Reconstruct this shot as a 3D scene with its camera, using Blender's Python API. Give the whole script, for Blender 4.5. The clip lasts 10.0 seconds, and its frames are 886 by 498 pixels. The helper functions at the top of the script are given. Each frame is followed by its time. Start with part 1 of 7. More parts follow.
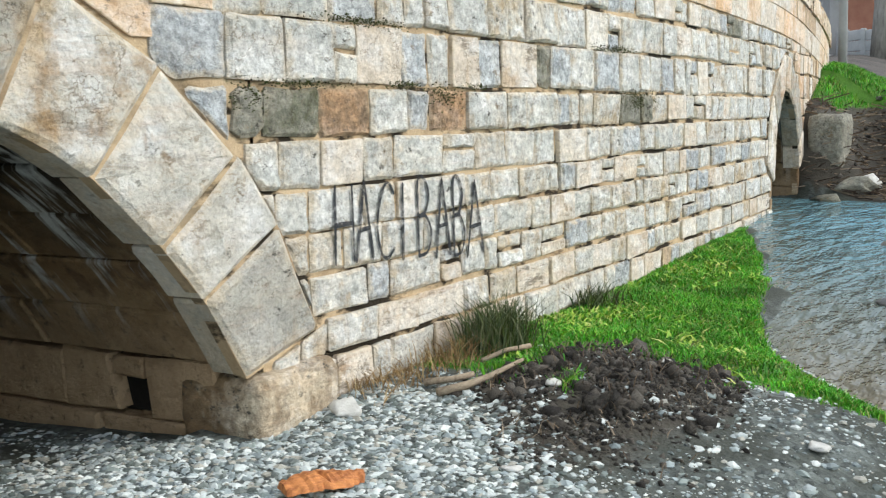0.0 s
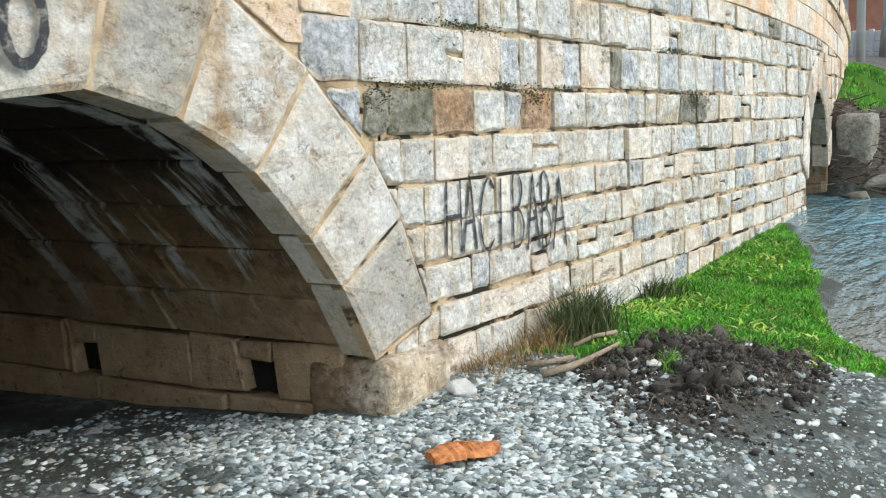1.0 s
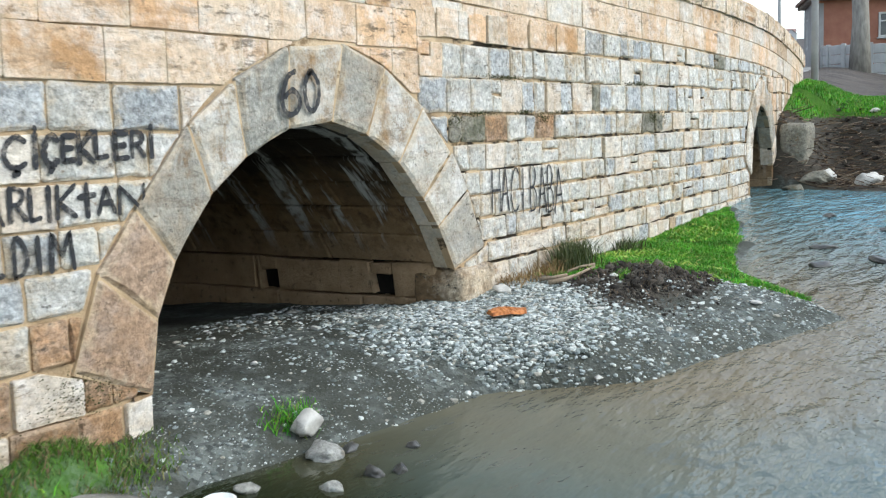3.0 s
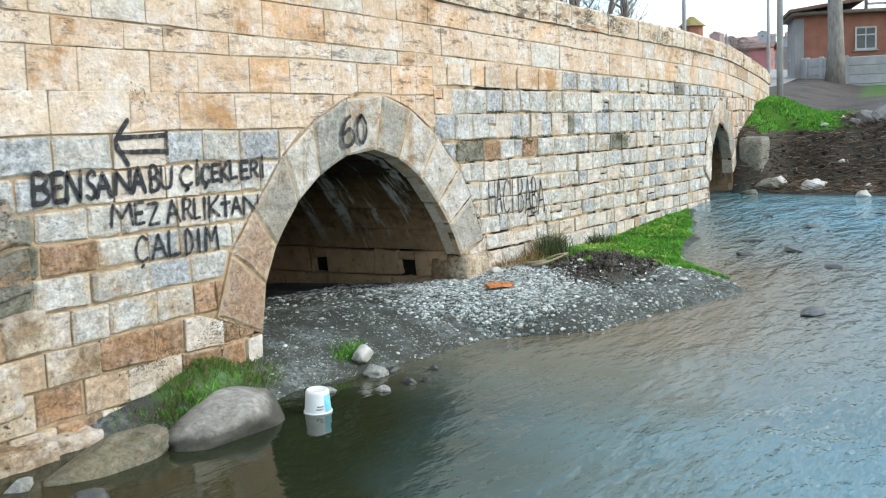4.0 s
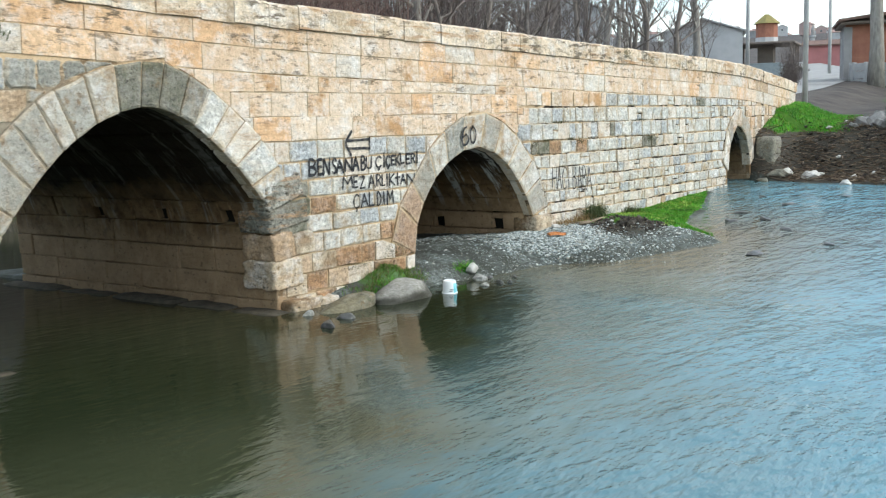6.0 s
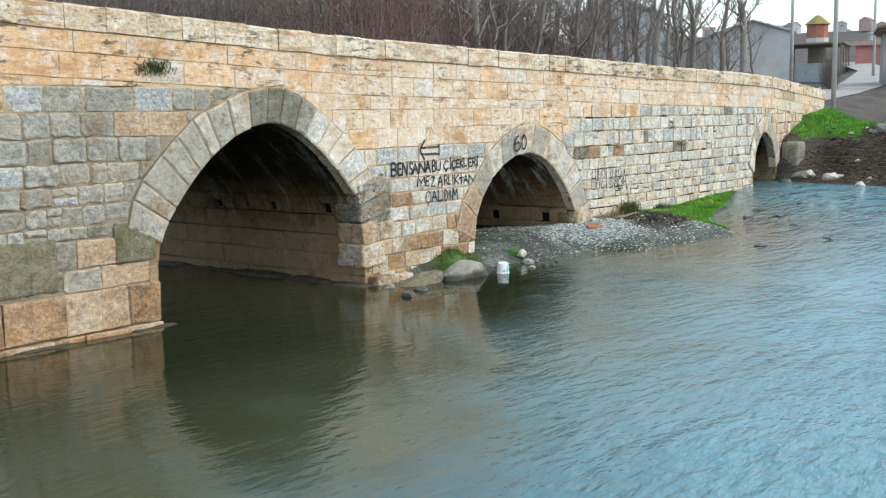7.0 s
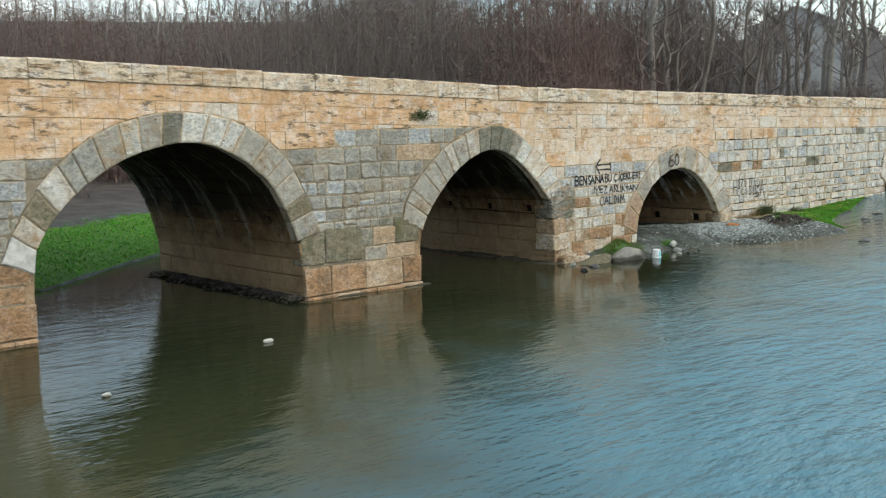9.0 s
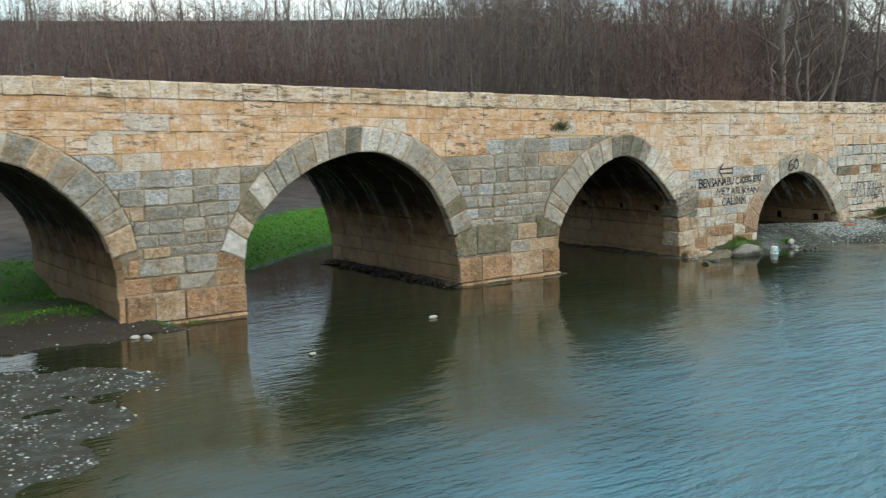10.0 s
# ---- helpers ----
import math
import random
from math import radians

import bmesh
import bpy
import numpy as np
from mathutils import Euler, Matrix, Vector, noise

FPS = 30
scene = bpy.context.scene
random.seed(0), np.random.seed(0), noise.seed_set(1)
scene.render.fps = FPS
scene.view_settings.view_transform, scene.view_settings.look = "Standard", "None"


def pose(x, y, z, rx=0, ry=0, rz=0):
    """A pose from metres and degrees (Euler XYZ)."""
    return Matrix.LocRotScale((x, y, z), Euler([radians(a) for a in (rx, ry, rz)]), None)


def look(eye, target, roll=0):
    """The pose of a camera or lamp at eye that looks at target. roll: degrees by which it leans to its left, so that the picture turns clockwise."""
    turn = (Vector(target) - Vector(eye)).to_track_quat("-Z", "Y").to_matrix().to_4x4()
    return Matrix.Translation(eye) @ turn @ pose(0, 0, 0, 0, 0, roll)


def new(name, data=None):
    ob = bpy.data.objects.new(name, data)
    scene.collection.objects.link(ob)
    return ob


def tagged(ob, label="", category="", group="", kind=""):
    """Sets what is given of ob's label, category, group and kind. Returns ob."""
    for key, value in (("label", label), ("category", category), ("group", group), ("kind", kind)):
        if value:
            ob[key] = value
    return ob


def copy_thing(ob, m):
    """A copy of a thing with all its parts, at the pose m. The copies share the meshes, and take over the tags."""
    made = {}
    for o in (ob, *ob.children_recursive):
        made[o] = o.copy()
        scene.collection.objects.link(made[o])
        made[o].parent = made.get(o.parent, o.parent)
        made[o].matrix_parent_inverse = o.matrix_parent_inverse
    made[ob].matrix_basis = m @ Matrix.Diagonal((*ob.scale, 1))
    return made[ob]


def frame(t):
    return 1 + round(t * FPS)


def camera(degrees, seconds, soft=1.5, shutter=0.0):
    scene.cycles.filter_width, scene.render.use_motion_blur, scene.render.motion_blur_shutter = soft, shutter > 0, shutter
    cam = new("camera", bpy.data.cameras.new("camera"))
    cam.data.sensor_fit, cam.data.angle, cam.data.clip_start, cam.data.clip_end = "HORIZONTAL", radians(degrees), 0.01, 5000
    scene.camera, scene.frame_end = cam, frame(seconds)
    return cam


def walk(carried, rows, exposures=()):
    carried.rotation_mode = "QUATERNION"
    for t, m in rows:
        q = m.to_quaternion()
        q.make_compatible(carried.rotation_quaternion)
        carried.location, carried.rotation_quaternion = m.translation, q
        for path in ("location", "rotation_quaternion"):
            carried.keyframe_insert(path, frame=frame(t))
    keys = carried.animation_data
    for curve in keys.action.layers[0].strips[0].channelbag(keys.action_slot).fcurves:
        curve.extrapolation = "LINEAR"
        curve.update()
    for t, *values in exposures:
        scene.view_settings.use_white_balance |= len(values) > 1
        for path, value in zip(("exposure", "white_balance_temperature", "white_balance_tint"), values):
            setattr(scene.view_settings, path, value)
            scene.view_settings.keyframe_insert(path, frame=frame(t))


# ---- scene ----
cam = camera(44.22, 10.0, soft=1.2, shutter=0.2)
PATH = [
    (0, (-1.856, -3.099, 1.75), (-0.157, -2.07, 1.514), -1.4),
    (0.5, (-2.06, -2.861, 1.76), (-0.36, -1.834, 1.525), -1.5),
    (1, (-2.432, -2.82, 1.745), (-0.731, -1.794, 1.514), -1.7),
    (1.5, (-3.021, -3.013, 1.738), (-1.322, -1.985, 1.505), -1.8),
    (2, (-3.849, -3.343, 1.717), (-2.148, -2.318, 1.483), -1.4),
    (2.5, (-4.771, -3.811, 1.74), (-3.069, -2.785, 1.511), -1.6),
    (4, (-8.618, -6.039, 2.047), (-6.923, -5.001, 1.83), -2.0),
    (4.5, (-9.941, -6.81, 2.126), (-8.251, -5.764, 1.901), -1.7),
    (5, (-11.403, -7.693, 2.194), (-9.735, -6.615, 1.964), -1.5),
    (5.5, (-12.748, -8.554, 2.229), (-11.106, -7.435, 1.999), -1.5),
    (6, (-14.202, -9.507, 2.332), (-12.591, -8.346, 2.095), -1.3),
    (7.5, (-18.283, -12.479, 2.801), (-16.766, -11.199, 2.553), -0.8),
    (8, (-19.668, -13.65, 2.966), (-18.199, -12.315, 2.719), -0.9),
    (8.5, (-20.859, -14.684, 3.04), (-19.455, -13.28, 2.799), -1.1),
    (9, (-22.097, -15.986, 3.196), (-20.775, -14.505, 2.957), -1.1),
    (9.5, (-23.106, -17.226, 3.254), (-21.868, -15.672, 3.022), -1.3),
    (10, (-24.244, -18.293, 3.551), (-23.112, -16.662, 3.307), -1.2),
]
walk(cam, [(t, look(eye, target, roll)) for t, eye, target, roll in PATH],
     [(0, 1.04, 6720, 6), (1, 1.14, 6600, 6), (2.5, 1.06, 6450, 6), (5, 1.01, 6480, 4), (7.5, 0.84, 6720, 3), (10, 0.38, 6880, 2)])

# ---- sky and sun: bright overcast ----
world = bpy.data.worlds.new("overcast_sky")
scene.world = world
world.use_nodes = True
wn = world.node_tree
sky = wn.nodes.new("ShaderNodeTexSky")
sky.sky_type = "NISHITA"
sky.sun_disc = False
sky.sun_elevation, sky.sun_rotation = radians(36), radians(160)
sky.air_density, sky.dust_density, sky.ozone_density = 1.0, 0.9, 2.5
# broken cloud all over the sky, bright where thin, with blue gaps
wdir = wn.nodes.new("ShaderNodeTexCoord")
wmap = wn.nodes.new("ShaderNodeMapping")
wmap.inputs["Scale"].default_value = (1.0, 1.0, 2.6)
wcloud = wn.nodes.new("ShaderNodeTexNoise")
wcloud.inputs["Scale"].default_value, wcloud.inputs["Detail"].default_value = 2.3, 6.0
wfac = wn.nodes.new("ShaderNodeMapRange")
wfac.inputs["From Min"].default_value, wfac.inputs["From Max"].default_value = 0.43, 0.65
wmix = wn.nodes.new("ShaderNodeMix")
wmix.data_type = "RGBA"
wmix.inputs[7].default_value = (7.3, 7.6, 7.9, 1)
wn.links.new(wdir.outputs["Generated"], wmap.inputs["Vector"])
wn.links.new(wmap.outputs[0], wcloud.inputs["Vector"])
wn.links.new(wcloud.outputs["Fac"], wfac.inputs["Value"])
wn.links.new(wfac.outputs[0], wmix.inputs[0])
wn.links.new(sky.outputs[0], wmix.inputs[6])
wn.nodes["Background"].inputs["Strength"].default_value = 0.15
wn.links.new(wmix.outputs[2], wn.nodes["Background"].inputs["Color"])
sun = new("sun", bpy.data.lights.new("sun", "SUN"))
sun.data.energy, sun.data.angle, sun.data.color = 0.95, radians(30), (1.0, 0.92, 0.80)
sun.matrix_world = look((17, -47, 36.5), (0, 0, 0))


# ---- materials ----
def nodes_of(name):
    m = bpy.data.materials.new(name)
    m.use_nodes = True
    nt = m.node_tree
    return m, nt, nt.nodes["Principled BSDF"]


class Mat:
    """A small helper to wire procedural materials."""

    def __init__(self, name):
        self.m, self.nt, self.bsdf = nodes_of(name)
        self.co = self.nt.nodes.new("ShaderNodeTexCoord").outputs["Object"]

    def n(self, kind, **kw):
        node = self.nt.nodes.new(kind)
        for k, v in kw.items():
            if k in node.inputs:
                node.inputs[k].default_value = v
        return node

    def link(self, a, b):
        self.nt.links.new(a, b)

    def noise(self, scale, detail=4.0, rough=0.55, stretch=None, co=None):
        t = self.n("ShaderNodeTexNoise", Scale=scale, Detail=detail, Roughness=rough)
        src = co or self.co
        if stretch:
            mp = self.n("ShaderNodeMapping", Scale=stretch)
            self.link(src, mp.inputs["Vector"])
            src = mp.outputs[0]
        self.link(src, t.inputs["Vector"])
        return t.outputs["Fac"]

    def cells(self, scale, feature="F1", out="Distance", stretch=None):
        t = self.n("ShaderNodeTexVoronoi", Scale=scale)
        t.feature = feature
        src = self.co
        if stretch:
            mp = self.n("ShaderNodeMapping", Scale=stretch)
            self.link(src, mp.inputs["Vector"])
            src = mp.outputs[0]
        self.link(src, t.inputs["Vector"])
        return t.outputs[out]

    def ramp(self, fac, lo, hi, a=0.0, b=1.0):
        r = self.n("ShaderNodeMapRange", **{"From Min": lo, "From Max": hi, "To Min": a, "To Max": b})
        self.link(fac, r.inputs["Value"])
        return r.outputs[0]

    def math(self, op, a, b):
        q = self.n("ShaderNodeMath")
        q.operation = op
        for i, v in enumerate((a, b)):
            if isinstance(v, (int, float)):
                q.inputs[i].default_value = v
            else:
                self.link(v, q.inputs[i])
        return q.outputs[0]

    def mix(self, fac, a, b, mode="MIX"):
        q = self.n("ShaderNodeMix")
        q.data_type, q.blend_type = "RGBA", mode
        if isinstance(fac, (int, float)):
            q.inputs[0].default_value = fac
        else:
            self.link(fac, q.inputs[0])
        for i, v in ((6, a), (7, b)):
            if isinstance(v, tuple):
                q.inputs[i].default_value = (*v[:3], 1)
            else:
                self.link(v, q.inputs[i])
        return q.outputs[2]

    def grey(self, v):
        c = self.n("ShaderNodeCombineColor")
        for i in range(3):
            self.link(v, c.inputs[i])
        return c.outputs[0]

    def rand(self):
        a = self.n("ShaderNodeObjectInfo").outputs["Random"]
        b = self.n("ShaderNodeNewGeometry").outputs["Random Per Island"]
        return self.math("FRACT", self.math("ADD", a, b), 0.0)

    def bump(self, height, strength=0.5, dist=0.02, chain=None):
        b = self.n("ShaderNodeBump", Strength=strength, Distance=dist)
        self.link(height, b.inputs["Height"])
        if chain is not None:
            self.link(chain, b.inputs["Normal"])
        return b.outputs[0]

    def done(self, color, rough=0.85, normal=None, spec=0.3, metal=0.0):
        i = self.bsdf.inputs
        if isinstance(color, tuple):
            i["Base Color"].default_value = (*color, 1)
        else:
            self.link(color, i["Base Color"])
        if isinstance(rough, float):
            i["Roughness"].default_value = rough
        else:
            self.link(rough, i["Roughness"])
        if normal is not None:
            self.link(normal, i["Normal"])
        i["Specular IOR Level"].default_value, i["Metallic"].default_value = spec, metal
        return self.m


def stone_mat(name, light, dark, stain, stain_amount=0.5, lichen=0.3, pits=0.5, spread=0.0, grit=1.0, streak=0.0, smear=0.6):
    """Weathered dressed limestone: each stone its own tone, clouds of paler and cooler stone, stains, few dark chips, mortar smeared over the rims."""
    k = Mat(name)
    r = k.rand()
    base = k.mix(r, light, dark)
    cool = tuple(v * c for v, c in zip(dark, (0.86, 0.90, 0.93)))
    base = k.mix(k.math("MULTIPLY", k.ramp(k.noise(4.7, 6, 0.62, (1, 1, 1.25)), 0.44, 0.62), 0.25 if light[0] - light[2] > 0.13 else 0.75), base, cool)
    bleach = k.math("MULTIPLY", k.ramp(k.noise(3.3, 7, 0.66, (1, 1, 1.3)), 0.47, 0.62), 0.70 if light[0] > 0.6 else 0.30)
    base = k.mix(bleach, base, tuple(min(0.8, 0.35 * v + 0.65 * max(light) * 1.10) for v in light))
    broad = k.math("MULTIPLY", k.ramp(k.noise(2.1, 6, 0.68), 0.49, 0.62), k.ramp(k.math("FRACT", k.math("MULTIPLY", r, 7.3), 0.0), 0.25, 0.8))
    base = k.mix(k.math("MULTIPLY", broad, stain_amount), base, stain)
    base = k.mix(1.0, base, k.grey(k.ramp(k.noise(11.0, 7, 0.72, (1, 1, 1.6)), 0.40, 0.60, 1 - 0.26 * grit, 1 + 0.12 * grit)), "MULTIPLY")
    rust = k.math("MULTIPLY", k.ramp(k.noise(6.3, 6, 0.72, (1, 1, 0.7)), 0.55, 0.66), k.ramp(k.noise(0.75, 3), 0.45, 0.6))
    base = k.mix(k.math("MULTIPLY", rust, min(0.75, stain_amount)), base, tuple(0.8 * v for v in stain))
    drip = k.math("MULTIPLY", k.ramp(k.noise(6.0, 4, 0.6, (1.6, 1.6, 0.28)), 0.56, 0.66), k.ramp(k.noise(0.9, 3), 0.47, 0.62))
    base = k.mix(k.math("MULTIPLY", drip, 0.5), base, stain)
    if streak:
        bed = k.math("MULTIPLY", k.ramp(k.noise(2.6, 7, 0.72, (0.45, 1, 3.4)), 0.50, 0.60), k.ramp(k.noise(0.55, 3), 0.42, 0.58))
        base = k.mix(k.math("MULTIPLY", bed, 0.85 * streak), base, (0.42, 0.25, 0.13))
        crust = k.math("MULTIPLY", k.ramp(k.noise(5.5, 7, 0.75, (0.6, 1, 2.2)), 0.555 - 0.03 * streak, 0.615 - 0.03 * streak), k.ramp(k.noise(0.8, 3), 0.44, 0.56))
        base = k.mix(k.math("MULTIPLY", crust, min(0.9, 1.25 * streak)), base, (0.12, 0.09, 0.06))
    blot = k.math("MULTIPLY", k.ramp(k.noise(7.7, 8, 0.75, (0.8, 0.8, 1.2)), 0.565, 0.63), k.ramp(k.noise(1.7, 3), 0.48, 0.6))
    base = k.mix(k.math("MULTIPLY", blot, 0.9 * lichen), base, (0.19, 0.125, 0.065))
    specks = k.math("MULTIPLY", k.ramp(k.noise(19.0, 5, 0.72, (0.8, 0.8, 1.3)), 0.60 - spread * 0.4, 0.67 - spread * 0.4), k.ramp(k.noise(2.3, 3), 0.47 - spread, 0.62 - spread))
    base = k.mix(k.math("MULTIPLY", specks, lichen), base, (0.06, 0.055, 0.045))
    # hairline cracks
    crack = k.math("ABSOLUTE", k.math("SUBTRACT", k.noise(3.1, 5, 0.6), 0.5), 0.0)
    crack = k.math("MULTIPLY", k.ramp(crack, 0.007, 0.002), k.ramp(k.noise(1.3, 3), 0.50, 0.60))
    base = k.mix(k.math("MULTIPLY", crack, 0.6), base, tuple(0.35 * v for v in stain))
    # mortar smeared over the rim of each block
    rim = k.n("ShaderNodeAttribute")
    rim.attribute_name = "rim"
    over = k.math("ADD", k.math("MULTIPLY", rim.outputs["Fac"], 0.62), k.math("MULTIPLY", k.noise(9.0, 6, 0.7), 0.95))
    lime = k.mix(k.ramp(k.noise(4.0, 4), 0.4, 0.62), (0.66, 0.56, 0.42), (0.52, 0.40, 0.25))
    base = k.mix(k.math("MULTIPLY", k.ramp(over, 0.94, 1.12), smear), base, lime)
    grain = k.noise(60.0, 5, 0.7)
    # pits of the dressed face are darkened in the colour, as relief shade
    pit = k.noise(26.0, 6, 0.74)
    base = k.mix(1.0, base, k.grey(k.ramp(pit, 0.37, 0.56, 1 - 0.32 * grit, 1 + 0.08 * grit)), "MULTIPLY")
    h = k.math("ADD", k.math("MULTIPLY", grain, 0.45), k.math("MULTIPLY", pit, 1.1 * pits))
    nrm = k.bump(k.noise(8.0, 6, 0.62), 0.35 + 0.45 * pits, 0.06)
    return k.done(base, k.ramp(grain, 0.3, 0.7, 0.78, 0.95), k.bump(h, 0.7, 0.016, nrm), 0.25)


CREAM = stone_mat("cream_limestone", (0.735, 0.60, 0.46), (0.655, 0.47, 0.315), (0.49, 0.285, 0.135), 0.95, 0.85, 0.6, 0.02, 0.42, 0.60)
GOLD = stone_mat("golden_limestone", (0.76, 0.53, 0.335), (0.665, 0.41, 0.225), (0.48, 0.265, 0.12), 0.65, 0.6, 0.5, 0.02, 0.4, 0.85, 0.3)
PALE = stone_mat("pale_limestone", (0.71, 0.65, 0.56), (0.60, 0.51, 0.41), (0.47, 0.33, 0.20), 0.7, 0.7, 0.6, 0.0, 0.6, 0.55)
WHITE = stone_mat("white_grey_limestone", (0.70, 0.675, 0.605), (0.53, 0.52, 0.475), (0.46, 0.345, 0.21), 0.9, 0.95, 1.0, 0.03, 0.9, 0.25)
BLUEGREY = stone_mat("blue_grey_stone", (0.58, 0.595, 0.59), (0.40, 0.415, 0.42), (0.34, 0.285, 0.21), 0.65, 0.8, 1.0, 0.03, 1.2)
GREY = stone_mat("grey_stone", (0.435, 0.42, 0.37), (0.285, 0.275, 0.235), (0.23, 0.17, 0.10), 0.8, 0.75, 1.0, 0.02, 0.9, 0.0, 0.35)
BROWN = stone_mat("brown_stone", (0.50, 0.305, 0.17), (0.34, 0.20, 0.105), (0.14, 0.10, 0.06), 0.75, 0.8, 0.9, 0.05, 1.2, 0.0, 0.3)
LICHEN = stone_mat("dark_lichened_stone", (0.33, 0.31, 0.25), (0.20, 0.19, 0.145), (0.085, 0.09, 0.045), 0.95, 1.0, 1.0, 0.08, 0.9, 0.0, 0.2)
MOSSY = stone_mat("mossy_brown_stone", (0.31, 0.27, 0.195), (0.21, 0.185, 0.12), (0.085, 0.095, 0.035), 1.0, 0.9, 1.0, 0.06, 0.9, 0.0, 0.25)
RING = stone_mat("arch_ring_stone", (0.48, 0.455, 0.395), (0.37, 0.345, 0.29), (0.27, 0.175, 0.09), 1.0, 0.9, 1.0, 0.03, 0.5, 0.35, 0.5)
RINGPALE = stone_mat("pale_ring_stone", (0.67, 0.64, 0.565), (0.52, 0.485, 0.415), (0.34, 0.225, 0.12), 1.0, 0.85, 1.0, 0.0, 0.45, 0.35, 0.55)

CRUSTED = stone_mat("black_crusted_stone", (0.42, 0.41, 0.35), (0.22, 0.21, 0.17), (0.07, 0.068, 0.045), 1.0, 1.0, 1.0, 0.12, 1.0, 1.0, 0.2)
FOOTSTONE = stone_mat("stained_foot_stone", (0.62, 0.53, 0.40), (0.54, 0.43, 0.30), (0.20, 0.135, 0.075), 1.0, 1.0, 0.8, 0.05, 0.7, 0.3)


def vault_mat():
    """Damp vault stone: crown darkened in the colour as shade, brown haunches, tan foot, with pale lime runs down the
    curve.
    """
    k = Mat("damp_shaded_vault_stone")
    xyz = k.n("ShaderNodeSeparateXYZ")
    k.link(k.co, xyz.inputs[0])
    small = k.math("MULTIPLY", k.ramp(xyz.outputs[0], -2.6, -1.8), k.ramp(xyz.outputs[0], 4.0, 8.0, 1.0, 0.1))
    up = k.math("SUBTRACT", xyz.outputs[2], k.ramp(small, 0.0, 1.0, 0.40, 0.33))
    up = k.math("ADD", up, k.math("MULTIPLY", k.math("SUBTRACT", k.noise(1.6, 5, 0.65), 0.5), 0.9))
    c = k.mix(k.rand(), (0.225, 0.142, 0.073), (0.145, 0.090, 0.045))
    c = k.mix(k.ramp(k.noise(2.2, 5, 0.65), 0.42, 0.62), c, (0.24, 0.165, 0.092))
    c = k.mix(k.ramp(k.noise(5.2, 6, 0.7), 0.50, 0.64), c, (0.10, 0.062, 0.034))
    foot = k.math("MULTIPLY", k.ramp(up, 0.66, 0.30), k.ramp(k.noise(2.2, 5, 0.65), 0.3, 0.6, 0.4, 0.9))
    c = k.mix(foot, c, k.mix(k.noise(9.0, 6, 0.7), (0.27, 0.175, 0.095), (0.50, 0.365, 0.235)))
    # vault shade put into the colour, near-black towards the crown
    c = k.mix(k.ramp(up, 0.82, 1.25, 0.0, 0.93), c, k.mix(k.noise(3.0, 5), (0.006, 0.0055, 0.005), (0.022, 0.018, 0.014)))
    run = k.ramp(k.noise(3.2, 5, 0.65, (0.20, 1.25, 0.12)), 0.545, 0.60)
    run = k.math("MULTIPLY", run, k.math("MULTIPLY", k.ramp(xyz.outputs[2], 0.75, 1.15), k.ramp(k.noise(8.0, 4), 0.3, 0.5)))
    c = k.mix(k.math("MULTIPLY", run, k.ramp(small, 0.0, 1.0, 0.22, 0.85)), c, (0.50, 0.51, 0.49))
    c = k.mix(k.ramp(k.noise(17.0, 5, 0.7), 0.57, 0.75), c, (0.05, 0.040, 0.03))
    return k.done(c, k.ramp(k.noise(4.0), 0.3, 0.7, 0.7, 0.95), k.bump(k.noise(38.0, 6, 0.7), 0.7, 0.02, k.bump(k.noise(7.0, 6, 0.65), 0.8, 0.06)), 0.12)


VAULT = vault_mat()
TAN = stone_mat("tan_stone", (0.56, 0.425, 0.295), (0.46, 0.325, 0.205), (0.25, 0.16, 0.085), 0.7, 0.6, 0.7, 0.04)
COPING = stone_mat("coping_limestone", (0.75, 0.625, 0.475), (0.66, 0.515, 0.365), (0.34, 0.24, 0.13), 0.6, 0.8, 0.6, 0.04, 0.7, 1.35)
RUST = stone_mat("rust_brown_ring_stone", (0.46, 0.33, 0.235), (0.38, 0.25, 0.16), (0.24, 0.16, 0.10), 0.7, 0.6, 0.8, 0.04)


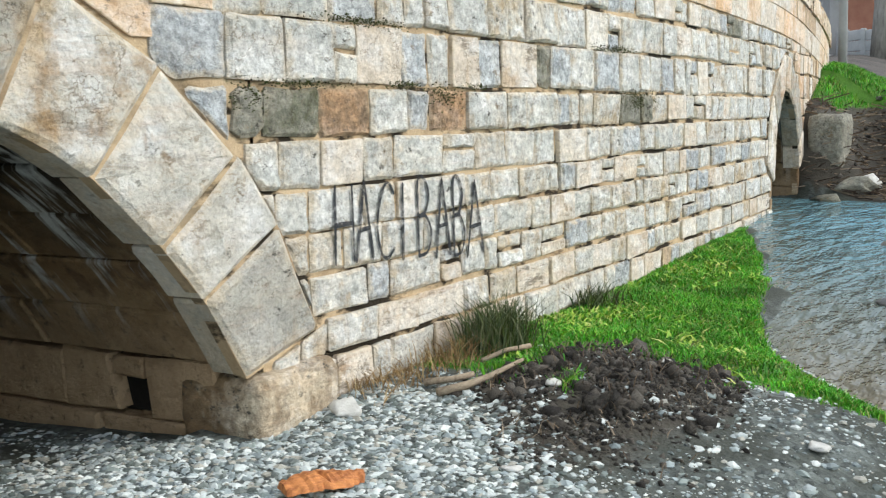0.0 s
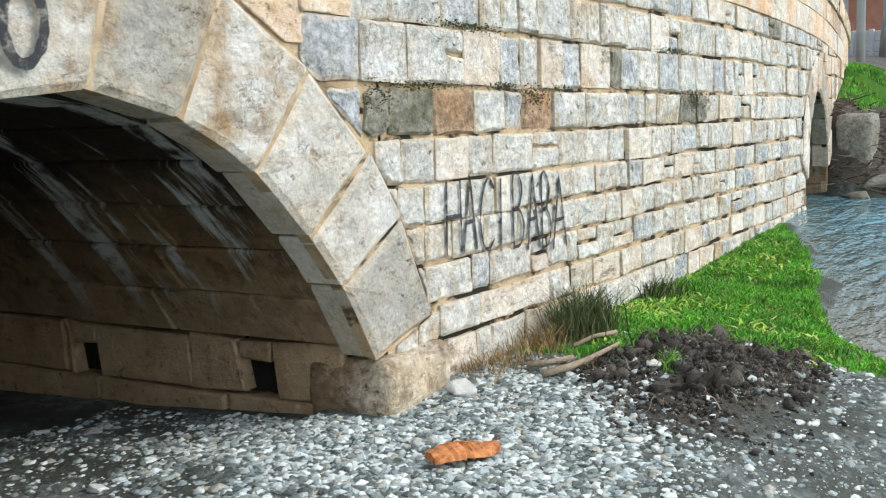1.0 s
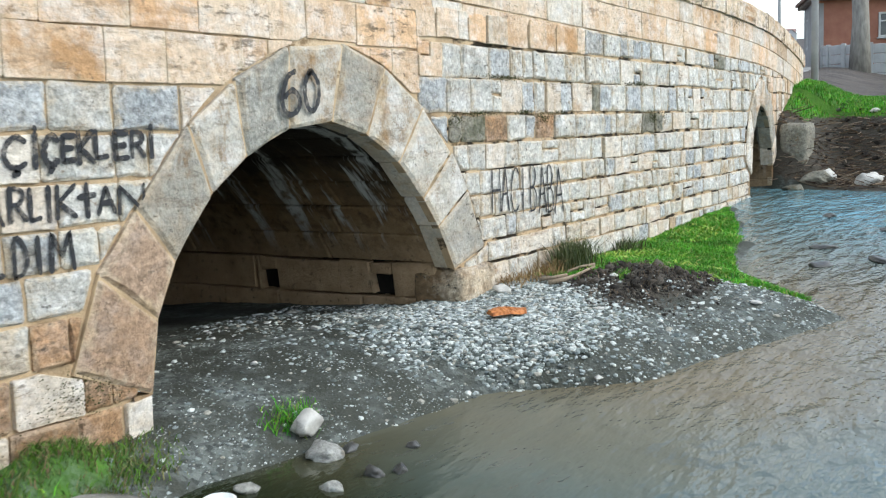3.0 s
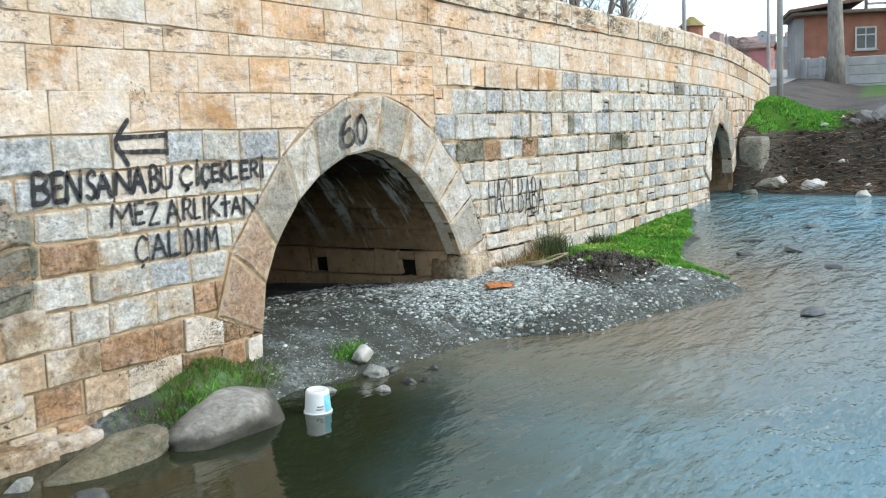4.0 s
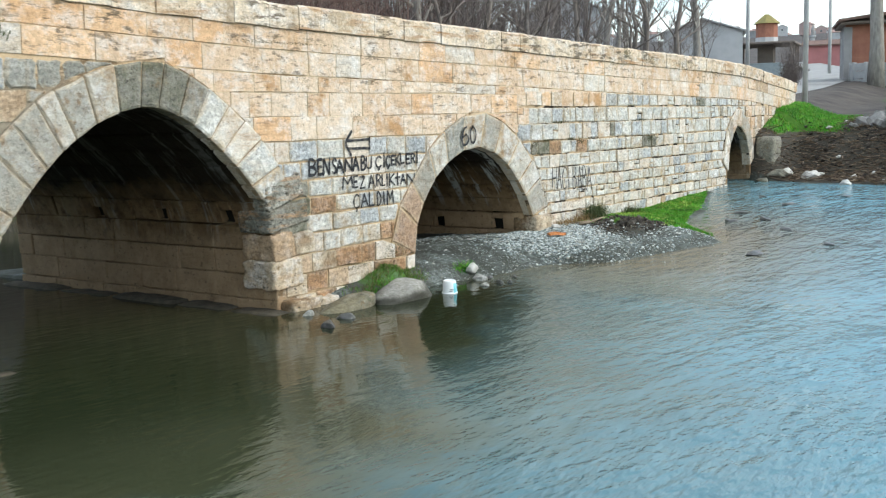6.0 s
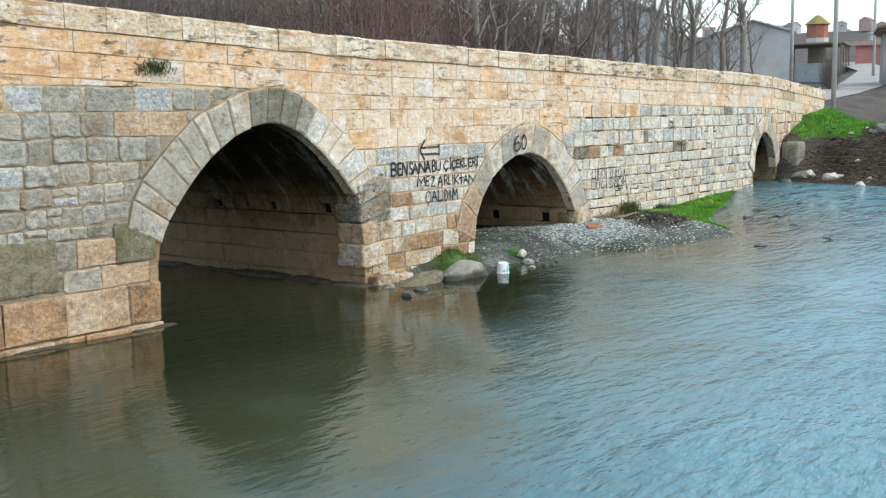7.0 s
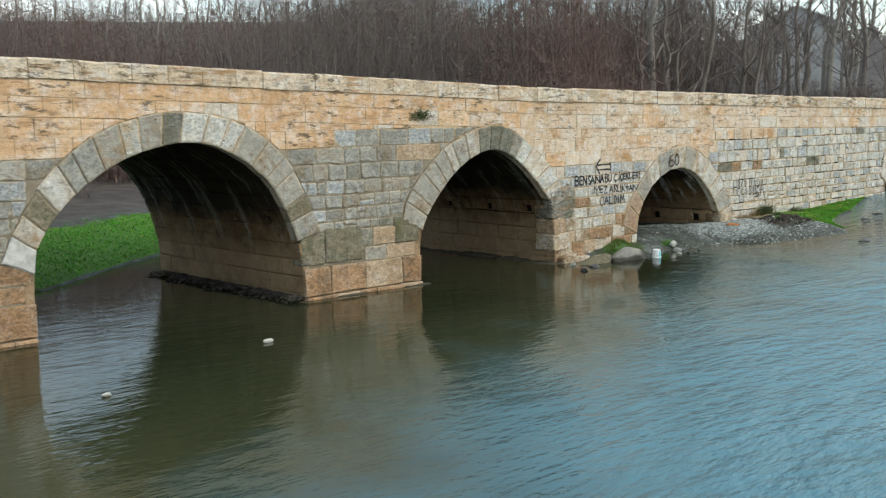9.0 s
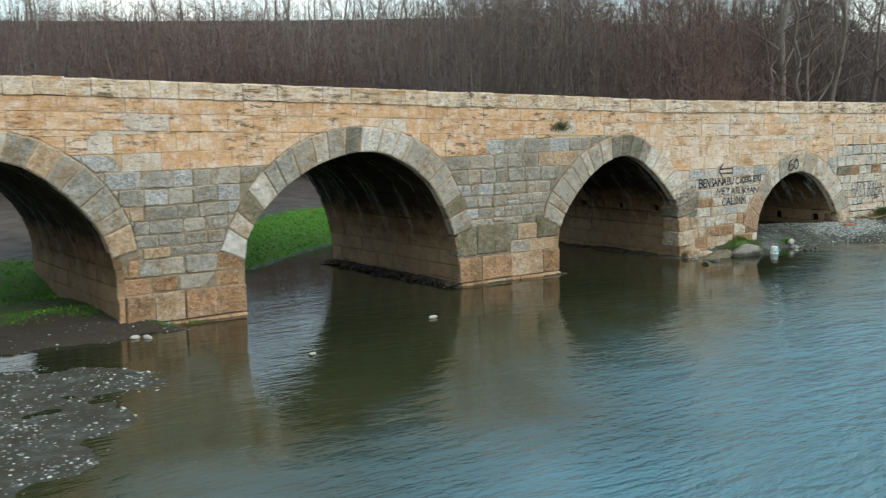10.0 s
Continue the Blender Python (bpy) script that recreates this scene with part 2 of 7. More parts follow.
def mortar_mat():
    k = Mat("old_mortar")
    c = k.mix(k.ramp(k.noise(3.0, 5), 0.4, 0.65), (0.58, 0.44, 0.28), (0.37, 0.265, 0.16))
    # open joints low on the eastern wall, their shade painted near-black; elsewhere flush lime
    xyz = k.n("ShaderNodeSeparateXYZ")
    k.link(k.co, xyz.inputs[0])
    open_ = k.math("MULTIPLY", k.ramp(xyz.outputs[0], 1.2, 1.5, 0.25, 1.0), k.ramp(xyz.outputs[2], 2.55, 2.8, 1.0, 0.3))
    c = k.mix(k.math("MULTIPLY", k.ramp(k.noise(3.6, 5, 0.62, (0.6, 1, 1.6)), 0.48, 0.55), open_), c, (0.032, 0.025, 0.017))
    upper = k.math("MAXIMUM", k.math("MULTIPLY", k.ramp(xyz.outputs[2], 2.05, 2.2), k.ramp(xyz.outputs[0], 1.6, 1.2)), k.ramp(xyz.outputs[2], 2.6, 2.85))
    c = k.mix(k.math("MULTIPLY", upper, 0.85), c, k.mix(k.ramp(k.noise(3.4, 6, 0.7, (0.5, 1, 1.8)), 0.50, 0.57), (0.62, 0.495, 0.345), (0.20, 0.135, 0.075)))
    lime = k.mix(k.ramp(k.noise(5.0, 6, 0.7), 0.35, 0.68), (0.31, 0.275, 0.215), (0.15, 0.125, 0.09))
    lime = k.mix(k.ramp(xyz.outputs[2], 2.6, 2.95), lime, k.mix(k.ramp(k.noise(3.1, 6, 0.7, (0.5, 1, 1.8)), 0.50, 0.57), (0.60, 0.44, 0.275), (0.19, 0.125, 0.07)))
    c = k.mix(k.ramp(xyz.outputs[0], -4.0, -7.0, 0.0, 0.9), c, lime)
    return k.done(c, 0.95, k.bump(k.noise(45.0, 6, 0.7), 0.7, 0.02), 0.15)


MORTAR = mortar_mat()


def water_mat():
    """Olive river water, silty by the bar, with wind ripples. Dark bridge and blue sky reflections are painted in."""
    k = Mat("river_water")
    xyz = k.n("ShaderNodeSeparateXYZ")
    k.link(k.co, xyz.inputs[0])
    x, y = xyz.outputs[0], xyz.outputs[1]
    out = k.math("ADD", k.math("MULTIPLY", y, -1.0), k.math("MULTIPLY", x, 0.35))
    out = k.math("ADD", out, k.math("MULTIPLY", k.noise(0.3, 3), 6.0))
    c = k.mix(k.ramp(k.noise(0.35, 4), 0.35, 0.7), (0.046, 0.056, 0.028), (0.100, 0.102, 0.060))
    # dark reflections of the bridge and woods, painted into the colour
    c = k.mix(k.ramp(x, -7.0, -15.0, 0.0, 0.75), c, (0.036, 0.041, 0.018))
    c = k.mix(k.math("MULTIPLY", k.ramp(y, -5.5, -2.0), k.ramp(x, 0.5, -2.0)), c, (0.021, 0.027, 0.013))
    # blue reflection of the sky, painted in away from the bridge
    c = k.mix(k.ramp(out, 3.7, 8.6), c, (0.110, 0.240, 0.290))
    c = k.mix(k.math("MULTIPLY", k.ramp(y, -6.5, -2.8), k.math("MULTIPLY", k.ramp(x, -1.8, 0.8), k.ramp(x, 8.0, 4.0))), c, (0.150, 0.128, 0.084))
    w1 = k.noise(1.5, 3, 0.5, (0.6, 1.5, 1))
    w2 = k.noise(5.0, 3, 0.55, (0.65, 1.5, 1))
    w3 = k.noise(15.0, 2, 0.5, (0.7, 1.4, 1))
    patch = k.ramp(k.noise(0.20, 2), 0.35, 0.65, 0.5, 1.0)
    open_ = k.ramp(out, 4.0, 11.0, 0.12, 1.9)
    rif = k.ramp(x, 1.0, 9.0, 0.0, 1.6)
    h = k.math("ADD", k.math("MULTIPLY", w1, 0.8), k.math("ADD", k.math("MULTIPLY", w2, 0.5), k.math("MULTIPLY", w3, 0.08)))
    h = k.math("MULTIPLY", h, k.math("MULTIPLY", patch, k.math("ADD", open_, rif)))
    k.bsdf.inputs["IOR"].default_value = 1.333
    return k.done(c, 0.05, k.bump(h, 0.95, 0.12), 0.36)


WATER = water_mat()


def soil_mat():
    """Bank ground: wet silt and gravel, turning to turf, dark earth, trodden dirt or scrub by its cover map."""
    k = Mat("river_bank_ground")
    cover = k.n("ShaderNodeAttribute")
    cover.attribute_name = "cover"
    sep = k.n("ShaderNodeSeparateColor")
    k.link(cover.outputs["Color"], sep.inputs[0])
    turf, earth, scrub = sep.outputs[0], sep.outputs[1], sep.outputs[2]
    tone = k.cells(30.0, "F1", "Color")
    s2 = k.n("ShaderNodeSeparateColor")
    k.link(tone, s2.inputs[0])
    pebble = k.mix(s2.outputs[0], (0.045, 0.051, 0.047), (0.17, 0.19, 0.175))
    silt = k.mix(k.noise(6.0, 5), (0.028, 0.031, 0.025), (0.074, 0.080, 0.064))
    c = k.mix(k.ramp(k.noise(2.6, 5), 0.45, 0.62), silt, pebble)
    dirt = k.mix(k.noise(9.0, 6, 0.7), (0.020, 0.018, 0.013), (0.080, 0.069, 0.052))
    c = k.mix(k.ramp(k.math("ADD", earth, k.math("MULTIPLY", k.noise(4.0, 4), 0.5)), 0.6, 0.9), c, dirt)
    green = k.mix(k.noise(7.0, 5, 0.65), (0.022, 0.075, 0.008), (0.105, 0.26, 0.02))
    c = k.mix(k.ramp(k.math("ADD", turf, k.math("MULTIPLY", k.noise(5.0, 4), 0.5)), 0.6, 0.85), c, green)
    wild = k.mix(k.ramp(k.noise(0.12, 6, 0.65), 0.35, 0.65), (0.075, 0.060, 0.052), (0.135, 0.115, 0.098))
    wild = k.mix(k.ramp(k.noise(1.2, 5), 0.4, 0.7), wild, (0.045, 0.037, 0.034))
    c = k.mix(scrub, c, wild)
    h = k.math("ADD", k.math("MULTIPLY", k.cells(45.0), 0.6), k.noise(22.0, 7, 0.7))
    return k.done(c, 0.8, k.bump(h, 0.55, 0.025), 0.3)


SOIL = soil_mat()


def plain_mat(name, a, b, scale=8.0, rough=0.8, bump=0.3, dist=0.01, spec=0.3, metal=0.0, stretch=None):
    """A surface of two close tones with grain and small relief."""
    k = Mat(name)
    c = k.mix(k.ramp(k.noise(scale, 5, 0.6, stretch), 0.35, 0.65), a, b)
    c = k.mix(k.math("MULTIPLY", k.ramp(k.noise(scale * 0.23, 4), 0.5, 0.75), 0.4), c, tuple(v * 0.6 for v in a))
    return k.done(c, rough, k.bump(k.noise(scale * 5, 5, 0.7), bump, dist), spec, metal)


def mixed_mat(name, tones, rough=0.75, bump=0.3, scale=30.0, spec=0.3, patchy=0.0):
    """Loose pieces: each one takes one of several tones, with a little mottling."""
    k = Mat(name)
    ramp = k.n("ShaderNodeValToRGB")
    ramp.color_ramp.interpolation = "CONSTANT"
    els = ramp.color_ramp.elements
    while len(els) < len(tones):
        els.new(0.5)
    for i, (e, t) in enumerate(zip(els, tones)):
        e.position, e.color = i / len(tones), (*t, 1)
    k.link(k.rand(), ramp.inputs[0])
    c = k.mix(k.math("MULTIPLY", k.ramp(k.noise(scale, 4), 0.4, 0.7), 0.45), ramp.outputs[0], k.mix(1.0, ramp.outputs[0], (0.55, 0.55, 0.55), "MULTIPLY"))
    if patchy:
        c = k.mix(1.0, c, k.grey(k.ramp(k.noise(2.4, 5, 0.65), 0.35, 0.65, 1 - patchy, 1 + 0.5 * patchy)), "MULTIPLY")
        c = k.mix(k.math("MULTIPLY", k.ramp(k.noise(3.7, 4), 0.54, 0.66), 0.7 * patchy), c, (0.16, 0.32, 0.03))
    return k.done(c, rough, k.bump(k.noise(scale * 3, 4), bump, 0.01), spec)


PEBBLE = mixed_mat("river_pebbles", [(0.54, 0.58, 0.56), (0.35, 0.40, 0.40), (0.20, 0.235, 0.235), (0.64, 0.67, 0.64), (0.25, 0.29, 0.27), (0.36, 0.35, 0.30), (0.11, 0.13, 0.12), (0.43, 0.47, 0.46), (0.16, 0.18, 0.165), (0.08, 0.09, 0.085)], 0.7)
CLOD = mixed_mat("dark_earth_clods", [(0.034, 0.030, 0.025), (0.052, 0.046, 0.038), (0.080, 0.070, 0.058), (0.024, 0.021, 0.018), (0.11, 0.098, 0.082)], 0.95, 1.0, 55.0)
BLADE = mixed_mat("green_grass", [(0.06, 0.33, 0.014), (0.09, 0.42, 0.018), (0.14, 0.50, 0.025), (0.04, 0.18, 0.010), (0.07, 0.36, 0.016), (0.22, 0.44, 0.035), (0.26, 0.31, 0.08), (0.05, 0.25, 0.018)], 0.55, patchy=0.5)
LEAF = mixed_mat("yellow_green_leaves", [(0.22, 0.40, 0.03), (0.34, 0.46, 0.06), (0.14, 0.34, 0.02), (0.40, 0.44, 0.12)], 0.5)
RUSH = mixed_mat("dark_rush_blades", [(0.045, 0.075, 0.025), (0.07, 0.10, 0.018), (0.10, 0.11, 0.05)], 0.6)
STRAW = mixed_mat("dry_straw", [(0.36, 0.24, 0.11), (0.28, 0.17, 0.07), (0.42, 0.31, 0.16), (0.20, 0.12, 0.05)], 0.8)
DEBRIS = mixed_mat("dry_twigs", [(0.15, 0.105, 0.065), (0.10, 0.07, 0.05), (0.21, 0.155, 0.105), (0.30, 0.235, 0.17), (0.07, 0.05, 0.04)], 0.9)
MOSS = mixed_mat("moss", [(0.055, 0.070, 0.018), (0.09, 0.095, 0.035), (0.05, 0.045, 0.022)], 0.95, 0.6)
BARK = plain_mat("bare_tree_bark", (0.14, 0.12, 0.105), (0.25, 0.222, 0.20), 6.0, 0.9, 0.6, 0.02, 0.2, 0.0, (3, 3, 0.6))
PALEBARK = plain_mat("poplar_bark", (0.20, 0.185, 0.165), (0.33, 0.31, 0.28), 5.0, 0.9, 0.5, 0.02, 0.2, 0.0, (3, 3, 0.8))
REDTWIG = mixed_mat("red_brown_twigs", [(0.185, 0.118, 0.098), (0.145, 0.092, 0.078), (0.205, 0.142, 0.12), (0.125, 0.085, 0.075)], 0.9)
TWIG = mixed_mat("bare_twigs", [(0.165, 0.138, 0.126), (0.125, 0.106, 0.10), (0.205, 0.178, 0.163), (0.16, 0.126, 0.114)], 0.9)
BOULDER = stone_mat("grey_boulder", (0.43, 0.43, 0.40), (0.33, 0.33, 0.30), (0.16, 0.15, 0.12), 0.8, 0.7, 0.8, 0.05)


def wet_rock():
    """A river boulder, bleached on top and darkened by the water and algae along its foot."""
    k = Mat("waterline_boulder")
    xyz = k.n("ShaderNodeSeparateXYZ")
    k.link(k.co, xyz.inputs[0])
    c = k.mix(k.ramp(k.noise(5.0, 7, 0.72), 0.35, 0.65), (0.47, 0.46, 0.43), (0.23, 0.22, 0.185))
    c = k.mix(k.math("MULTIPLY", k.ramp(k.noise(13.0, 7, 0.75), 0.48, 0.62), 0.7), c, (0.16, 0.15, 0.12))
    line = k.ramp(k.math("ADD", xyz.outputs[2], k.math("MULTIPLY", k.noise(6.0, 4), 0.20)), 0.27, 0.18)
    c = k.mix(k.math("MULTIPLY", line, 0.88), c, k.mix(k.noise(14.0, 5), (0.022, 0.022, 0.016), (0.065, 0.060, 0.045)))
    return k.done(c, 0.75, k.bump(k.noise(30.0, 7, 0.75), 0.6, 0.02, k.bump(k.noise(7.0, 5), 0.4, 0.05)), 0.35)


WETROCK = wet_rock()
WETPLINTH = plain_mat("wet_plinth_stone", (0.10, 0.085, 0.062), (0.045, 0.040, 0.030), 6.0, 0.85, 0.7, 0.03, 0.2)
DARKROCK = plain_mat("wet_dark_rock", (0.05, 0.05, 0.048), (0.10, 0.10, 0.095), 5.0, 0.35, 0.5, 0.02, 0.5)
WHITEROCK = plain_mat("white_rock", (0.62, 0.61, 0.57), (0.40, 0.39, 0.36), 7.0, 0.8, 0.5, 0.02)
GREYROCK = plain_mat("quarry_rock", (0.27, 0.265, 0.25), (0.14, 0.137, 0.13), 3.0, 0.85, 0.5, 0.02)


# ---- building helpers ----
def mesh_of(name, verts, faces, mat, smooth=False):
    me = bpy.data.meshes.new(name)
    me.from_pydata(verts, [], faces)
    for mm in (mat if isinstance(mat, (list, tuple)) else [mat]):
        me.materials.append(mm)
    if smooth:
        me.polygons.foreach_set("use_smooth", [True] * len(me.polygons))
    me.update()
    return me


def part_of(name, verts, faces, mat, parent=None, label="", smooth=False):
    ob = new(name, mesh_of(name, verts, faces, mat, smooth))
    if parent is not None:
        ob.parent = parent
    if label:
        ob["label"] = label
    return ob


def rim_of(ob, blocks):
    """Marks the rims of hewn blocks, 1 on the outline and 0 in the middle, for their mortar smears."""
    vals = []
    for v in blocks:
        n = (len(v) - 1) // 3
        vals += [1.0] * (2 * n) + [0.85] * n + [0.0]
    ob.data.attributes.new("rim", "FLOAT", "POINT").data.foreach_set("value", vals)


def resample(pts, n):
    """n + 1 points at even steps along a polyline, rounded by a spline."""
    p = np.array(pts, float)
    q = [p[0]]
    for i in range(len(p) - 1):
        a, b, c, d = p[max(i - 1, 0)], p[i], p[i + 1], p[min(i + 2, len(p) - 1)]
        for u in np.linspace(0, 1, 9)[1:]:
            q.append(0.5 * (2 * b + (c - a) * u + (2 * a - 5 * b + 4 * c - d) * u * u + (3 * b - a - 3 * c + d) * u ** 3))
    q = np.array(q)
    s = np.concatenate([[0], np.cumsum(np.linalg.norm(np.diff(q, axis=0), axis=1))])
    t = np.linspace(0, s[-1], n + 1)
    return np.stack([np.interp(t, s, q[:, 0]), np.interp(t, s, q[:, 1])], 1)


def clip(poly, p, nrm):
    """The part of a polygon on the side of p to which nrm points."""
    out = []
    for i, a in enumerate(poly):
        b = poly[(i + 1) % len(poly)]
        da, db = (a[0] - p[0]) * nrm[0] + (a[1] - p[1]) * nrm[1], (b[0] - p[0]) * nrm[0] + (b[1] - p[1]) * nrm[1]
        if da >= 0:
            out.append(a)
        if (da >= 0) != (db >= 0):
            u = da / (da - db)
            out.append((a[0] + u * (b[0] - a[0]), a[1] + u * (b[1] - a[1])))
    return out


def area(poly):
    return 0.5 * sum(a[0] * b[1] - b[0] * a[1] for a, b in zip(poly, poly[1:] + poly[:1]))


def worn(poly, rng, amount):
    """An uneven outline: corners knocked off, edges wandering a little."""
    out = []
    n = len(poly)
    for i, b in enumerate(poly):
        a, c = poly[i - 1], poly[(i + 1) % n]
        for q in (a, c):
            L = math.dist(b, q)
            k = min(0.3, rng.uniform(0.4, 1.9) * amount / max(L, 1e-6))
            out.append((b[0] + (q[0] - b[0]) * k, b[1] + (q[1] - b[1]) * k))
        if math.dist(b, c) > 0.16:
            u, w = rng.uniform(0.35, 0.65), rng.uniform(0.0, 0.5) * amount
            L = math.dist(b, c)
            out.append((b[0] + (c[0] - b[0]) * u - (c[1] - b[1]) / L * w, b[1] + (c[1] - b[1]) * u + (c[0] - b[0]) / L * w))
    return [(x + rng.uniform(-0.3, 0.3) * amount, z + rng.uniform(-0.3, 0.3) * amount) for x, z in out]


def hewn(poly, front, back, edge, rng, rough=0.006):
    """A hewn block: an outline in the wall's plane (x, z), worn arrises and a slightly cushioned face."""
    n = len(poly)
    cx, cz = sum(p[0] for p in poly) / n, sum(p[1] for p in poly) / n
    v = [(p[0], back, p[1]) for p in poly]
    v += [(p[0], front + edge * 0.9, p[1]) for p in poly]
    for p in poly:
        dx, dz = cx - p[0], cz - p[1]
        k = min(0.4, edge * 1.5 / max(1e-6, math.hypot(dx, dz)))
        v.append((p[0] + dx * k, front + rng.uniform(-1, 1) * min(rough, 0.003), p[1] + dz * k))
    v.append((cx, front - rng.uniform(0, 0.5) * rough, cz))
    if rough > 0.006:
        tx, tz = rng.uniform(-0.07, 0.07), rng.uniform(-0.09, 0.09)
        v[2 * n:] = [(x, y + tx * (x - cx) + tz * (z - cz), z) for x, y, z in v[2 * n:]]
    f = []
    for i in range(n):
        j = (i + 1) % n
        f += [(i, j, n + j, n + i), (n + i, n + j, 2 * n + j, 2 * n + i), (2 * n + i, 2 * n + j, 3 * n)]
    return v, f


# ---- ground: one sheet with river bed, banks and hills ----
EDGE_X = [-40, -5.2, -4.5, -3.5, -2.7, -1.9, -0.6, 0.3, 0.9, 1.5, 3.1, 3.6, 4.6, 5.6, 6.8, 8.3, 9.2, 10.0, 13.0, 40]
EDGE_Y = [6, 4.0, 0.30, -0.2, -0.65, -0.5, -0.82, -1.0, -1.85, -2.05, -2.75, -2.4, -1.55, -1.2, -0.95, -0.42, -0.1, 0.5, 3.0, 6]


def smooth01(v):
    v = min(1.0, max(0.0, v))
    return v * v * (3 - 2 * v)


def water_z(x):
    """The river comes down a riffle in the east."""
    return 0.62 * smooth01((x + 2) / 14)


def bar_depth(x, y):
    return y - float(np.interp(x, EDGE_X, EDGE_Y))


def east_run(x, y):
    return x - (12.45 + 0.33 * min(0.3, max(y, -2.8)) + 0.12 * math.sin(y * 2.3 + 1) + 0.5 * max(0, -6 - y) + 0.12 * max(0, y))


def north_run(x, y):
    if y > 5.4 and x > -4:
        return max(north_line(x, y), 0.8 * (x - 1.5 - 0.25 * (y - 5.4)))
    return north_line(x, y)


def north_line(x, y):
    return (y - (6.0 + 0.62 * (x + 12.5) + 0.5 * math.sin(x * 0.5))) * 0.85 if x > -14 else y - (5.1 + 0.9 * (x + 14)) if x > -17 else y - 2.4 + 0.6 * (x + 17)


def road_y(x):
    return float(np.interp(x, [14, 19.5, 24, 30, 45, 70, 110], [3.2, 4.0, 4.5, 5.1, 7.8, 15.0, 30.0]))


END = 19.4      # where the parapet stops, east of the drain arch


def bend(x):
    """The bridge curves away to the north in the east."""
    return 0.0079 * max(0.0, x - 6.5) ** 2


def ground_z(x, y):
    wl = water_z(x)
    z = wl - 0.5
    d = bar_depth(x, y)
    if (-4.9 if y < 0.1 else -4.45) < x < 11.5 and y < 7:
        rise = 0.33 * (1 - math.exp(-d / 0.55)) if d > 0 else 0.7 * d
        rise *= 1.0 if x < 2.0 else max(0.24, 1 - (x - 2.0) * 0.19)
        z = max(z, wl + rise if y < 0.3 else min(wl + rise, 0.40 - 0.06 * y))
    # earth heap on the bar
    g = math.hypot((x - 2.95 - 0.3 * (y + 1.1)) / 0.8, (y + 1.1) / 0.62)
    z += (0.095 + 0.09 * noise.noise((x * 4, y * 4, 2))) * max(0, 1 - g * g) if d > 0 else 0
    # grassy heap at the foot of the pier
    g = math.hypot((x + 2.55) / 0.80, (y + 0.05) / 0.42)
    z = max(z, 0.31 - 0.46 * g * g + 0.05 * noise.noise((x * 4, y * 4, 11)))
    # east bank, rising to the road
    e = east_run(x, y)
    if e > -1.5:
        up = 0.6 + 1.25 * smooth01((e - 1.1) / 2.7) + 0.07 * smooth01(e / 0.4) + 0.06 * max(0, min(e - 3, 28))
        near_wall = math.exp(-((y - bend(x) + 0.05) / 0.6) ** 2) if x < 20 else 0.0
        up += near_wall * max(0.0, float(np.interp(x, [12.8, 13.3, 14.5, 16.2, 19.4], [0.8, 1.75, 2.05, 2.35, 2.5])) - up)
        z = max(z, up if e > 0 else 0.6 + 0.8 * e)
        if x > 15.5:
            r = abs(y - road_y(x))
            k = 1 - smooth01((r - 2.2) / 2.0)
            z = z * (1 - k) + k * (2.36 + 0.055 * (x - 15))
    # west bank and shoal
    w = math.hypot((x + 19.1) / 3.3, (y - 1.7) / 2.75) + 0.22 * noise.noise((x * 1.3, y * 1.3, 7)) + 0.1 * noise.noise((x * 4, y * 4, 7))
    z = max(z, 0.27 - 0.30 * w * w)
    w = min(((-18.75 - x) * 1.21 - 3.70 - y) / 1.57, (-18.9 + 0.62 * min(0.0, y + 3.8) - x) * 0.85) + 0.18 * noise.noise((x * 1.1, y * 1.1, 8))
    z = max(z, 0.035 * (1 - math.exp(-w / 0.9)) + 0.04 * noise.noise((x * 0.8, y * 0.8, 3)) if w > 0 else 0.3 * w)
    z = max(z, min(1.5, 0.35 * (-24.6 - x + 1.6 * noise.noise((y * 0.13, 3, 0)) + 0.5 * noise.noise((y * 0.5, 1, 0)))))
    # north bank
    n = north_run(x, y)
    z = max(z, 0.45 * (1 - math.exp(-n / 1.6)) + 0.05 * max(0, min(n, 40)) if n > 0 else 0.4 * n)
    # south bank
    q = -38 - y
    z = max(z, 1.0 * (1 - math.exp(-q / 3)) if q > 0 else 0.3 * q)
    far = math.hypot(x, y)
    rough = 0.4 if x > 14.5 and abs(y - road_y(x)) < 4 else 1.0
    z += rough * (0.030 * noise.noise((x * 0.9, y * 0.9, 0)) + 0.016 * noise.noise((x * 3.1, y * 3.1, 5)))
    if far > 90:
        hill = smooth01((far - 90) / 800) * (50 + 14 * noise.noise((x / 220, y / 220, 2)) + 5 * noise.noise((x / 70, y / 70, 4)))
        hill *= 1 + 0.4 * smooth01((math.degrees(math.atan2(y, x)) - 32) / 18) if y > 0 else 1
        z += hill if y > -60 else 0.4 * hill
    return z


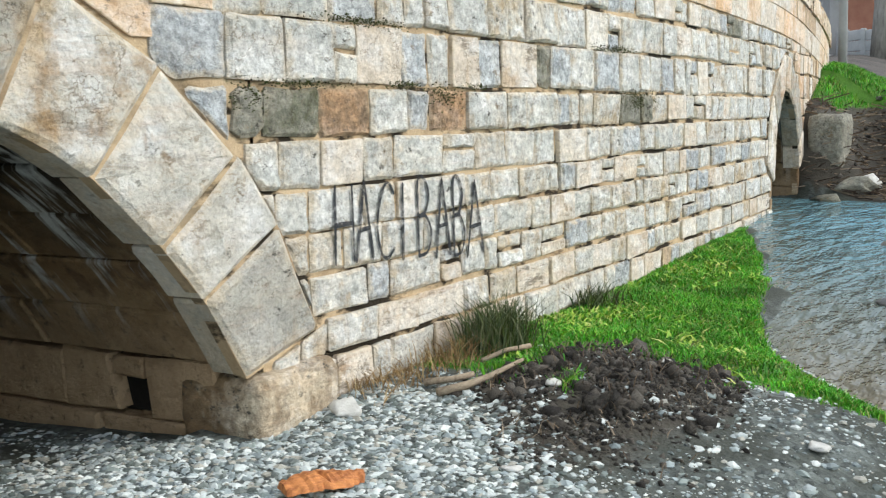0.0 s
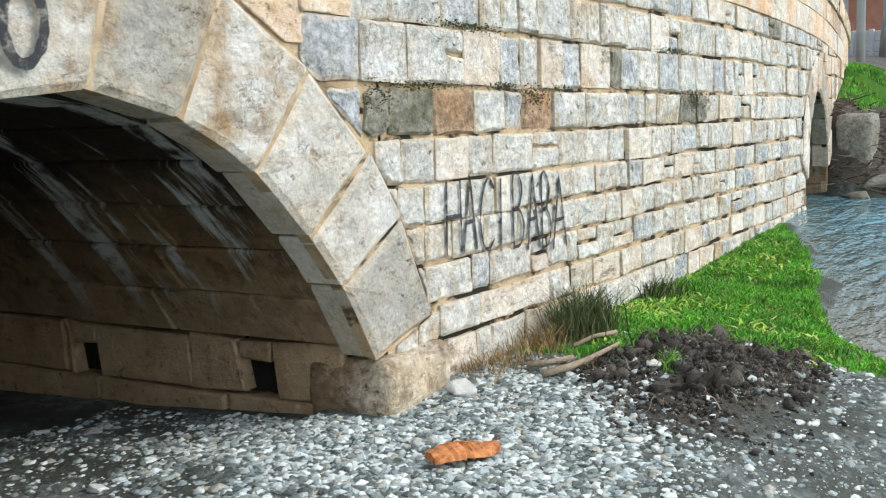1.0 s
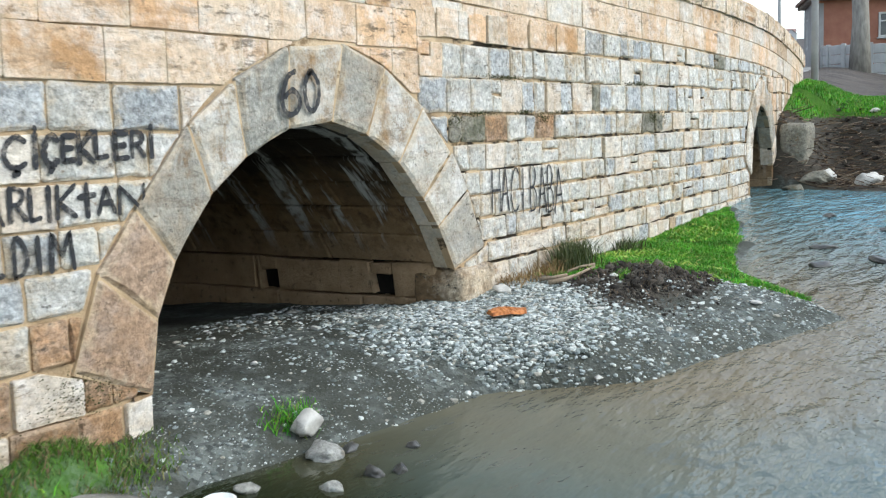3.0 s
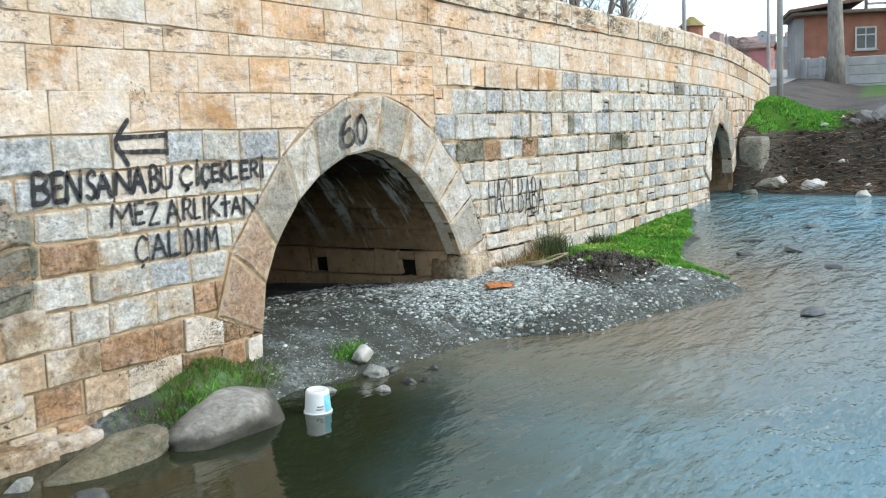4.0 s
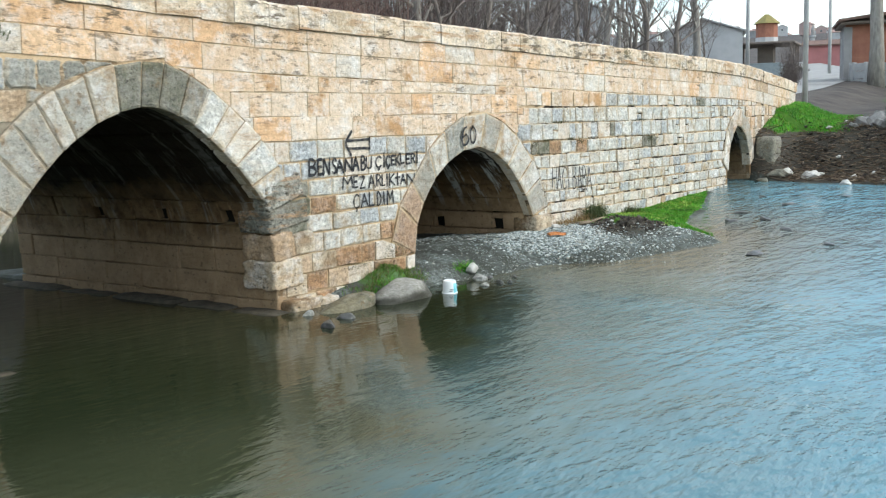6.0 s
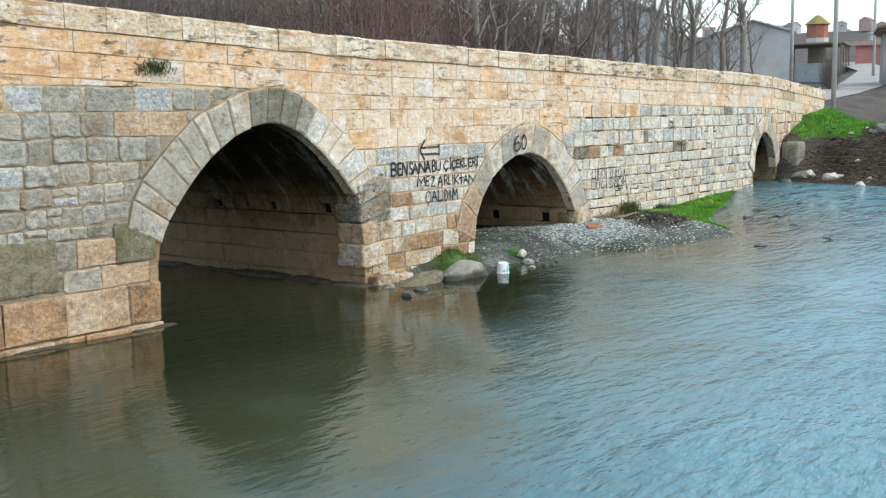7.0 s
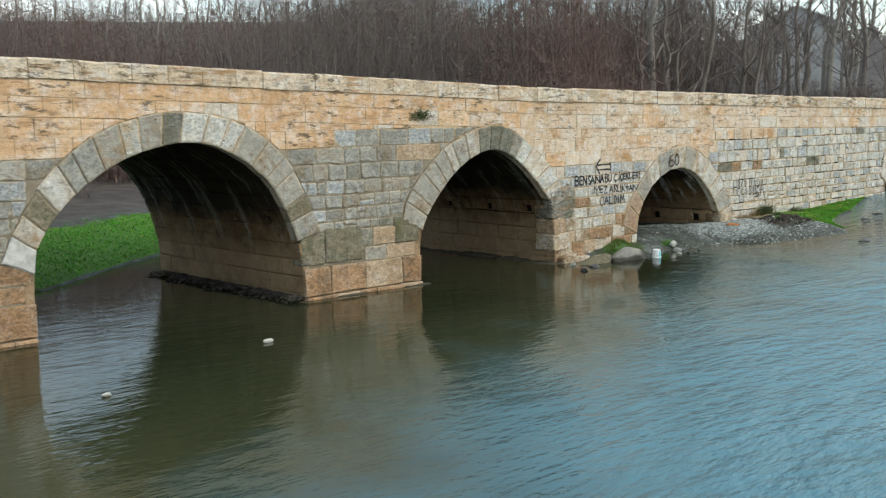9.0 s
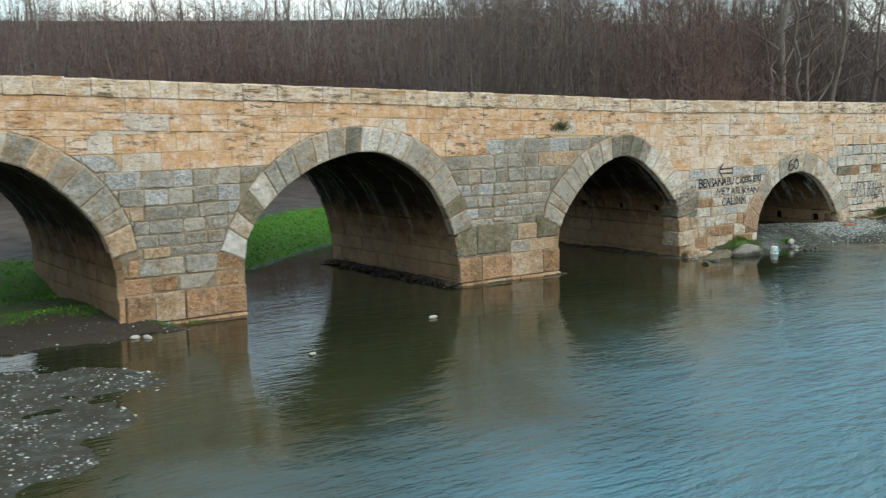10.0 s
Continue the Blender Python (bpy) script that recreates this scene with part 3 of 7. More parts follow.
def cover_at(x, y, z):
    """Shares of turf, dark earth and scrub."""
    turf = earth = scrub = 0.0
    d = bar_depth(x, y)
    jig = 0.35 * noise.noise((x * 1.7, y * 1.7, 9))
    if -5 < x < 11 and y < 1:
        back = min(d - 0.10, 99)
        turf = smooth01((x - 2.75 - 0.9 * max(0, -0.9 - y) + jig) / 0.5) * smooth01(back / 0.15)
        turf = max(turf, smooth01((x - 3.35) / 0.3) * smooth01((d - 0.03) / 0.12) * smooth01((0.9 - d) / 0.3))
        heap = math.hypot((x - 2.95 - 0.3 * (y + 1.1)) / 0.95, (y + 1.1) / 0.6)
        earth = smooth01(1.5 - heap + jig)
        turf *= 1 - 0.9 * smooth01(1.35 - heap)
        turf = max(turf, 0.55 * smooth01(1.35 - math.hypot((x + 2.55) / 0.75, (y + 0.1) / 0.40)))
    e = east_run(x, y)
    if e > 0.1 and x > 8:
        earth = 1.0
        w_ = bend(x) - y
        turf = smooth01((e - 1.0 - 0.5 * w_ + jig) / 0.6) * smooth01((w_ + 0.2) / 0.3) * smooth01((2.1 - w_ + jig) / 0.5) * smooth01((7.2 - e) / 1.5) * smooth01((z - 1.70) / 0.15)
        if x > 17:
            turf = max(turf, 0.75 * smooth01((y - road_y(x) - 2.5) / 1.0), 0.6 * smooth01((road_y(x) - 3.4 - y) / 1.0) * smooth01((x - 24) / 4))
            earth = 0.8
        scrub = 0.85 * smooth01((e - 4.2 + jig) / 2.0) * (1 - turf)
    n = north_run(x, y)
    if n > 0 and y > 2:
        turf = max(turf, smooth01((n - 0.02) / 0.2) * (1 - smooth01((n - 2.8 + 2 * jig) / 1.2)) * smooth01((x + 18.5 + 0.55 * (y - 3.5)) / 0.8))
        scrub = max(scrub, smooth01((n - 3.4 + jig) / 1.5))
    if x < -16.6 and -1.2 < y < 5:
        foot = math.hypot((x + 17.0) / 0.9, (y + 0.22) / 0.16)
        turf = max(turf, 0.62 * smooth01(1.4 - foot + jig), 0.7 * smooth01((y - 2.8 + jig) / 0.6), 0.46 * smooth01((y - 0.4 + jig) / 0.5))
        earth = max(earth, 0.95)
    if x < -16.6 and y <= -1.2:
        earth = max(earth, 0.5 + 0.7 * jig)
    far = math.hypot(x, y)
    scrub = max(scrub, smooth01((far - 60) / 30), smooth01((-39.5 - y) / 3), smooth01((-25 - x) / 3))
    return turf, earth, scrub


def span(lo, hi, step, reach):
    a = list(np.arange(lo, hi + 1e-6, step))
    d, left, right = step, [], []
    p = lo
    while p > -reach:
        d *= 1.16
        p -= d
        left.append(p)
    p, d = hi, step
    while p < reach:
        d *= 1.16
        p += d
        right.append(p)
    return left[::-1] + a + right


GX, GY = span(-24, 18, 0.14, 1500), span(-8, 9, 0.12, 1500)
gv = [(x, y, ground_z(x, y)) for y in GY for x in GX]
nx = len(GX)
gf = [(j * nx + i, j * nx + i + 1, (j + 1) * nx + i + 1, (j + 1) * nx + i) for j in range(len(GY) - 1) for i in range(nx - 1)]
ground = part_of("ground", gv, gf, SOIL, smooth=True)
cover = ground.data.color_attributes.new("cover", "FLOAT_COLOR", "POINT")
cover.data.foreach_set("color", [c for p in gv for c in (*cover_at(*p), 1.0)])
tagged(ground, "dark gravel and silt river bank with turf and scrub", "ground", kind="structure")

WX = list(np.arange(-30, 14.1, 0.5))
WX = [-120, -60] + WX
wv = [(x, y, water_z(x)) for y in (-39, 34) for x in WX]
wf = [(i, i + 1, len(WX) + i + 1, len(WX) + i) for i in range(len(WX) - 1)]
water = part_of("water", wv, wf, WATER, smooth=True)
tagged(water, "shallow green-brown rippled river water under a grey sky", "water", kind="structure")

# ---- the bridge ----
WIDTH = 5.4
TOP_X = [-40, -24, -20, -16.2, -11.2, -8.2, -4.6, 1.7, 5.2, 9.0, 11.5, 13.0, 14.3, 16.0, 18.5, 20.0]
TOP_Z = [4.9, 4.45, 4.33, 4.19, 4.02, 3.91, 3.78, 3.68, 3.60, 3.55, 3.51, 3.46, 3.38, 3.30, 3.21, 3.16]


def top_z(x):
    return float(np.interp(x, TOP_X, TOP_Z))


D_IN = [(-18.34, -0.5), (-18.34, 0.83), (-18.41, 1.32), (-18.62, 1.82), (-19.06, 2.32), (-19.57, 2.76), (-20.08, 2.97), (-20.6, 3.04)]
D_EX = [(-17.95, 1.35), (-18.12, 2.0), (-18.58, 2.67), (-19.10, 3.07), (-19.54, 3.31), (-20.05, 3.44), (-20.6, 3.50)]
D_IN = [(-41.2 - x, z) for x, z in D_IN] + D_IN[-2::-1]
D_EX = [(-41.2 - x, z) for x, z in D_EX] + D_EX[-2::-1]
ARCHES = {
    # intrados from the west foot to the east foot; extrados; voussoirs
    "A": ([(-1.74, -0.5), (-1.72, 0.45), (-1.60, 0.95), (-1.40, 1.25), (-1.09, 1.54), (-0.80, 1.71), (-0.45, 1.84), (-0.02, 1.89), (0.40, 1.80), (0.74, 1.64), (1.11, 1.33), (1.40, 1.00), (1.60, 0.66), (1.60, -0.5)],
          [(-2.25, 0.62), (-2.05, 1.10), (-1.64, 1.55), (-1.19, 1.98), (-0.60, 2.28), (0.0, 2.42), (0.80, 2.21), (1.43, 1.78), (1.80, 1.38), (2.10, 0.80)], 11),
    "B": ([(-8.45, -0.5), (-8.42, 0.74), (-8.31, 1.19), (-7.99, 1.62), (-7.48, 2.11), (-6.95, 2.42), (-6.42, 2.54), (-5.86, 2.37), (-5.29, 1.96), (-4.85, 1.50), (-4.66, 1.2), (-4.58, 0.6), (-4.55, -0.5)],
          [(-8.86, 1.25), (-8.72, 1.70), (-8.35, 2.11), (-7.71, 2.63), (-6.93, 2.94), (-6.35, 3.02), (-5.92, 2.93), (-5.28, 2.57), (-4.68, 2.08), (-4.30, 1.55)], 17),
    "C": ([(-15.98, -0.5), (-15.96, 1.10), (-15.79, 1.56), (-15.38, 2.05), (-14.77, 2.49), (-14.04, 2.78), (-13.22, 2.88), (-12.51, 2.66), (-11.84, 2.18), (-11.44, 1.52), (-11.24, 0.92), (-11.18, 0.55), (-11.15, -0.5)],
          [(-16.42, 1.20), (-16.25, 1.60), (-15.80, 2.30), (-15.11, 2.92), (-14.27, 3.27), (-13.27, 3.36), (-12.30, 3.15), (-11.52, 2.62), (-11.05, 1.85), (-10.80, 1.20)], 19),
    "D": (D_IN, D_EX, 17),
    "E": ([(10.79, -0.5), (10.79, 0.87), (10.92, 1.45), (11.24, 1.83), (11.62, 2.02), (12.12, 1.84), (12.55, 1.47), (12.70, 0.88), (12.72, -0.5)],
          [(10.45, 1.15), (10.58, 1.68), (11.05, 2.18), (11.70, 2.44), (12.38, 2.16), (12.90, 1.66), (13.05, 1.15)], 9),
}
BRIDGE = new("bridge")
tagged(BRIDGE, "old stone arch bridge of cream and grey limestone with graffiti", "bridge")
LINING = 0.12


def outline(key):
    """Opening plus ring, as one line from the west foot over the crown to the east foot."""
    inn, ex, _ = ARCHES[key]
    e = [tuple(p) for p in resample(ex, 30)]
    lo = [p for p in inn[: len(inn) // 2] if p[1] < e[0][1] - 0.05]
    hi = [p for p in inn[len(inn) // 2:] if p[1] < e[-1][1] - 0.05]
    return lo + e + hi


OUTLINES = {k: outline(k) for k in ARCHES}


def inside(p, line):
    hit = False
    for a, b in zip(line, line[1:] + line[:1]):
        if (a[1] > p[1]) != (b[1] > p[1]) and p[0] < (b[0] - a[0]) * (p[1] - a[1]) / (b[1] - a[1]) + a[0]:
            hit = not hit
    return hit


def cut_by_arches(poly):
    for key, line in OUTLINES.items():
        xs = [p[0] for p in poly]
        if max(xs) < min(p[0] for p in line) or min(xs) > max(p[0] for p in line):
            continue
        n = len(poly)
        c = (sum(p[0] for p in poly) / n, sum(p[1] for p in poly) / n)
        ins = [inside(p, line) for p in poly]
        if all(ins):
            return []
        x0, x1, z0, z1 = min(xs), max(xs), min(p[1] for p in poly), max(p[1] for p in poly)
        if not any(ins) and not any(x0 < p[0] < x1 and z0 < p[1] < z1 for p in line):
            continue
        best = None
        for a, b in zip(line, line[1:]):
            d = (b[0] - a[0], b[1] - a[1])
            L = math.hypot(*d)
            u = min(1, max(0, ((c[0] - a[0]) * d[0] + (c[1] - a[1]) * d[1]) / (L * L)))
            q = (a[0] + u * d[0], a[1] + u * d[1])
            dist = math.hypot(c[0] - q[0], c[1] - q[1])
            if best is None or dist < best[0]:
                best = (dist, q, (-d[1] / L, d[0] / L))
        q, nrm = best[1], best[2]
        poly = clip(poly, (q[0] + nrm[0] * 0.012, q[1] + nrm[1] * 0.012), nrm)
        if len(poly) < 3 or area(poly) < 0.004:
            return []
    return poly


# core: mortar and rubble behind the stones, with the vaults going through
def bridge_core():
    v, f = [], []
    for y, flip in ((0.010, False), (WIDTH - 0.018, True)):
        base = len(v)
        cols = []
        edges = sorted([(ARCHES[k][0], k) for k in ARCHES], key=lambda q: q[0][0][0])
        xs = -40.0
        strips = []
        for inn, key in edges:
            strips.append([(xs, -0.8), (inn[0][0] - LINING, -0.8)])
            line = resample(inn, 44)
            mid = np.array([(inn[0][0] + inn[-1][0]) / 2, 0.6])
            strips.append([tuple(p) for p in line])
            xs = inn[-1][0] + LINING
        strips.append([(xs, -0.8), (END, -0.8)])
        for s in strips:
            pts = s if len(s) > 2 else [(x, -0.8) for x in np.linspace(s[0][0], s[1][0], 24)]
            if len(s) > 2:
                c = np.mean(pts, axis=0)
                up = []
                for x, z in pts:
                    k = 1 + LINING / max(0.5, math.hypot(x - c[0], z - 0.4))
                    up.append((c[0] + (x - c[0]) * k, 0.4 + (z - 0.4) * k if z > 0.4 else z))
                up[0], up[-1] = (s[0][0] - LINING, -0.8), (s[-1][0] + LINING, -0.8)
                pts = up
            for a, b in zip(pts, pts[1:]):
                if b[0] - a[0] < 1e-4:
                    continue
                i = len(v)
                v += [(a[0], y, a[1]), (b[0], y, b[1]), (b[0], y, top_z(b[0]) - 0.06), (a[0], y, top_z(a[0]) - 0.06)]
                f.append((i, i + 1, i + 2, i + 3) if not flip else (i + 3, i + 2, i + 1, i))
            if not flip and len(s) > 2:
                for a, b in zip(pts, pts[1:]):
                    i = len(v)
                    v += [(a[0], 0.010, a[1]), (b[0], 0.010, b[1]), (b[0], WIDTH - 0.018, b[1]), (a[0], WIDTH - 0.018, a[1])]
                    f.append((i + 3, i + 2, i + 1, i))
    return v, f


cv, cf = bridge_core()
core = part_of("wall_core", cv, cf, MORTAR, BRIDGE)
bm = bmesh.new()
bm.from_mesh(core.data)
bmesh.ops.remove_doubles(bm, verts=bm.verts, dist=0.002)
bm.to_mesh(core.data)
bm.free()
# ---- stonework of the upstream face ----
rng = random.Random(7)
ROWS_CREAM = [3.33, 3.01, 2.70, 2.40, 2.10]
ROWS_LOW = [2.10, 1.85, 1.60, 1.37, 1.15, 0.92, 0.67, 0.41, 0.15, -0.15]
ROWS_EAST = [2.76, 2.49, 2.22, 1.915, 1.68, 1.45, 1.25, 1.05, 0.84, 0.65, 0.44, 0.22, 0.0, -0.2]
ROWS_PIER = [2.40, 2.10, 1.85, 1.60, 1.37, 1.18, 0.86, 0.58]


def pick(table, r):
    for w, mat in table:
        if r < w:
            return mat
        r -= w
    return table[-1][1]


# stones that stand out from their course
ODD = [(1.5, 2.28, 1.68, 1.92, LICHEN), (2.31, 2.50, 1.68, 1.92, BROWN), (3.12, 3.45, 1.68, 1.92, BROWN), (4.25, 4.62, 1.92, 2.22, LICHEN),
       (5.75, 6.55, 1.68, 1.92, LICHEN), (8.75, 9.1, 2.49, 2.76, LICHEN), (9.4, 9.75, 2.49, 2.76, LICHEN), (10.2, 10.6, 2.22, 2.49, GREY), (-4.75, -3.85, 0.92, 1.60, LICHEN), (-3.75, -3.3, 1.15, 1.37, BROWN),
       (-2.3, -1.7, 0.4, 0.95, BROWN), (-4.75, -3.9, 0.4, 0.92, TAN), (-10.7, -9.8, 0.86, 1.18, LICHEN), (-9.2, -8.4, 0.86, 1.37, LICHEN), (-11.3, -10.7, 0.86, 1.18, LICHEN), (1.55, 2.1, 0.3, 0.66, PALE)]


def stone_kind(x, z, r):
    """Which stone lies here: cream above, white-grey in the east, grey on the western piers, brown at the feet."""
    for x0, x1, z0, z1, mat in ODD:
        if x0 < x < x1 and z0 < z < z1:
            return mat
    if x > 1.5:
        edge = 2.45 if x < 4.3 else 2.76
        if x > 12.2:
            return pick([(0.62, CREAM), (0.28, PALE), (0.10, TAN)], r)
        if z > edge:
            return pick([(0.72, CREAM), (0.14, GOLD), (0.14, PALE)], r)
        if z < 0.5:
            return pick([(0.40, PALE), (0.34, TAN), (0.16, CREAM), (0.10, WHITE)], r)
        if z < 0.85:
            return pick([(0.36, PALE), (0.54, WHITE), (0.04, TAN), (0.06, BLUEGREY)], r)
        return pick([(0.77, WHITE), (0.10, PALE), (0.13, BLUEGREY)], r)
    if x > -6.2 and z > 2.08 or x > -4.75:
        if z > 2.08:
            return pick([(0.76, CREAM), (0.14, GOLD), (0.10, PALE)], r)
        if z < 0.66 and x > -3.4:
            return pick([(0.28, BROWN), (0.32, TAN), (0.4, PALE)], r)
        if z < 0.95 and x < -3.6:
            return pick([(0.24, BROWN), (0.36, TAN), (0.40, FOOTSTONE)], r)
        return pick([(0.45, WHITE), (0.28, PALE), (0.27, BLUEGREY)], r)
    edge = 2.98 if x > -11.0 else 2.75 + 0.3 * math.sin(x * 1.3 + 1.0)
    if -17.6 < x < -15.2 or -11.6 < x < -10.6:
        edge = 2.75
    if z > edge:
        return pick([(0.93, GOLD), (0.07, PALE)], r) if x < -8.5 else pick([(0.5, GOLD), (0.4, CREAM), (0.1, PALE)], r)
    if z < 0.58:
        return pick([(0.58, BROWN), (0.42, TAN)], r)
    if z < 1.2:
        return pick([(0.20, MOSSY), (0.24, BROWN), (0.16, TAN), (0.22, GREY), (0.18, RING)], r)
    if x < -16:
        return pick([(0.50, GREY), (0.15, BLUEGREY), (0.20, RING), (0.07, MOSSY), (0.08, TAN)], r)
    return pick([(0.62, GREY), (0.12, BLUEGREY), (0.20, RING), (0.03, LICHEN), (0.03, TAN)], r)


stones = []     # (poly, front, material)


def lay_course(x0, x1, bottom, top, wide, wob):
    """One course of stones between two lines, each given as a function of x."""
    x = x0
    while x < x1 - 0.02:
        w = rng.uniform(*wide)
        if x1 - (x + w) < wide[0] * 0.7:
            w = x1 - x
        g = 0.0015 if wob < 0.01 else 0.005
        a, b = x + g, x + w - g
        t, h_ = rng.uniform(-wob, wob), wob * 0.55
        mid = (a + b) / 2
        split = wob > 0.013 and rng.random() < 0.10 and w < 0.4
        cut_ = rng.uniform(0.38, 0.62)
        for lo_, hi_ in (((0.0, cut_ - 0.012), (cut_ + 0.012, 1.0)) if split else ((0.0, 1.0),)):
            def lift(q, u):
                return bottom(q) + g + (top(q) - bottom(q) - 2 * g) * u
            poly = [(a + rng.uniform(-0.3, 0.3) * wob, lift(a, lo_) + rng.uniform(0, h_)), (b + rng.uniform(-0.3, 0.3) * wob, lift(b, lo_) + rng.uniform(0, h_)), (b + t, lift(b, hi_) - rng.uniform(0, h_)), (a + t * 0.4, lift(a, hi_) - rng.uniform(0, h_))]
            mat = stone_kind(mid, (bottom(mid) + top(mid)) / 2, rng.random())
            front = -rng.uniform(0.0, 0.010 if wob < 0.01 else 0.026)
            cut = cut_by_arches(poly)
            if w > 0.26 and (area(cut) if cut else 0.0) < 0.8 * area(poly):
                (ax, az), (bx, bz), (cx, cz), (dx, dz) = poly
                m0, m1 = ((ax + bx) / 2, (az + bz) / 2), ((cx + dx) / 2, (cz + dz) / 2)
                halves = ([poly[0], (m0[0] - 0.004, m0[1]), (m1[0] - 0.004, m1[1]), poly[3]], [(m0[0] + 0.004, m0[1]), poly[1], poly[2], (m1[0] + 0.004, m1[1])])
            else:
                halves = ()
            for piece in [cut_by_arches(h) for h in halves] if halves else [cut]:
                if piece and area(piece) > 0.004:
                    stones.append((piece, front, mat))
        x += w


def flat(z):
    return lambda x: z + 0.028 * noise.noise((x * 0.6, z * 3.0, 0)) + 0.016 * noise.noise((x * 2.1, z * 7.0, 4))


# three courses follow the fall of the parapet, the rest lie level
for i, (a, b) in enumerate(((0.30, 0.56), (0.56, 0.86))):
    lay_course(-26 - 0.3 * i, END, lambda x, b=b: top_z(x) - b, lambda x, a=a: top_z(x) - a, (0.45, 0.95), 0.008)
for za, zb in zip([4.2, 3.92, 3.62] + ROWS_CREAM, [3.92, 3.62] + ROWS_CREAM):
    # a level course runs until the sloping ones cut it off
    end = max([q for q in np.linspace(-26, END, 420) if top_z(q) - 0.86 > zb + 0.05], default=None)
    if end is None or end < -24:
        continue
    start = -26 + rng.uniform(0, 0.3)
    if za <= 2.75:
        end = min(end, 1.2)
    if za <= 2.45:
        lay_course(start, -16.0, flat(zb), flat(za), (0.26, 0.5), 0.012)
        lay_course(-11.3, -8.3, flat(zb), flat(za), (0.26, 0.46), 0.012)
        start = -5.2
    lay_course(start, end, flat(zb), lambda q, za=za: min(za, top_z(q) - 0.865), (0.34, 0.72), 0.007)
for za, zb in zip(ROWS_LOW, ROWS_LOW[1:]):
    lay_course(-4.75, -0.8, flat(zb), flat(za), (0.30, 0.56), 0.010)
for za, zb in zip(ROWS_PIER[1:], ROWS_PIER[2:]):
    lay_course(-26.0, -16.0, flat(zb), flat(za), (0.22, 0.62) if zb > 1.0 else (0.35, 0.8), 0.022)
    lay_course(-11.25, -8.4, flat(zb), flat(za), (0.17, 0.46) if zb > 1.0 else (0.35, 0.8), 0.020)
for za, zb, push in ((0.58, 0.06, 0.05), (0.06, -0.35, 0.09)):
    n0 = len(stones)
    lay_course(-26.0, -15.9, flat(zb), flat(za), (0.4, 0.85), 0.02)
    lay_course(-11.25, -8.35, flat(zb), flat(za), (0.4, 0.8), 0.02)
    stones[n0:] = [(p, f - push, m) for p, f, m in stones[n0:]]
for za, zb in zip(ROWS_EAST, ROWS_EAST[1:]):
    end = END if za < 2.2 else max(q for q in np.linspace(0, END, 400) if top_z(q) - 0.86 > zb + 0.05)
    lay_course(1.15, end, flat(zb), lambda q, za=za: min(za, top_z(q) - 0.865), (0.16, 0.50) if zb > 0.3 else (0.30, 0.75), 0.018)

# ---- parapet coping, arch rings, vault lining ----
x = -26.0
copings = []
while x < END:
    w = rng.uniform(0.42, 0.68)
    copings.append((x, min(x + w, END + 0.05)))
    x += w


def coping_stone(a, b):
    g, rows = 0.005, []
    out = 0.035 + rng.uniform(-0.012, 0.012)
    za, zb = top_z(a) + rng.uniform(-0.012, 0.012), top_z(b) + rng.uniform(-0.012, 0.012)
    a, b = a + g, b - g
    prof = [(0.05, -0.30), (-out, -0.295), (-out, -0.03), (-out + 0.03, 0.0), (0.40, 0.0), (0.43, -0.03), (0.43, -0.30)]
    v = [(a, y, za + z) for y, z in prof] + [(b, y, zb + z) for y, z in prof]
    n = len(prof)
    f = [(i, (i + 1) % n, n + (i + 1) % n, n + i) for i in range(n)] + [tuple(range(n - 1, -1, -1)), tuple(range(n, 2 * n))]
    return v, f


def join(items):
    v, f = [], []
    for pv, pf in items:
        k = len(v)
        v += pv
        f += [tuple(i + k for i in q) for q in pf]
    return v, f


def voussoir(p0, p1, e0, e1, front, depth=0.17):
    """A wedge of the ring: intrados p0-p1, extrados e0-e1, with worn front edges."""
    lift = rng.uniform(-0.012, 0.03)
    d0, d1 = np.subtract(e0, p0), np.subtract(e1, p1)
    e0, e1 = np.add(e0, d0 * lift), np.add(e1, d1 * (lift + rng.uniform(-0.02, 0.02)))
    poly = [tuple(p0), tuple(e0), tuple(e1), tuple(p1)]
    if area(poly) < 0:
        poly = poly[::-1]
    return hewn(worn(poly, rng, 0.014), front, depth, 0.02, rng, 0.006)


rings = {}
for key, (inn, ex, count) in ARCHES.items():
    e = resample(ex, count)
    fine = resample(inn, 400)
    half = int(np.argmax(fine[:, 1]))
    first = next(i for i in range(half) if fine[i, 1] > ex[0][1] - 0.22)
    last = next(i for i in range(400, half, -1) if fine[i, 1] > ex[-1][1] - 0.18)
    a = resample(fine[first:last + 1: 6], count)
    cut = [0.0] + [i + rng.uniform(-0.2, 0.2) for i in range(1, count)] + [float(count)]
    idx = np.arange(count + 1)

    def at(line, u):
        return np.array([np.interp(u, idx, line[:, 0]), np.interp(u, idx, line[:, 1])])

    blocks = []
    for u0, u1 in zip(cut, cut[1:]):
        g = 0.016 if count < 12 else 0.018
        blocks.append((voussoir(at(a, u0 + g), at(a, u1 - g), at(e, u0 + g), at(e, u1 - g), -0.034 - (0 if key == "A" else rng.uniform(0, 0.02))), (u0 + u1) / 2 / count))
    rings[key] = blocks
    # lime pointing behind the ring's joints
    pv = [(p[0], y_, p[1]) for y_ in (-0.016, 0.05) for line in (a, e) for p in line]
    m_ = count + 1
    pf = [(i, i + 1, m_ + i + 1, m_ + i) for i in range(count)] + [(i, 2 * m_ + i, 2 * m_ + i + 1, i + 1) for i in range(count)] + [(m_ + i, m_ + i + 1, 3 * m_ + i + 1, 3 * m_ + i) for i in range(count)]
    part_of("ring_pointing", pv, pf, MORTAR, BRIDGE, "ochre lime pointing between ring stones")


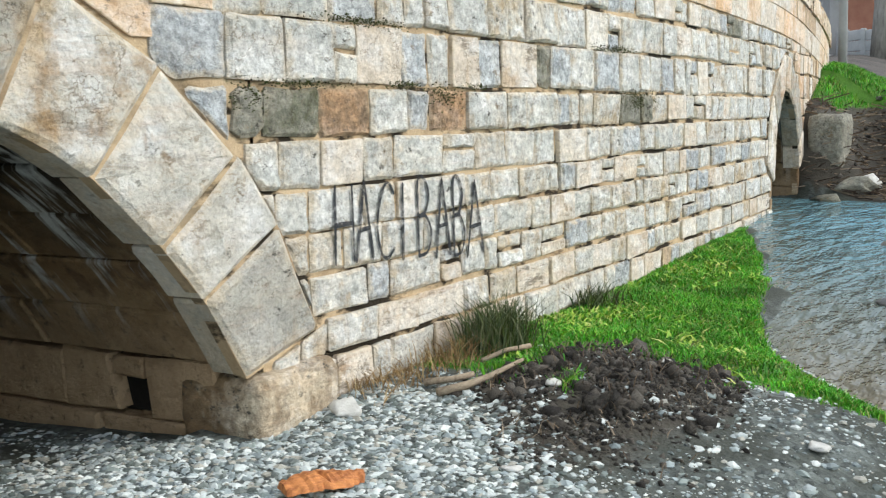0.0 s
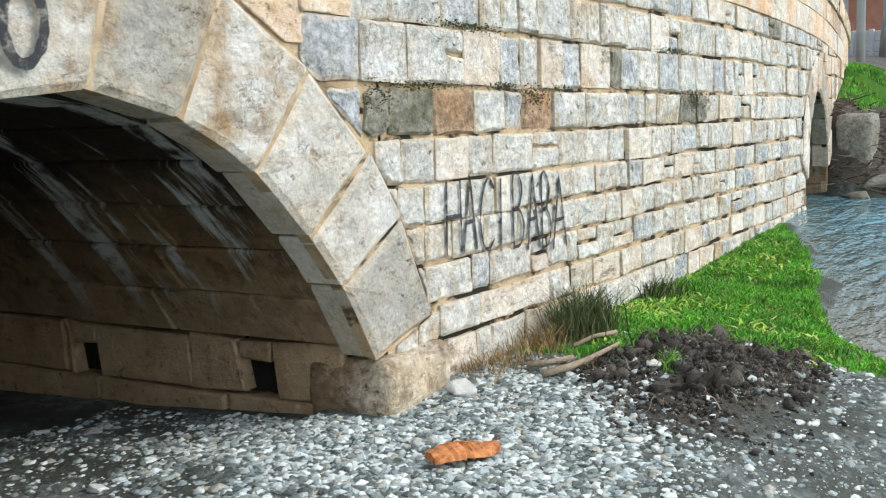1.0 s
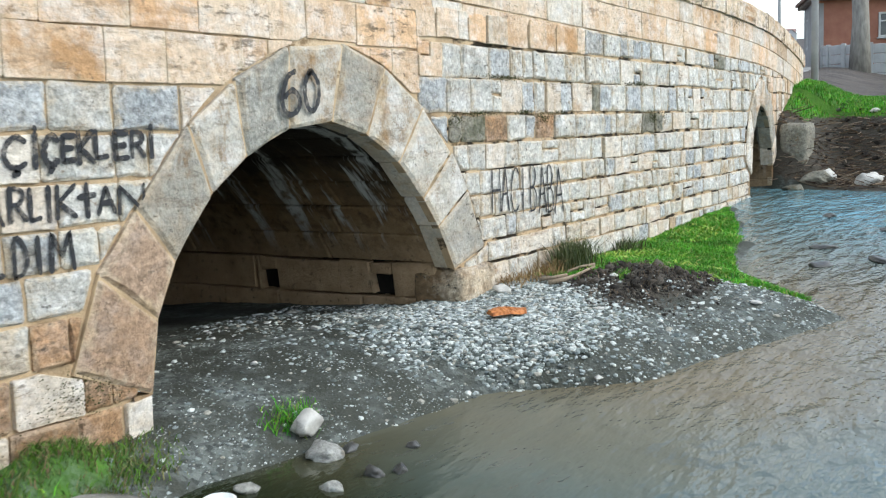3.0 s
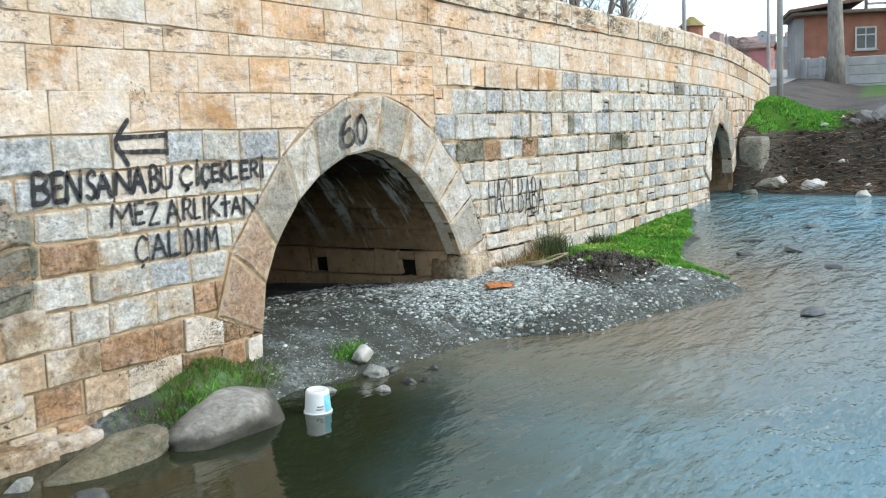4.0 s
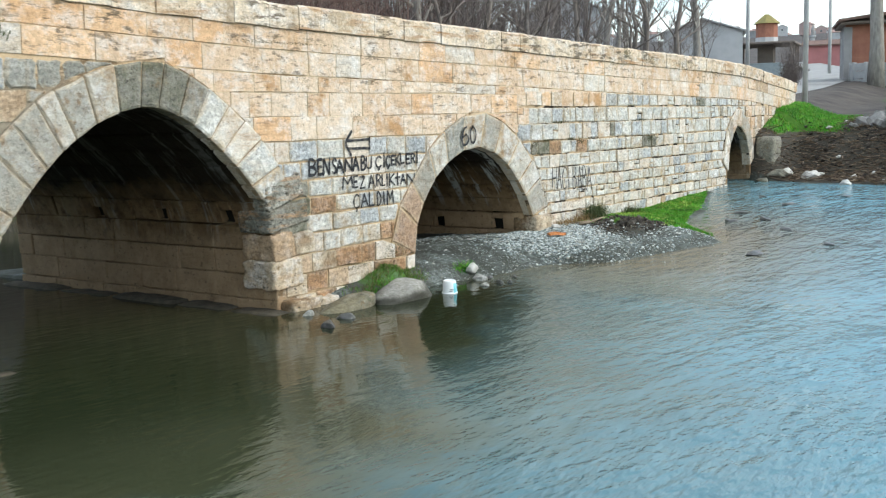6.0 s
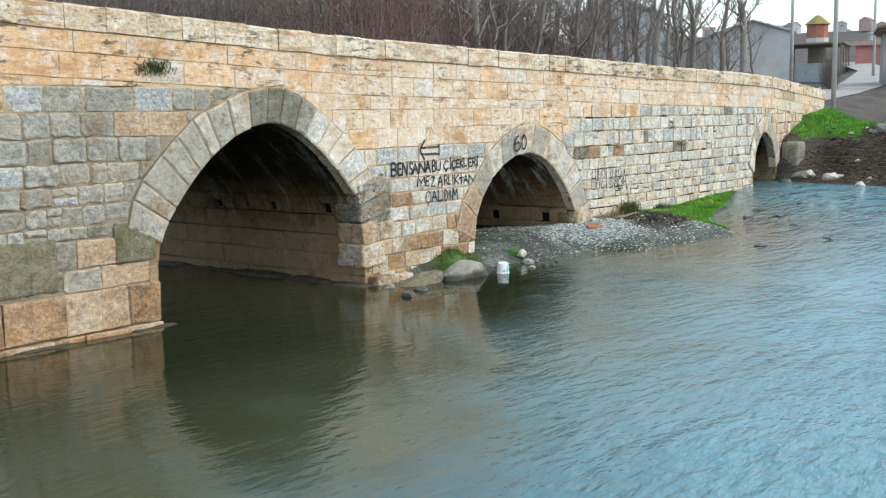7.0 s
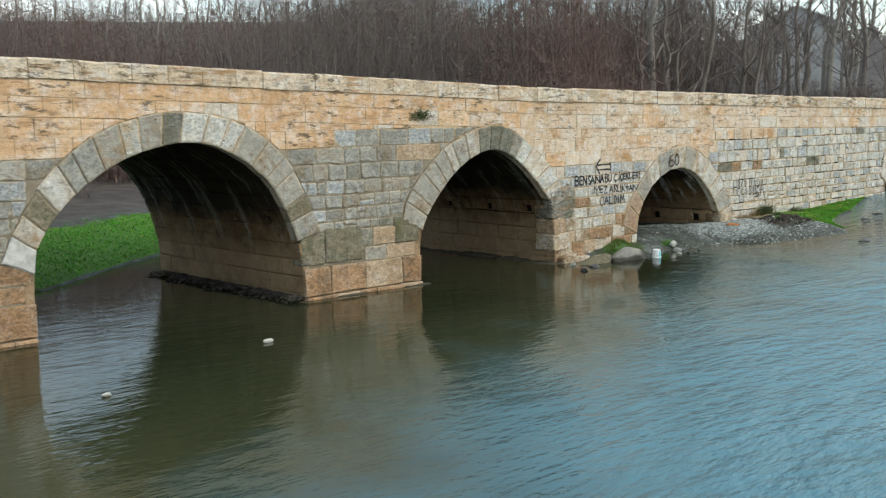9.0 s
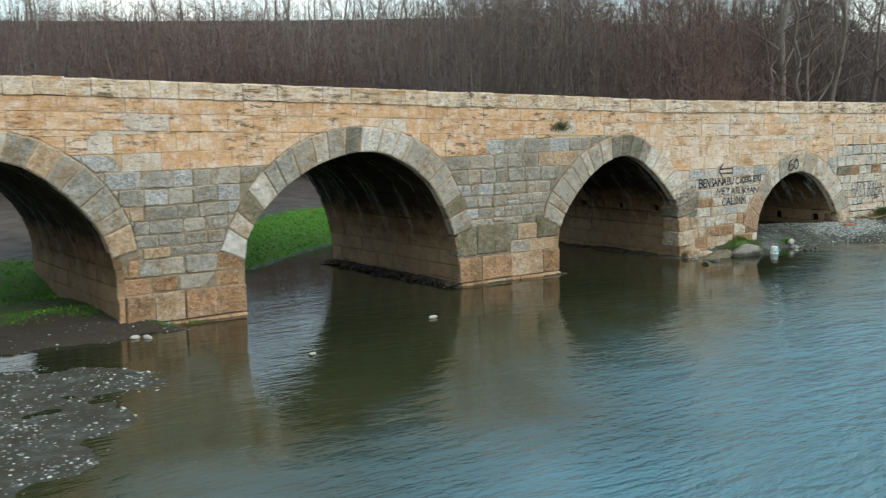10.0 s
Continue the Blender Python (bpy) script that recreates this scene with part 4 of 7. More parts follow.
# near-black slabs stand in for the shade deep inside the sockets
SOCKET = plain_mat("socket_shade_black", (0.012, 0.011, 0.010), (0.02, 0.018, 0.015), 9.0, 0.95, 0.3, 0.01, 0.1)
sockets = []


def lining(key):
    """Courses of long stones under a vault, laid along it, with square sockets left open."""
    inn = ARCHES[key][0]
    length = sum(math.dist(p, q) for p, q in zip(inn, inn[1:]))
    n = max(8, int(length / 0.30))
    line = resample(inn, n)
    c = np.array([(inn[0][0] + inn[-1][0]) / 2, 0.4])
    out = []
    first_z = min(ARCHES[key][1][0][1], ARCHES[key][1][-1][1]) - 0.1
    for i in range(n):
        p, q = line[i], line[i + 1]
        d = (q - p) / np.linalg.norm(q - p)
        nrm = np.array([-d[1], d[0]])       # out of the opening
        y = 0.172 if first_z < (p[1] + q[1]) / 2 else -0.02
        low = max(p[1], q[1])
        while y < WIDTH - 0.05:
            w = rng.uniform(0.55, 1.2)
            y1 = min(y + w, WIDTH - 0.02)
            if WIDTH - y1 < 0.3:
                y1 = WIDTH - 0.02
            t = rng.uniform(-0.012, 0.012)
            g = 0.004
            hz = {"A": 0.68, "B": 1.25, "C": 1.45, "D": 1.45, "E": 9}[key]
            span_ = float(np.linalg.norm(q - p))
            pieces = [(y + g, y1 - g, 0.0, 1.0)]      # along the vault, and the share of the course's height
            if abs((p[1] + q[1]) / 2 - hz) < 0.15:
                flip = q[1] < p[1]
                lo_, hi_ = (0.40, 0.97) if flip else (0.03, 0.60)
                for hy in (0.72, 1.95, 3.3):
                    if not y <= hy < y1:
                        continue
                    hy = min(max(hy, y + 0.16), y1 - 0.16)
                    cutp = []
                    for s0, s1, f0, f1 in pieces:
                        if s0 < hy < s1:
                            cutp += [(s0, hy - 0.10, f0, f1), (hy + 0.11, s1, f0, f1), (hy - 0.096, hy + 0.106, hi_ if not flip else 0.0, 1.0 if not flip else lo_)]
                        else:
                            cutp.append((s0, s1, f0, f1))
                    pieces = [u for u in cutp if u[1] - u[0] > 0.03]
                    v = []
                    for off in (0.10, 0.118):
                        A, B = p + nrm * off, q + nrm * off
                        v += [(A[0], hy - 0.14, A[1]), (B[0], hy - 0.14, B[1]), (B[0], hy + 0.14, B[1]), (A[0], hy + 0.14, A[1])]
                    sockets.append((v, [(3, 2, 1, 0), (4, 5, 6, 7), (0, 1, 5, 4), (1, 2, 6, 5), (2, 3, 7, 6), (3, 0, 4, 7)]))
            broken = len(pieces) > 1
            for s0, s1, f0, f1 in pieces:
                slip = [rng.uniform(-1, 1) * (0.022 if broken else 0.007) for _ in range(8)]
                P, Q = p + d * (g + f0 * span_) + nrm * t, p + d * (f1 * span_ - g) + nrm * t
                b = 0.012
                P1, Q1 = P + nrm * b, Q - nrm * -b
                Pi, Qi = P + d * b, Q - d * b
                P2, Q2 = P + nrm * 0.14, Q + nrm * 0.14
                v = []
                for A, B, ya, yb in ((P2, Q2, s0, s1), (P1, Q1, s0, s1), (Pi, Qi, s0 + b, s1 - b)):
                    for c_, (E_, y_) in enumerate(((A, ya), (B, ya), (B, yb), (A, yb))):
                        v.append((E_[0] + d[0] * slip[c_], y_ + slip[4 + c_], E_[1] + d[1] * slip[c_]))
                f = []
                for k in (0, 4):
                    f += [(k + j, k + 4 + j, k + 4 + (j + 1) % 4, k + (j + 1) % 4) for j in range(4)]
                f.append((8, 11, 10, 9))
                out.append((v, f))
            y = y1
    return out


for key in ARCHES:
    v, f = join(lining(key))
    ob = part_of("vault_lining", v, f, VAULT, BRIDGE, "damp brown stained vault stone courses, crown painted dark as shade")
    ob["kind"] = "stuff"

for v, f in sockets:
    part_of("putlog_hole", v, f, SOCKET, BRIDGE, "near-black slab painting the shade of a square socket")

# near-black walls added inside the small vault and the drain shut out light
BLOCKING = plain_mat("near_black_light_stop", (0.014, 0.012, 0.010), (0.028, 0.023, 0.018), 3.0, 0.95, 0.8, 0.05, 0.1)
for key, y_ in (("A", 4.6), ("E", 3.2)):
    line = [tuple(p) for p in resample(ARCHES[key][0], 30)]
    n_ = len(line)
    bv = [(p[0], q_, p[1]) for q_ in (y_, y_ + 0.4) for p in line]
    part_of("blocking_wall", bv, [tuple(range(n_)), tuple(range(2 * n_ - 1, n_ - 1, -1))] + [(i, n_ + i, n_ + i + 1, i + 1) for i in range(n_ - 1)], BLOCKING, BRIDGE, "near-black wall added to keep light out of the vault")

# far face, parapets and deck
deck_v, deck_f = [], []
xs = list(np.linspace(-40, END, 90))
for x in xs:
    t = top_z(x)
    deck_v += [(x, 0.03, t - 0.30), (x, 0.42, t - 0.30), (x, 0.42, t - 0.75), (x, WIDTH - 0.42, t - 0.75), (x, WIDTH - 0.42, t), (x, WIDTH, t)]
for i in range(len(xs) - 1):
    for j in range(5):
        a = i * 6 + j
        deck_f.append((a, a + 1, a + 7, a + 6))
part_of("deck", deck_v, deck_f, MORTAR, BRIDGE, "paved roadway between the parapets")

ROUGH = {m.name for m in (WHITE, BLUEGREY, GREY, LICHEN, BROWN, RING, MOSSY)}
NEAR = (-4.8, 8.2)
singles = [s for s in stones if NEAR[0] < s[0][0][0] < NEAR[1]]
singles.sort(key=lambda s: abs(s[0][0][0] - 1.0))
names = set(id(s) for s in singles[:300])
joined = {}
for s in stones:
    poly, front, mat = s
    rough = mat.name in ROUGH
    mx, mz = sum(p[0] for p in poly) / len(poly), sum(p[1] for p in poly) / len(poly)
    painted = (-4.1 < mx < -1.4 and 1.05 < mz < 2.3) or (2.0 < mx < 3.9 and 0.85 < mz < 1.6)
    if painted:
        front = -0.010
    east = mx > 1.4 and mz < 2.75
    amount = 0.030 if mat in (GREY, LICHEN, RING) else 0.012 if east else 0.014 if rough else 0.009
    v, f = hewn(worn(poly, rng, amount), front, 0.06, 0.015 if rough else 0.004, rng, 0.004 if painted or not rough else 0.009 if mx > -8 else 0.016)
    if id(s) in names:
        rim_of(part_of("stone", v, f, mat, core), [v])
    else:
        joined.setdefault(mat.name, (mat, []))[1].append((v, f))
for mat, items in joined.values():
    v, f = join(items)
    ob = part_of("stonework", v, f, mat, BRIDGE, "weathered " + mat.name.replace("_", " ") + " courses")
    ob["kind"] = "stuff"
    rim_of(ob, [q[0] for q in items])
for a, b in copings:
    v, f = coping_stone(a, b)
    part_of("coping_stone", v, f, COPING, BRIDGE)
for key, blocks in rings.items():
    for (v, f), u in blocks:
        pool = {"A": [RING], "B": [RING, GREY, RING, RINGPALE], "C": [GREY, RING, RING, MOSSY, RINGPALE], "D": [GREY, RING, RING, TAN, RINGPALE], "E": [RING, PALE]}[key]
        mat = rng.choice(pool)
        if key == "A":
            mat = (RUST, RUST, RING, RINGPALE, GREY, RINGPALE, RING, RINGPALE, RINGPALE, RINGPALE, RING)[min(10, int(u * 11))]
        if key == "B" and 0.72 < u:
            mat = rng.choice((WHITE, RING, PALE))
        if key == "B" and 0.62 < u < 0.72:
            mat = GREY
        if key == "B" and 0.5 < u < 0.62:
            mat = LICHEN
        if key == "C" and 0.36 < u < 0.68:
            mat = LICHEN if 0.49 < u < 0.55 else rng.choice((WHITE, WHITE, RING, GREY))
        if key == "C" and u < 0.06:
            mat = WHITEROCK
        rim_of(part_of("voussoir", v, f, mat, BRIDGE), [v])
# the whole masonry follows the curve in the east
def curve_away():
    for ob in BRIDGE.children_recursive:
        if ob.type == "MESH":
            for vert in ob.data.vertices:
                vert.co.y += bend(vert.co.x)


# ---- small builders ----
def xf(vf, m):
    return [tuple(m @ Vector(p)) for p in vf[0]], vf[1]


def box(x0, x1, y0, y1, z0, z1, bevel=0.0):
    """A block with its long edges slightly broken."""
    b = min(bevel, (x1 - x0) / 3, (y1 - y0) / 3, (z1 - z0) / 3)
    if b <= 0:
        v = [(x, y, z) for z in (z0, z1) for x, y in ((x0, y0), (x1, y0), (x1, y1), (x0, y1))]
        return v, [(3, 2, 1, 0), (4, 5, 6, 7), (0, 1, 5, 4), (1, 2, 6, 5), (2, 3, 7, 6), (3, 0, 4, 7)]
    v, f = [], []
    for z, k in ((z0, b), (z0 + b, 0), (z1 - b, 0), (z1, b)):
        v += [(x0 + k, y0 + k, z), (x1 - k, y0 + k, z), (x1 - k, y1 - k, z), (x0 + k, y1 - k, z)]
    for r in range(3):
        f += [(r * 4 + i, r * 4 + (i + 1) % 4, r * 4 + 4 + (i + 1) % 4, r * 4 + 4 + i) for i in range(4)]
    return v, f + [(3, 2, 1, 0), (12, 13, 14, 15)]


def tube(points, radii, sides=6, cap=True):
    """A tapered limb along a polyline."""
    v, f = [], []
    pts = [Vector(p) for p in points]
    side = None
    for i, p in enumerate(pts):
        d = (pts[min(i + 1, len(pts) - 1)] - pts[max(i - 1, 0)]).normalized()
        if side is None:
            side = d.cross(Vector((0.31, 0.9, 0.2))).normalized()
        side = (side - d * side.dot(d)).normalized()
        up = d.cross(side)
        for k in range(sides):
            a = 2 * math.pi * k / sides
            v.append(tuple(p + (side * math.cos(a) + up * math.sin(a)) * radii[i]))
    for i in range(len(pts) - 1):
        for k in range(sides):
            f.append((i * sides + k, i * sides + (k + 1) % sides, (i + 1) * sides + (k + 1) % sides, (i + 1) * sides + k))
    if cap:
        f += [tuple(range(sides - 1, -1, -1)), tuple(range(len(v) - sides, len(v)))]
    return v, f


def block(x0, x1, y0, y1, z0, z1, seed, wear=0.03, cuts=5, rough=0.0):
    """A heavy, weathered block: rounded corners, dented faces."""
    bm = bmesh.new()
    bmesh.ops.create_cube(bm, size=2.0)
    bmesh.ops.subdivide_edges(bm, edges=bm.edges, cuts=cuts, use_grid_fill=True)
    hx, hy, hz = (x1 - x0) / 2, (y1 - y0) / 2, (z1 - z0) / 2
    for vv in bm.verts:
        p = vv.co
        k = sum(abs(c) > 0.9 for c in p)
        q = Vector((p.x * hx, p.y * hy, p.z * hz))
        d = wear * (0.0, 0.0, 0.7, 1.6)[k]
        q -= Vector((math.copysign(d, p.x) if abs(p.x) > 0.9 else 0, math.copysign(d, p.y) if abs(p.y) > 0.9 else 0, math.copysign(d, p.z) if abs(p.z) > 0.9 else 0))
        nq = noise.noise_vector(q * 4.0 + Vector((seed * 2.1, seed, 0)))
        crust_ = (noise.noise_vector(q * 8.0) + noise.noise_vector(q * 19.0) * 0.6) * rough
        vv.co = q + nq * wear * 0.8 + noise.noise_vector(q * 11.0) * wear * 0.3 + crust_ + Vector(((x0 + x1) / 2, (y0 + y1) / 2, (z0 + z1) / 2))
    v, f = [tuple(q.co) for q in bm.verts], [tuple(q.index for q in fa.verts) for fa in bm.faces]
    bm.free()
    return v, f


def rock_shape(size, seed, sub=3, crag=0.25, flat_top=0.0):
    """A weathered rock: lumpy, with a few broken planes."""
    bm = bmesh.new()
    bmesh.ops.create_icosphere(bm, subdivisions=sub, radius=1.0)
    r = random.Random(seed)
    planes = [(Vector((r.uniform(-1, 1), r.uniform(-1, 1), r.uniform(-1, 1))).normalized(), r.uniform(0.5, 0.85)) for _ in range(11 if crag > 0.2 else 4)]
    if flat_top:
        planes.append((Vector((0.05, 0.02, 1)).normalized(), flat_top))
    for vv in bm.verts:
        p = vv.co.normalized()
        p *= 1 + crag * noise.noise(p * 1.6 + Vector((seed * 3.7, 0, 0))) + 0.3 * crag * noise.noise(p * 5.0 + Vector((0, seed * 1.3, 0)))
        for nrm, d in planes:
            over = p.dot(nrm) - d
            if over > 0:
                p -= nrm * over * 0.95
        vv.co = Vector((p.x * size[0], p.y * size[1], p.z * size[2]))
    v, f = [tuple(q.co) for q in bm.verts], [tuple(q.index for q in fa.verts) for fa in bm.faces]
    bm.free()
    return v, f


def rock(name, at, size, mat, seed, label, turn=0.0, sub=3, crag=0.25, flat_top=0.0, group=""):
    ob = part_of(name, *rock_shape(size, seed, sub, crag, flat_top), mat, smooth=True)
    ob.matrix_world = pose(*at, 0, 0, turn)
    return tagged(ob, label, "rock", group)


def ico_points():
    bm = bmesh.new()
    bmesh.ops.create_icosphere(bm, subdivisions=1, radius=1.0)
    v = np.array([q.co[:] for q in bm.verts])
    f = np.array([[q.index for q in fa.verts] for fa in bm.faces])
    bm.free()
    return v, f


def scatter_lumps(name, places, sizes, mat, flatness=0.6, seed=1, smooth=True, crag=0.5):
    """Many small stones or clods in one mesh; places are (x, y, z)."""
    v0, f0 = ico_points()
    r = np.random.RandomState(seed)
    n = len(places)
    V = np.repeat(v0[None], n, 0) * (1 + crag * (r.rand(n, len(v0), 1) - 0.5))
    s = np.array(sizes)[:, None, None] * np.stack([0.75 + 0.5 * r.rand(n), 0.65 + 0.4 * r.rand(n), flatness * (0.7 + 0.6 * r.rand(n))], 1)[:, None, :]
    V = V * s
    a = r.rand(n) * 6.283
    t = (r.rand(n) - 0.5) * 0.9
    c, sn = np.cos(a)[:, None], np.sin(a)[:, None]
    ct, st = np.cos(t)[:, None], np.sin(t)[:, None]
    y, z = V[:, :, 1] * ct - V[:, :, 2] * st, V[:, :, 1] * st + V[:, :, 2] * ct
    x = V[:, :, 0]
    P = np.stack([x * c - y * sn, x * sn + y * c, z], 2) + np.array(places)[:, None, :]
    F = f0[None] + (np.arange(n) * len(v0))[:, None, None]
    return part_of(name, P.reshape(-1, 3).tolist(), F.reshape(-1, 3).tolist(), mat, smooth=smooth)


def scatter_blades(name, places, lengths, width, mat, lean=0.5, seed=2):
    """Grass: each blade a bent, tapering strip."""
    r = np.random.RandomState(seed)
    n = len(places)
    P = np.array(places)
    L = np.array(lengths)
    a = r.rand(n) * 6.283
    w = width * (0.6 + 0.8 * r.rand(n))
    side = np.stack([np.cos(a), np.sin(a), np.zeros(n)], 1) * w[:, None]
    b = r.rand(n) * 6.283
    k = lean * (0.3 + r.rand(n))
    out = np.stack([np.cos(b) * k, np.sin(b) * k, np.ones(n)], 1) * L[:, None]
    mid = P + out * np.array([0.35, 0.35, 0.6])
    V = np.stack([P - side, P + side, mid + side * 0.8, mid - side * 0.8, P + out * np.array([1, 1, 0.93])], 1)
    base = (np.arange(n) * 5)[:, None]
    quads = (base + np.array([0, 1, 2, 3])).tolist()
    tris = (base + np.array([3, 2, 4])).tolist()
    return part_of(name, V.reshape(-1, 3).tolist(), [tuple(q) for q in quads] + [tuple(q) for q in tris], mat)


def spots(n, x0, x1, y0, y1, keep, seed, sink=0.0):
    r = random.Random(seed)
    out = []
    tries = 0
    while len(out) < n and tries < n * 14:
        tries += 1
        x, y = r.uniform(x0, x1), r.uniform(y0, y1)
        z = ground_z(x, y)
        if r.random() < keep(x, y, z):
            out.append((x, y, z - sink))
    return out


# ---- graffiti ----
def spray_mat():
    k = Mat("black_spray_paint")
    k.link(k.ramp(k.noise(26.0, 5, 0.7), 0.32, 0.52, 0.35, 1.0), k.bsdf.inputs["Alpha"])
    return k.done(k.mix(k.noise(9.0), (0.012, 0.013, 0.016), (0.035, 0.037, 0.042)), 0.75, None, 0.3)


SPRAY = spray_mat()


# hand-drawn capitals: each a few strokes in a unit box
STROKES = {
    "A": ["0,0 .45,1 1,0", ".2,.38 .8,.4"], "B": [".1,0 .08,.5 .1,1 .55,1 .85,.8 .6,.57 .15,.52", ".15,.52 .65,.5 1,.27 .7,.03 .08,0"], "C": ["1,.85 .6,1 .2,.8 0,.45 .2,.1 .6,0 1,.12"],
    "D": [".1,0 .1,1 .6,.9 1,.5 .7,.1 .08,0"], "E": ["1,1 .1,1 .1,0 1,.04", ".1,.5 .8,.52"], "H": ["0,0 .05,1", "1,0 .95,1", ".02,.5 .98,.5"], "I": [".5,0 .5,1"], "K": ["0,0 0,1", ".95,1 .05,.48 1,0"],
    "L": ["0,1 0,0 .9,.05"], "M": ["0,0 .1,1 .5,.35 .9,1 1,0"], "N": ["0,0 .05,1 .95,0 1,1"], "R": [".05,0 .05,1", ".05,1 .65,.97 .9,.75 .6,.52 .1,.48", ".4,.48 1,0"],
    "S": [".95,.85 .6,1 .15,.85 .2,.6 .75,.42 .9,.18 .5,0 .03,.12"], "T": [".5,0 .5,1", "0,.62 1,.66"], "U": ["0,1 .05,.2 .45,0 .9,.15 1,1"], "Z": [".05,1 .95,1 .05,0 1,.04"],
    "6": [".75,1 .35,.85 .05,.4 .15,.1 .5,0 .9,.15 .95,.4 .6,.57 .2,.42"], "0": [".5,1 .1,.75 0,.4 .2,.05 .6,0 .95,.3 .95,.7 .5,1 .3,.92"]}
STROKES["Ç"] = STROKES["C"] + [".55,0 .62,-.14 .45,-.22"]
STROKES["İ"] = STROKES["I"] + [".5,1.14 .5,1.2"]


def ribbon(pts, width, y, r):
    """One sprayed stroke: a strip with round ends whose width wanders."""
    p = np.array(pts, float)
    d = np.gradient(p, axis=0)
    d /= np.maximum(1e-9, np.linalg.norm(d, axis=1))[:, None]
    n = np.stack([-d[:, 1], d[:, 0]], 1)
    first, last = p[0] - d[0] * width * 0.45, p[-1] + d[-1] * width * 0.45
    p, n = np.vstack([first, p, last]), np.vstack([n[0], n, n[-1]])
    w = [width * 0.25] + [width * 0.5 * r.uniform(0.8, 1.2) for _ in range(len(p) - 2)] + [width * 0.2]
    v, f = [], []
    for q, m, h in zip(p, n, w):
        v += [(q[0] - m[0] * h, y, q[1] - m[1] * h), (q[0] + m[0] * h, y, q[1] + m[1] * h)]
    f = [(2 * i, 2 * i + 2, 2 * i + 3, 2 * i + 1) for i in range(len(p) - 1)]
    return v, f


def graffito(text, spans, left, right, y, seed, width, label):
    """Sprayed capitals: spans are the letters' edges along the wall; left and right the foot and head heights at either end."""
    r = random.Random(seed)
    g = new("graffiti")
    g.parent = BRIDGE
    g["label"] = label
    for i, ch in enumerate(text):
        x0, x1 = spans[2 * i], spans[2 * i + 1]
        u = (x0 - spans[0]) / (spans[-1] - spans[0])
        z0 = left[0] + (right[0] - left[0]) * u + r.uniform(-0.012, 0.012)
        z1 = left[1] + (right[1] - left[1]) * u + r.uniform(-0.015, 0.015)
        lean = r.uniform(-0.02, 0.05)
        items = []
        for k, line in enumerate(STROKES[ch]):
            pts = [tuple(float(c) for c in q.split(",")) for q in line.split()]
            pts = [(x0 + (x1 - x0) * px + lean * (z1 - z0) * pz, z0 + (z1 - z0) * pz) for px, pz in pts]
            pts = resample(pts, 4 * len(pts)) if ch in "BCÇDSU06R" and len(pts) > 3 else [(a[0] + (b[0] - a[0]) * t_, a[1] + (b[1] - a[1]) * t_) for a, b in zip(pts, pts[1:]) for t_ in (0, 0.08, 0.5, 0.92)] + [pts[-1]]
            items.append(ribbon(pts, width * r.uniform(0.85, 1.15), y - 0.0008 * k, r))
        part_of("letter", *join(items), SPRAY, g)
    return g


graffito("60", [-0.55, -0.36, -0.31, -0.16], (1.935, 2.20), (1.975, 2.21), -0.062, 3, 0.036, "black sprayed number sixty on the keystone")
graffito("HACIBABA", [2.25, 2.40, 2.42, 2.56, 2.60, 2.75, 2.80, 2.86, 2.97, 3.11, 3.16, 3.31, 3.34, 3.47, 3.50, 3.69], (1.09, 1.46), (0.96, 1.40), -0.020, 4, 0.020, "tall black sprayed lettering on pale stones")
graffito("BENSANABUÇİÇEKLERİ", [-3.92, -3.78, -3.75, -3.66, -3.64, -3.52, -3.47, -3.39, -3.38, -3.25, -3.21, -3.07, -3.05, -2.93, -2.88, -2.79, -2.77, -2.66, -2.57, -2.45, -2.42, -2.36, -2.34, -2.26, -2.23, -2.15, -2.12, -2.03, -2.01, -1.93, -1.89, -1.80, -1.77, -1.68, -1.65, -1.60],
         (1.65, 1.84), (1.72, 1.85), -0.020, 5, 0.033, "black sprayed first line of a message")
graffito("MEZARLIKTAN", [-3.27, -3.07, -3.05, -2.96, -2.92, -2.81, -2.73, -2.60, -2.56, -2.47, -2.44, -2.38, -2.36, -2.30, -2.28, -2.17, -2.14, -2.04, -2.02, -1.91, -1.88, -1.70], (1.44, 1.59), (1.43, 1.57), -0.020, 6, 0.028, "black sprayed second line of a message")
graffito("ÇALDIM", [-3.06, -2.95, -2.90, -2.76, -2.73, -2.61, -2.56, -2.48, -2.44, -2.38, -2.34, -2.20], (1.17, 1.36), (1.17, 1.35), -0.020, 7, 0.028, "black sprayed third line of a message")
arrow_ = new("graffiti")
arrow_.parent = BRIDGE
arrow_["label"] = "black sprayed double arrow"
ar = random.Random(9)
for k_, (pts_, w_) in enumerate((([(-3.06, 2.19), (-3.12, 2.13), (-3.18, 2.05), (-3.17, 2.0), (-3.12, 1.94), (-3.08, 1.88)], 0.045), ([(-3.14, 2.07), (-3.0, 2.075), (-2.85, 2.075), (-2.70, 2.08)], 0.036),
                                 ([(-3.14, 1.97), (-3.0, 1.965), (-2.85, 1.965), (-2.70, 1.96)], 0.036), ([(-2.69, 2.10), (-2.69, 2.02), (-2.69, 1.94)], 0.032))):
    part_of("stroke", *ribbon(pts_, w_, -0.020 - 0.001 * k_, ar), SPRAY, arrow_)

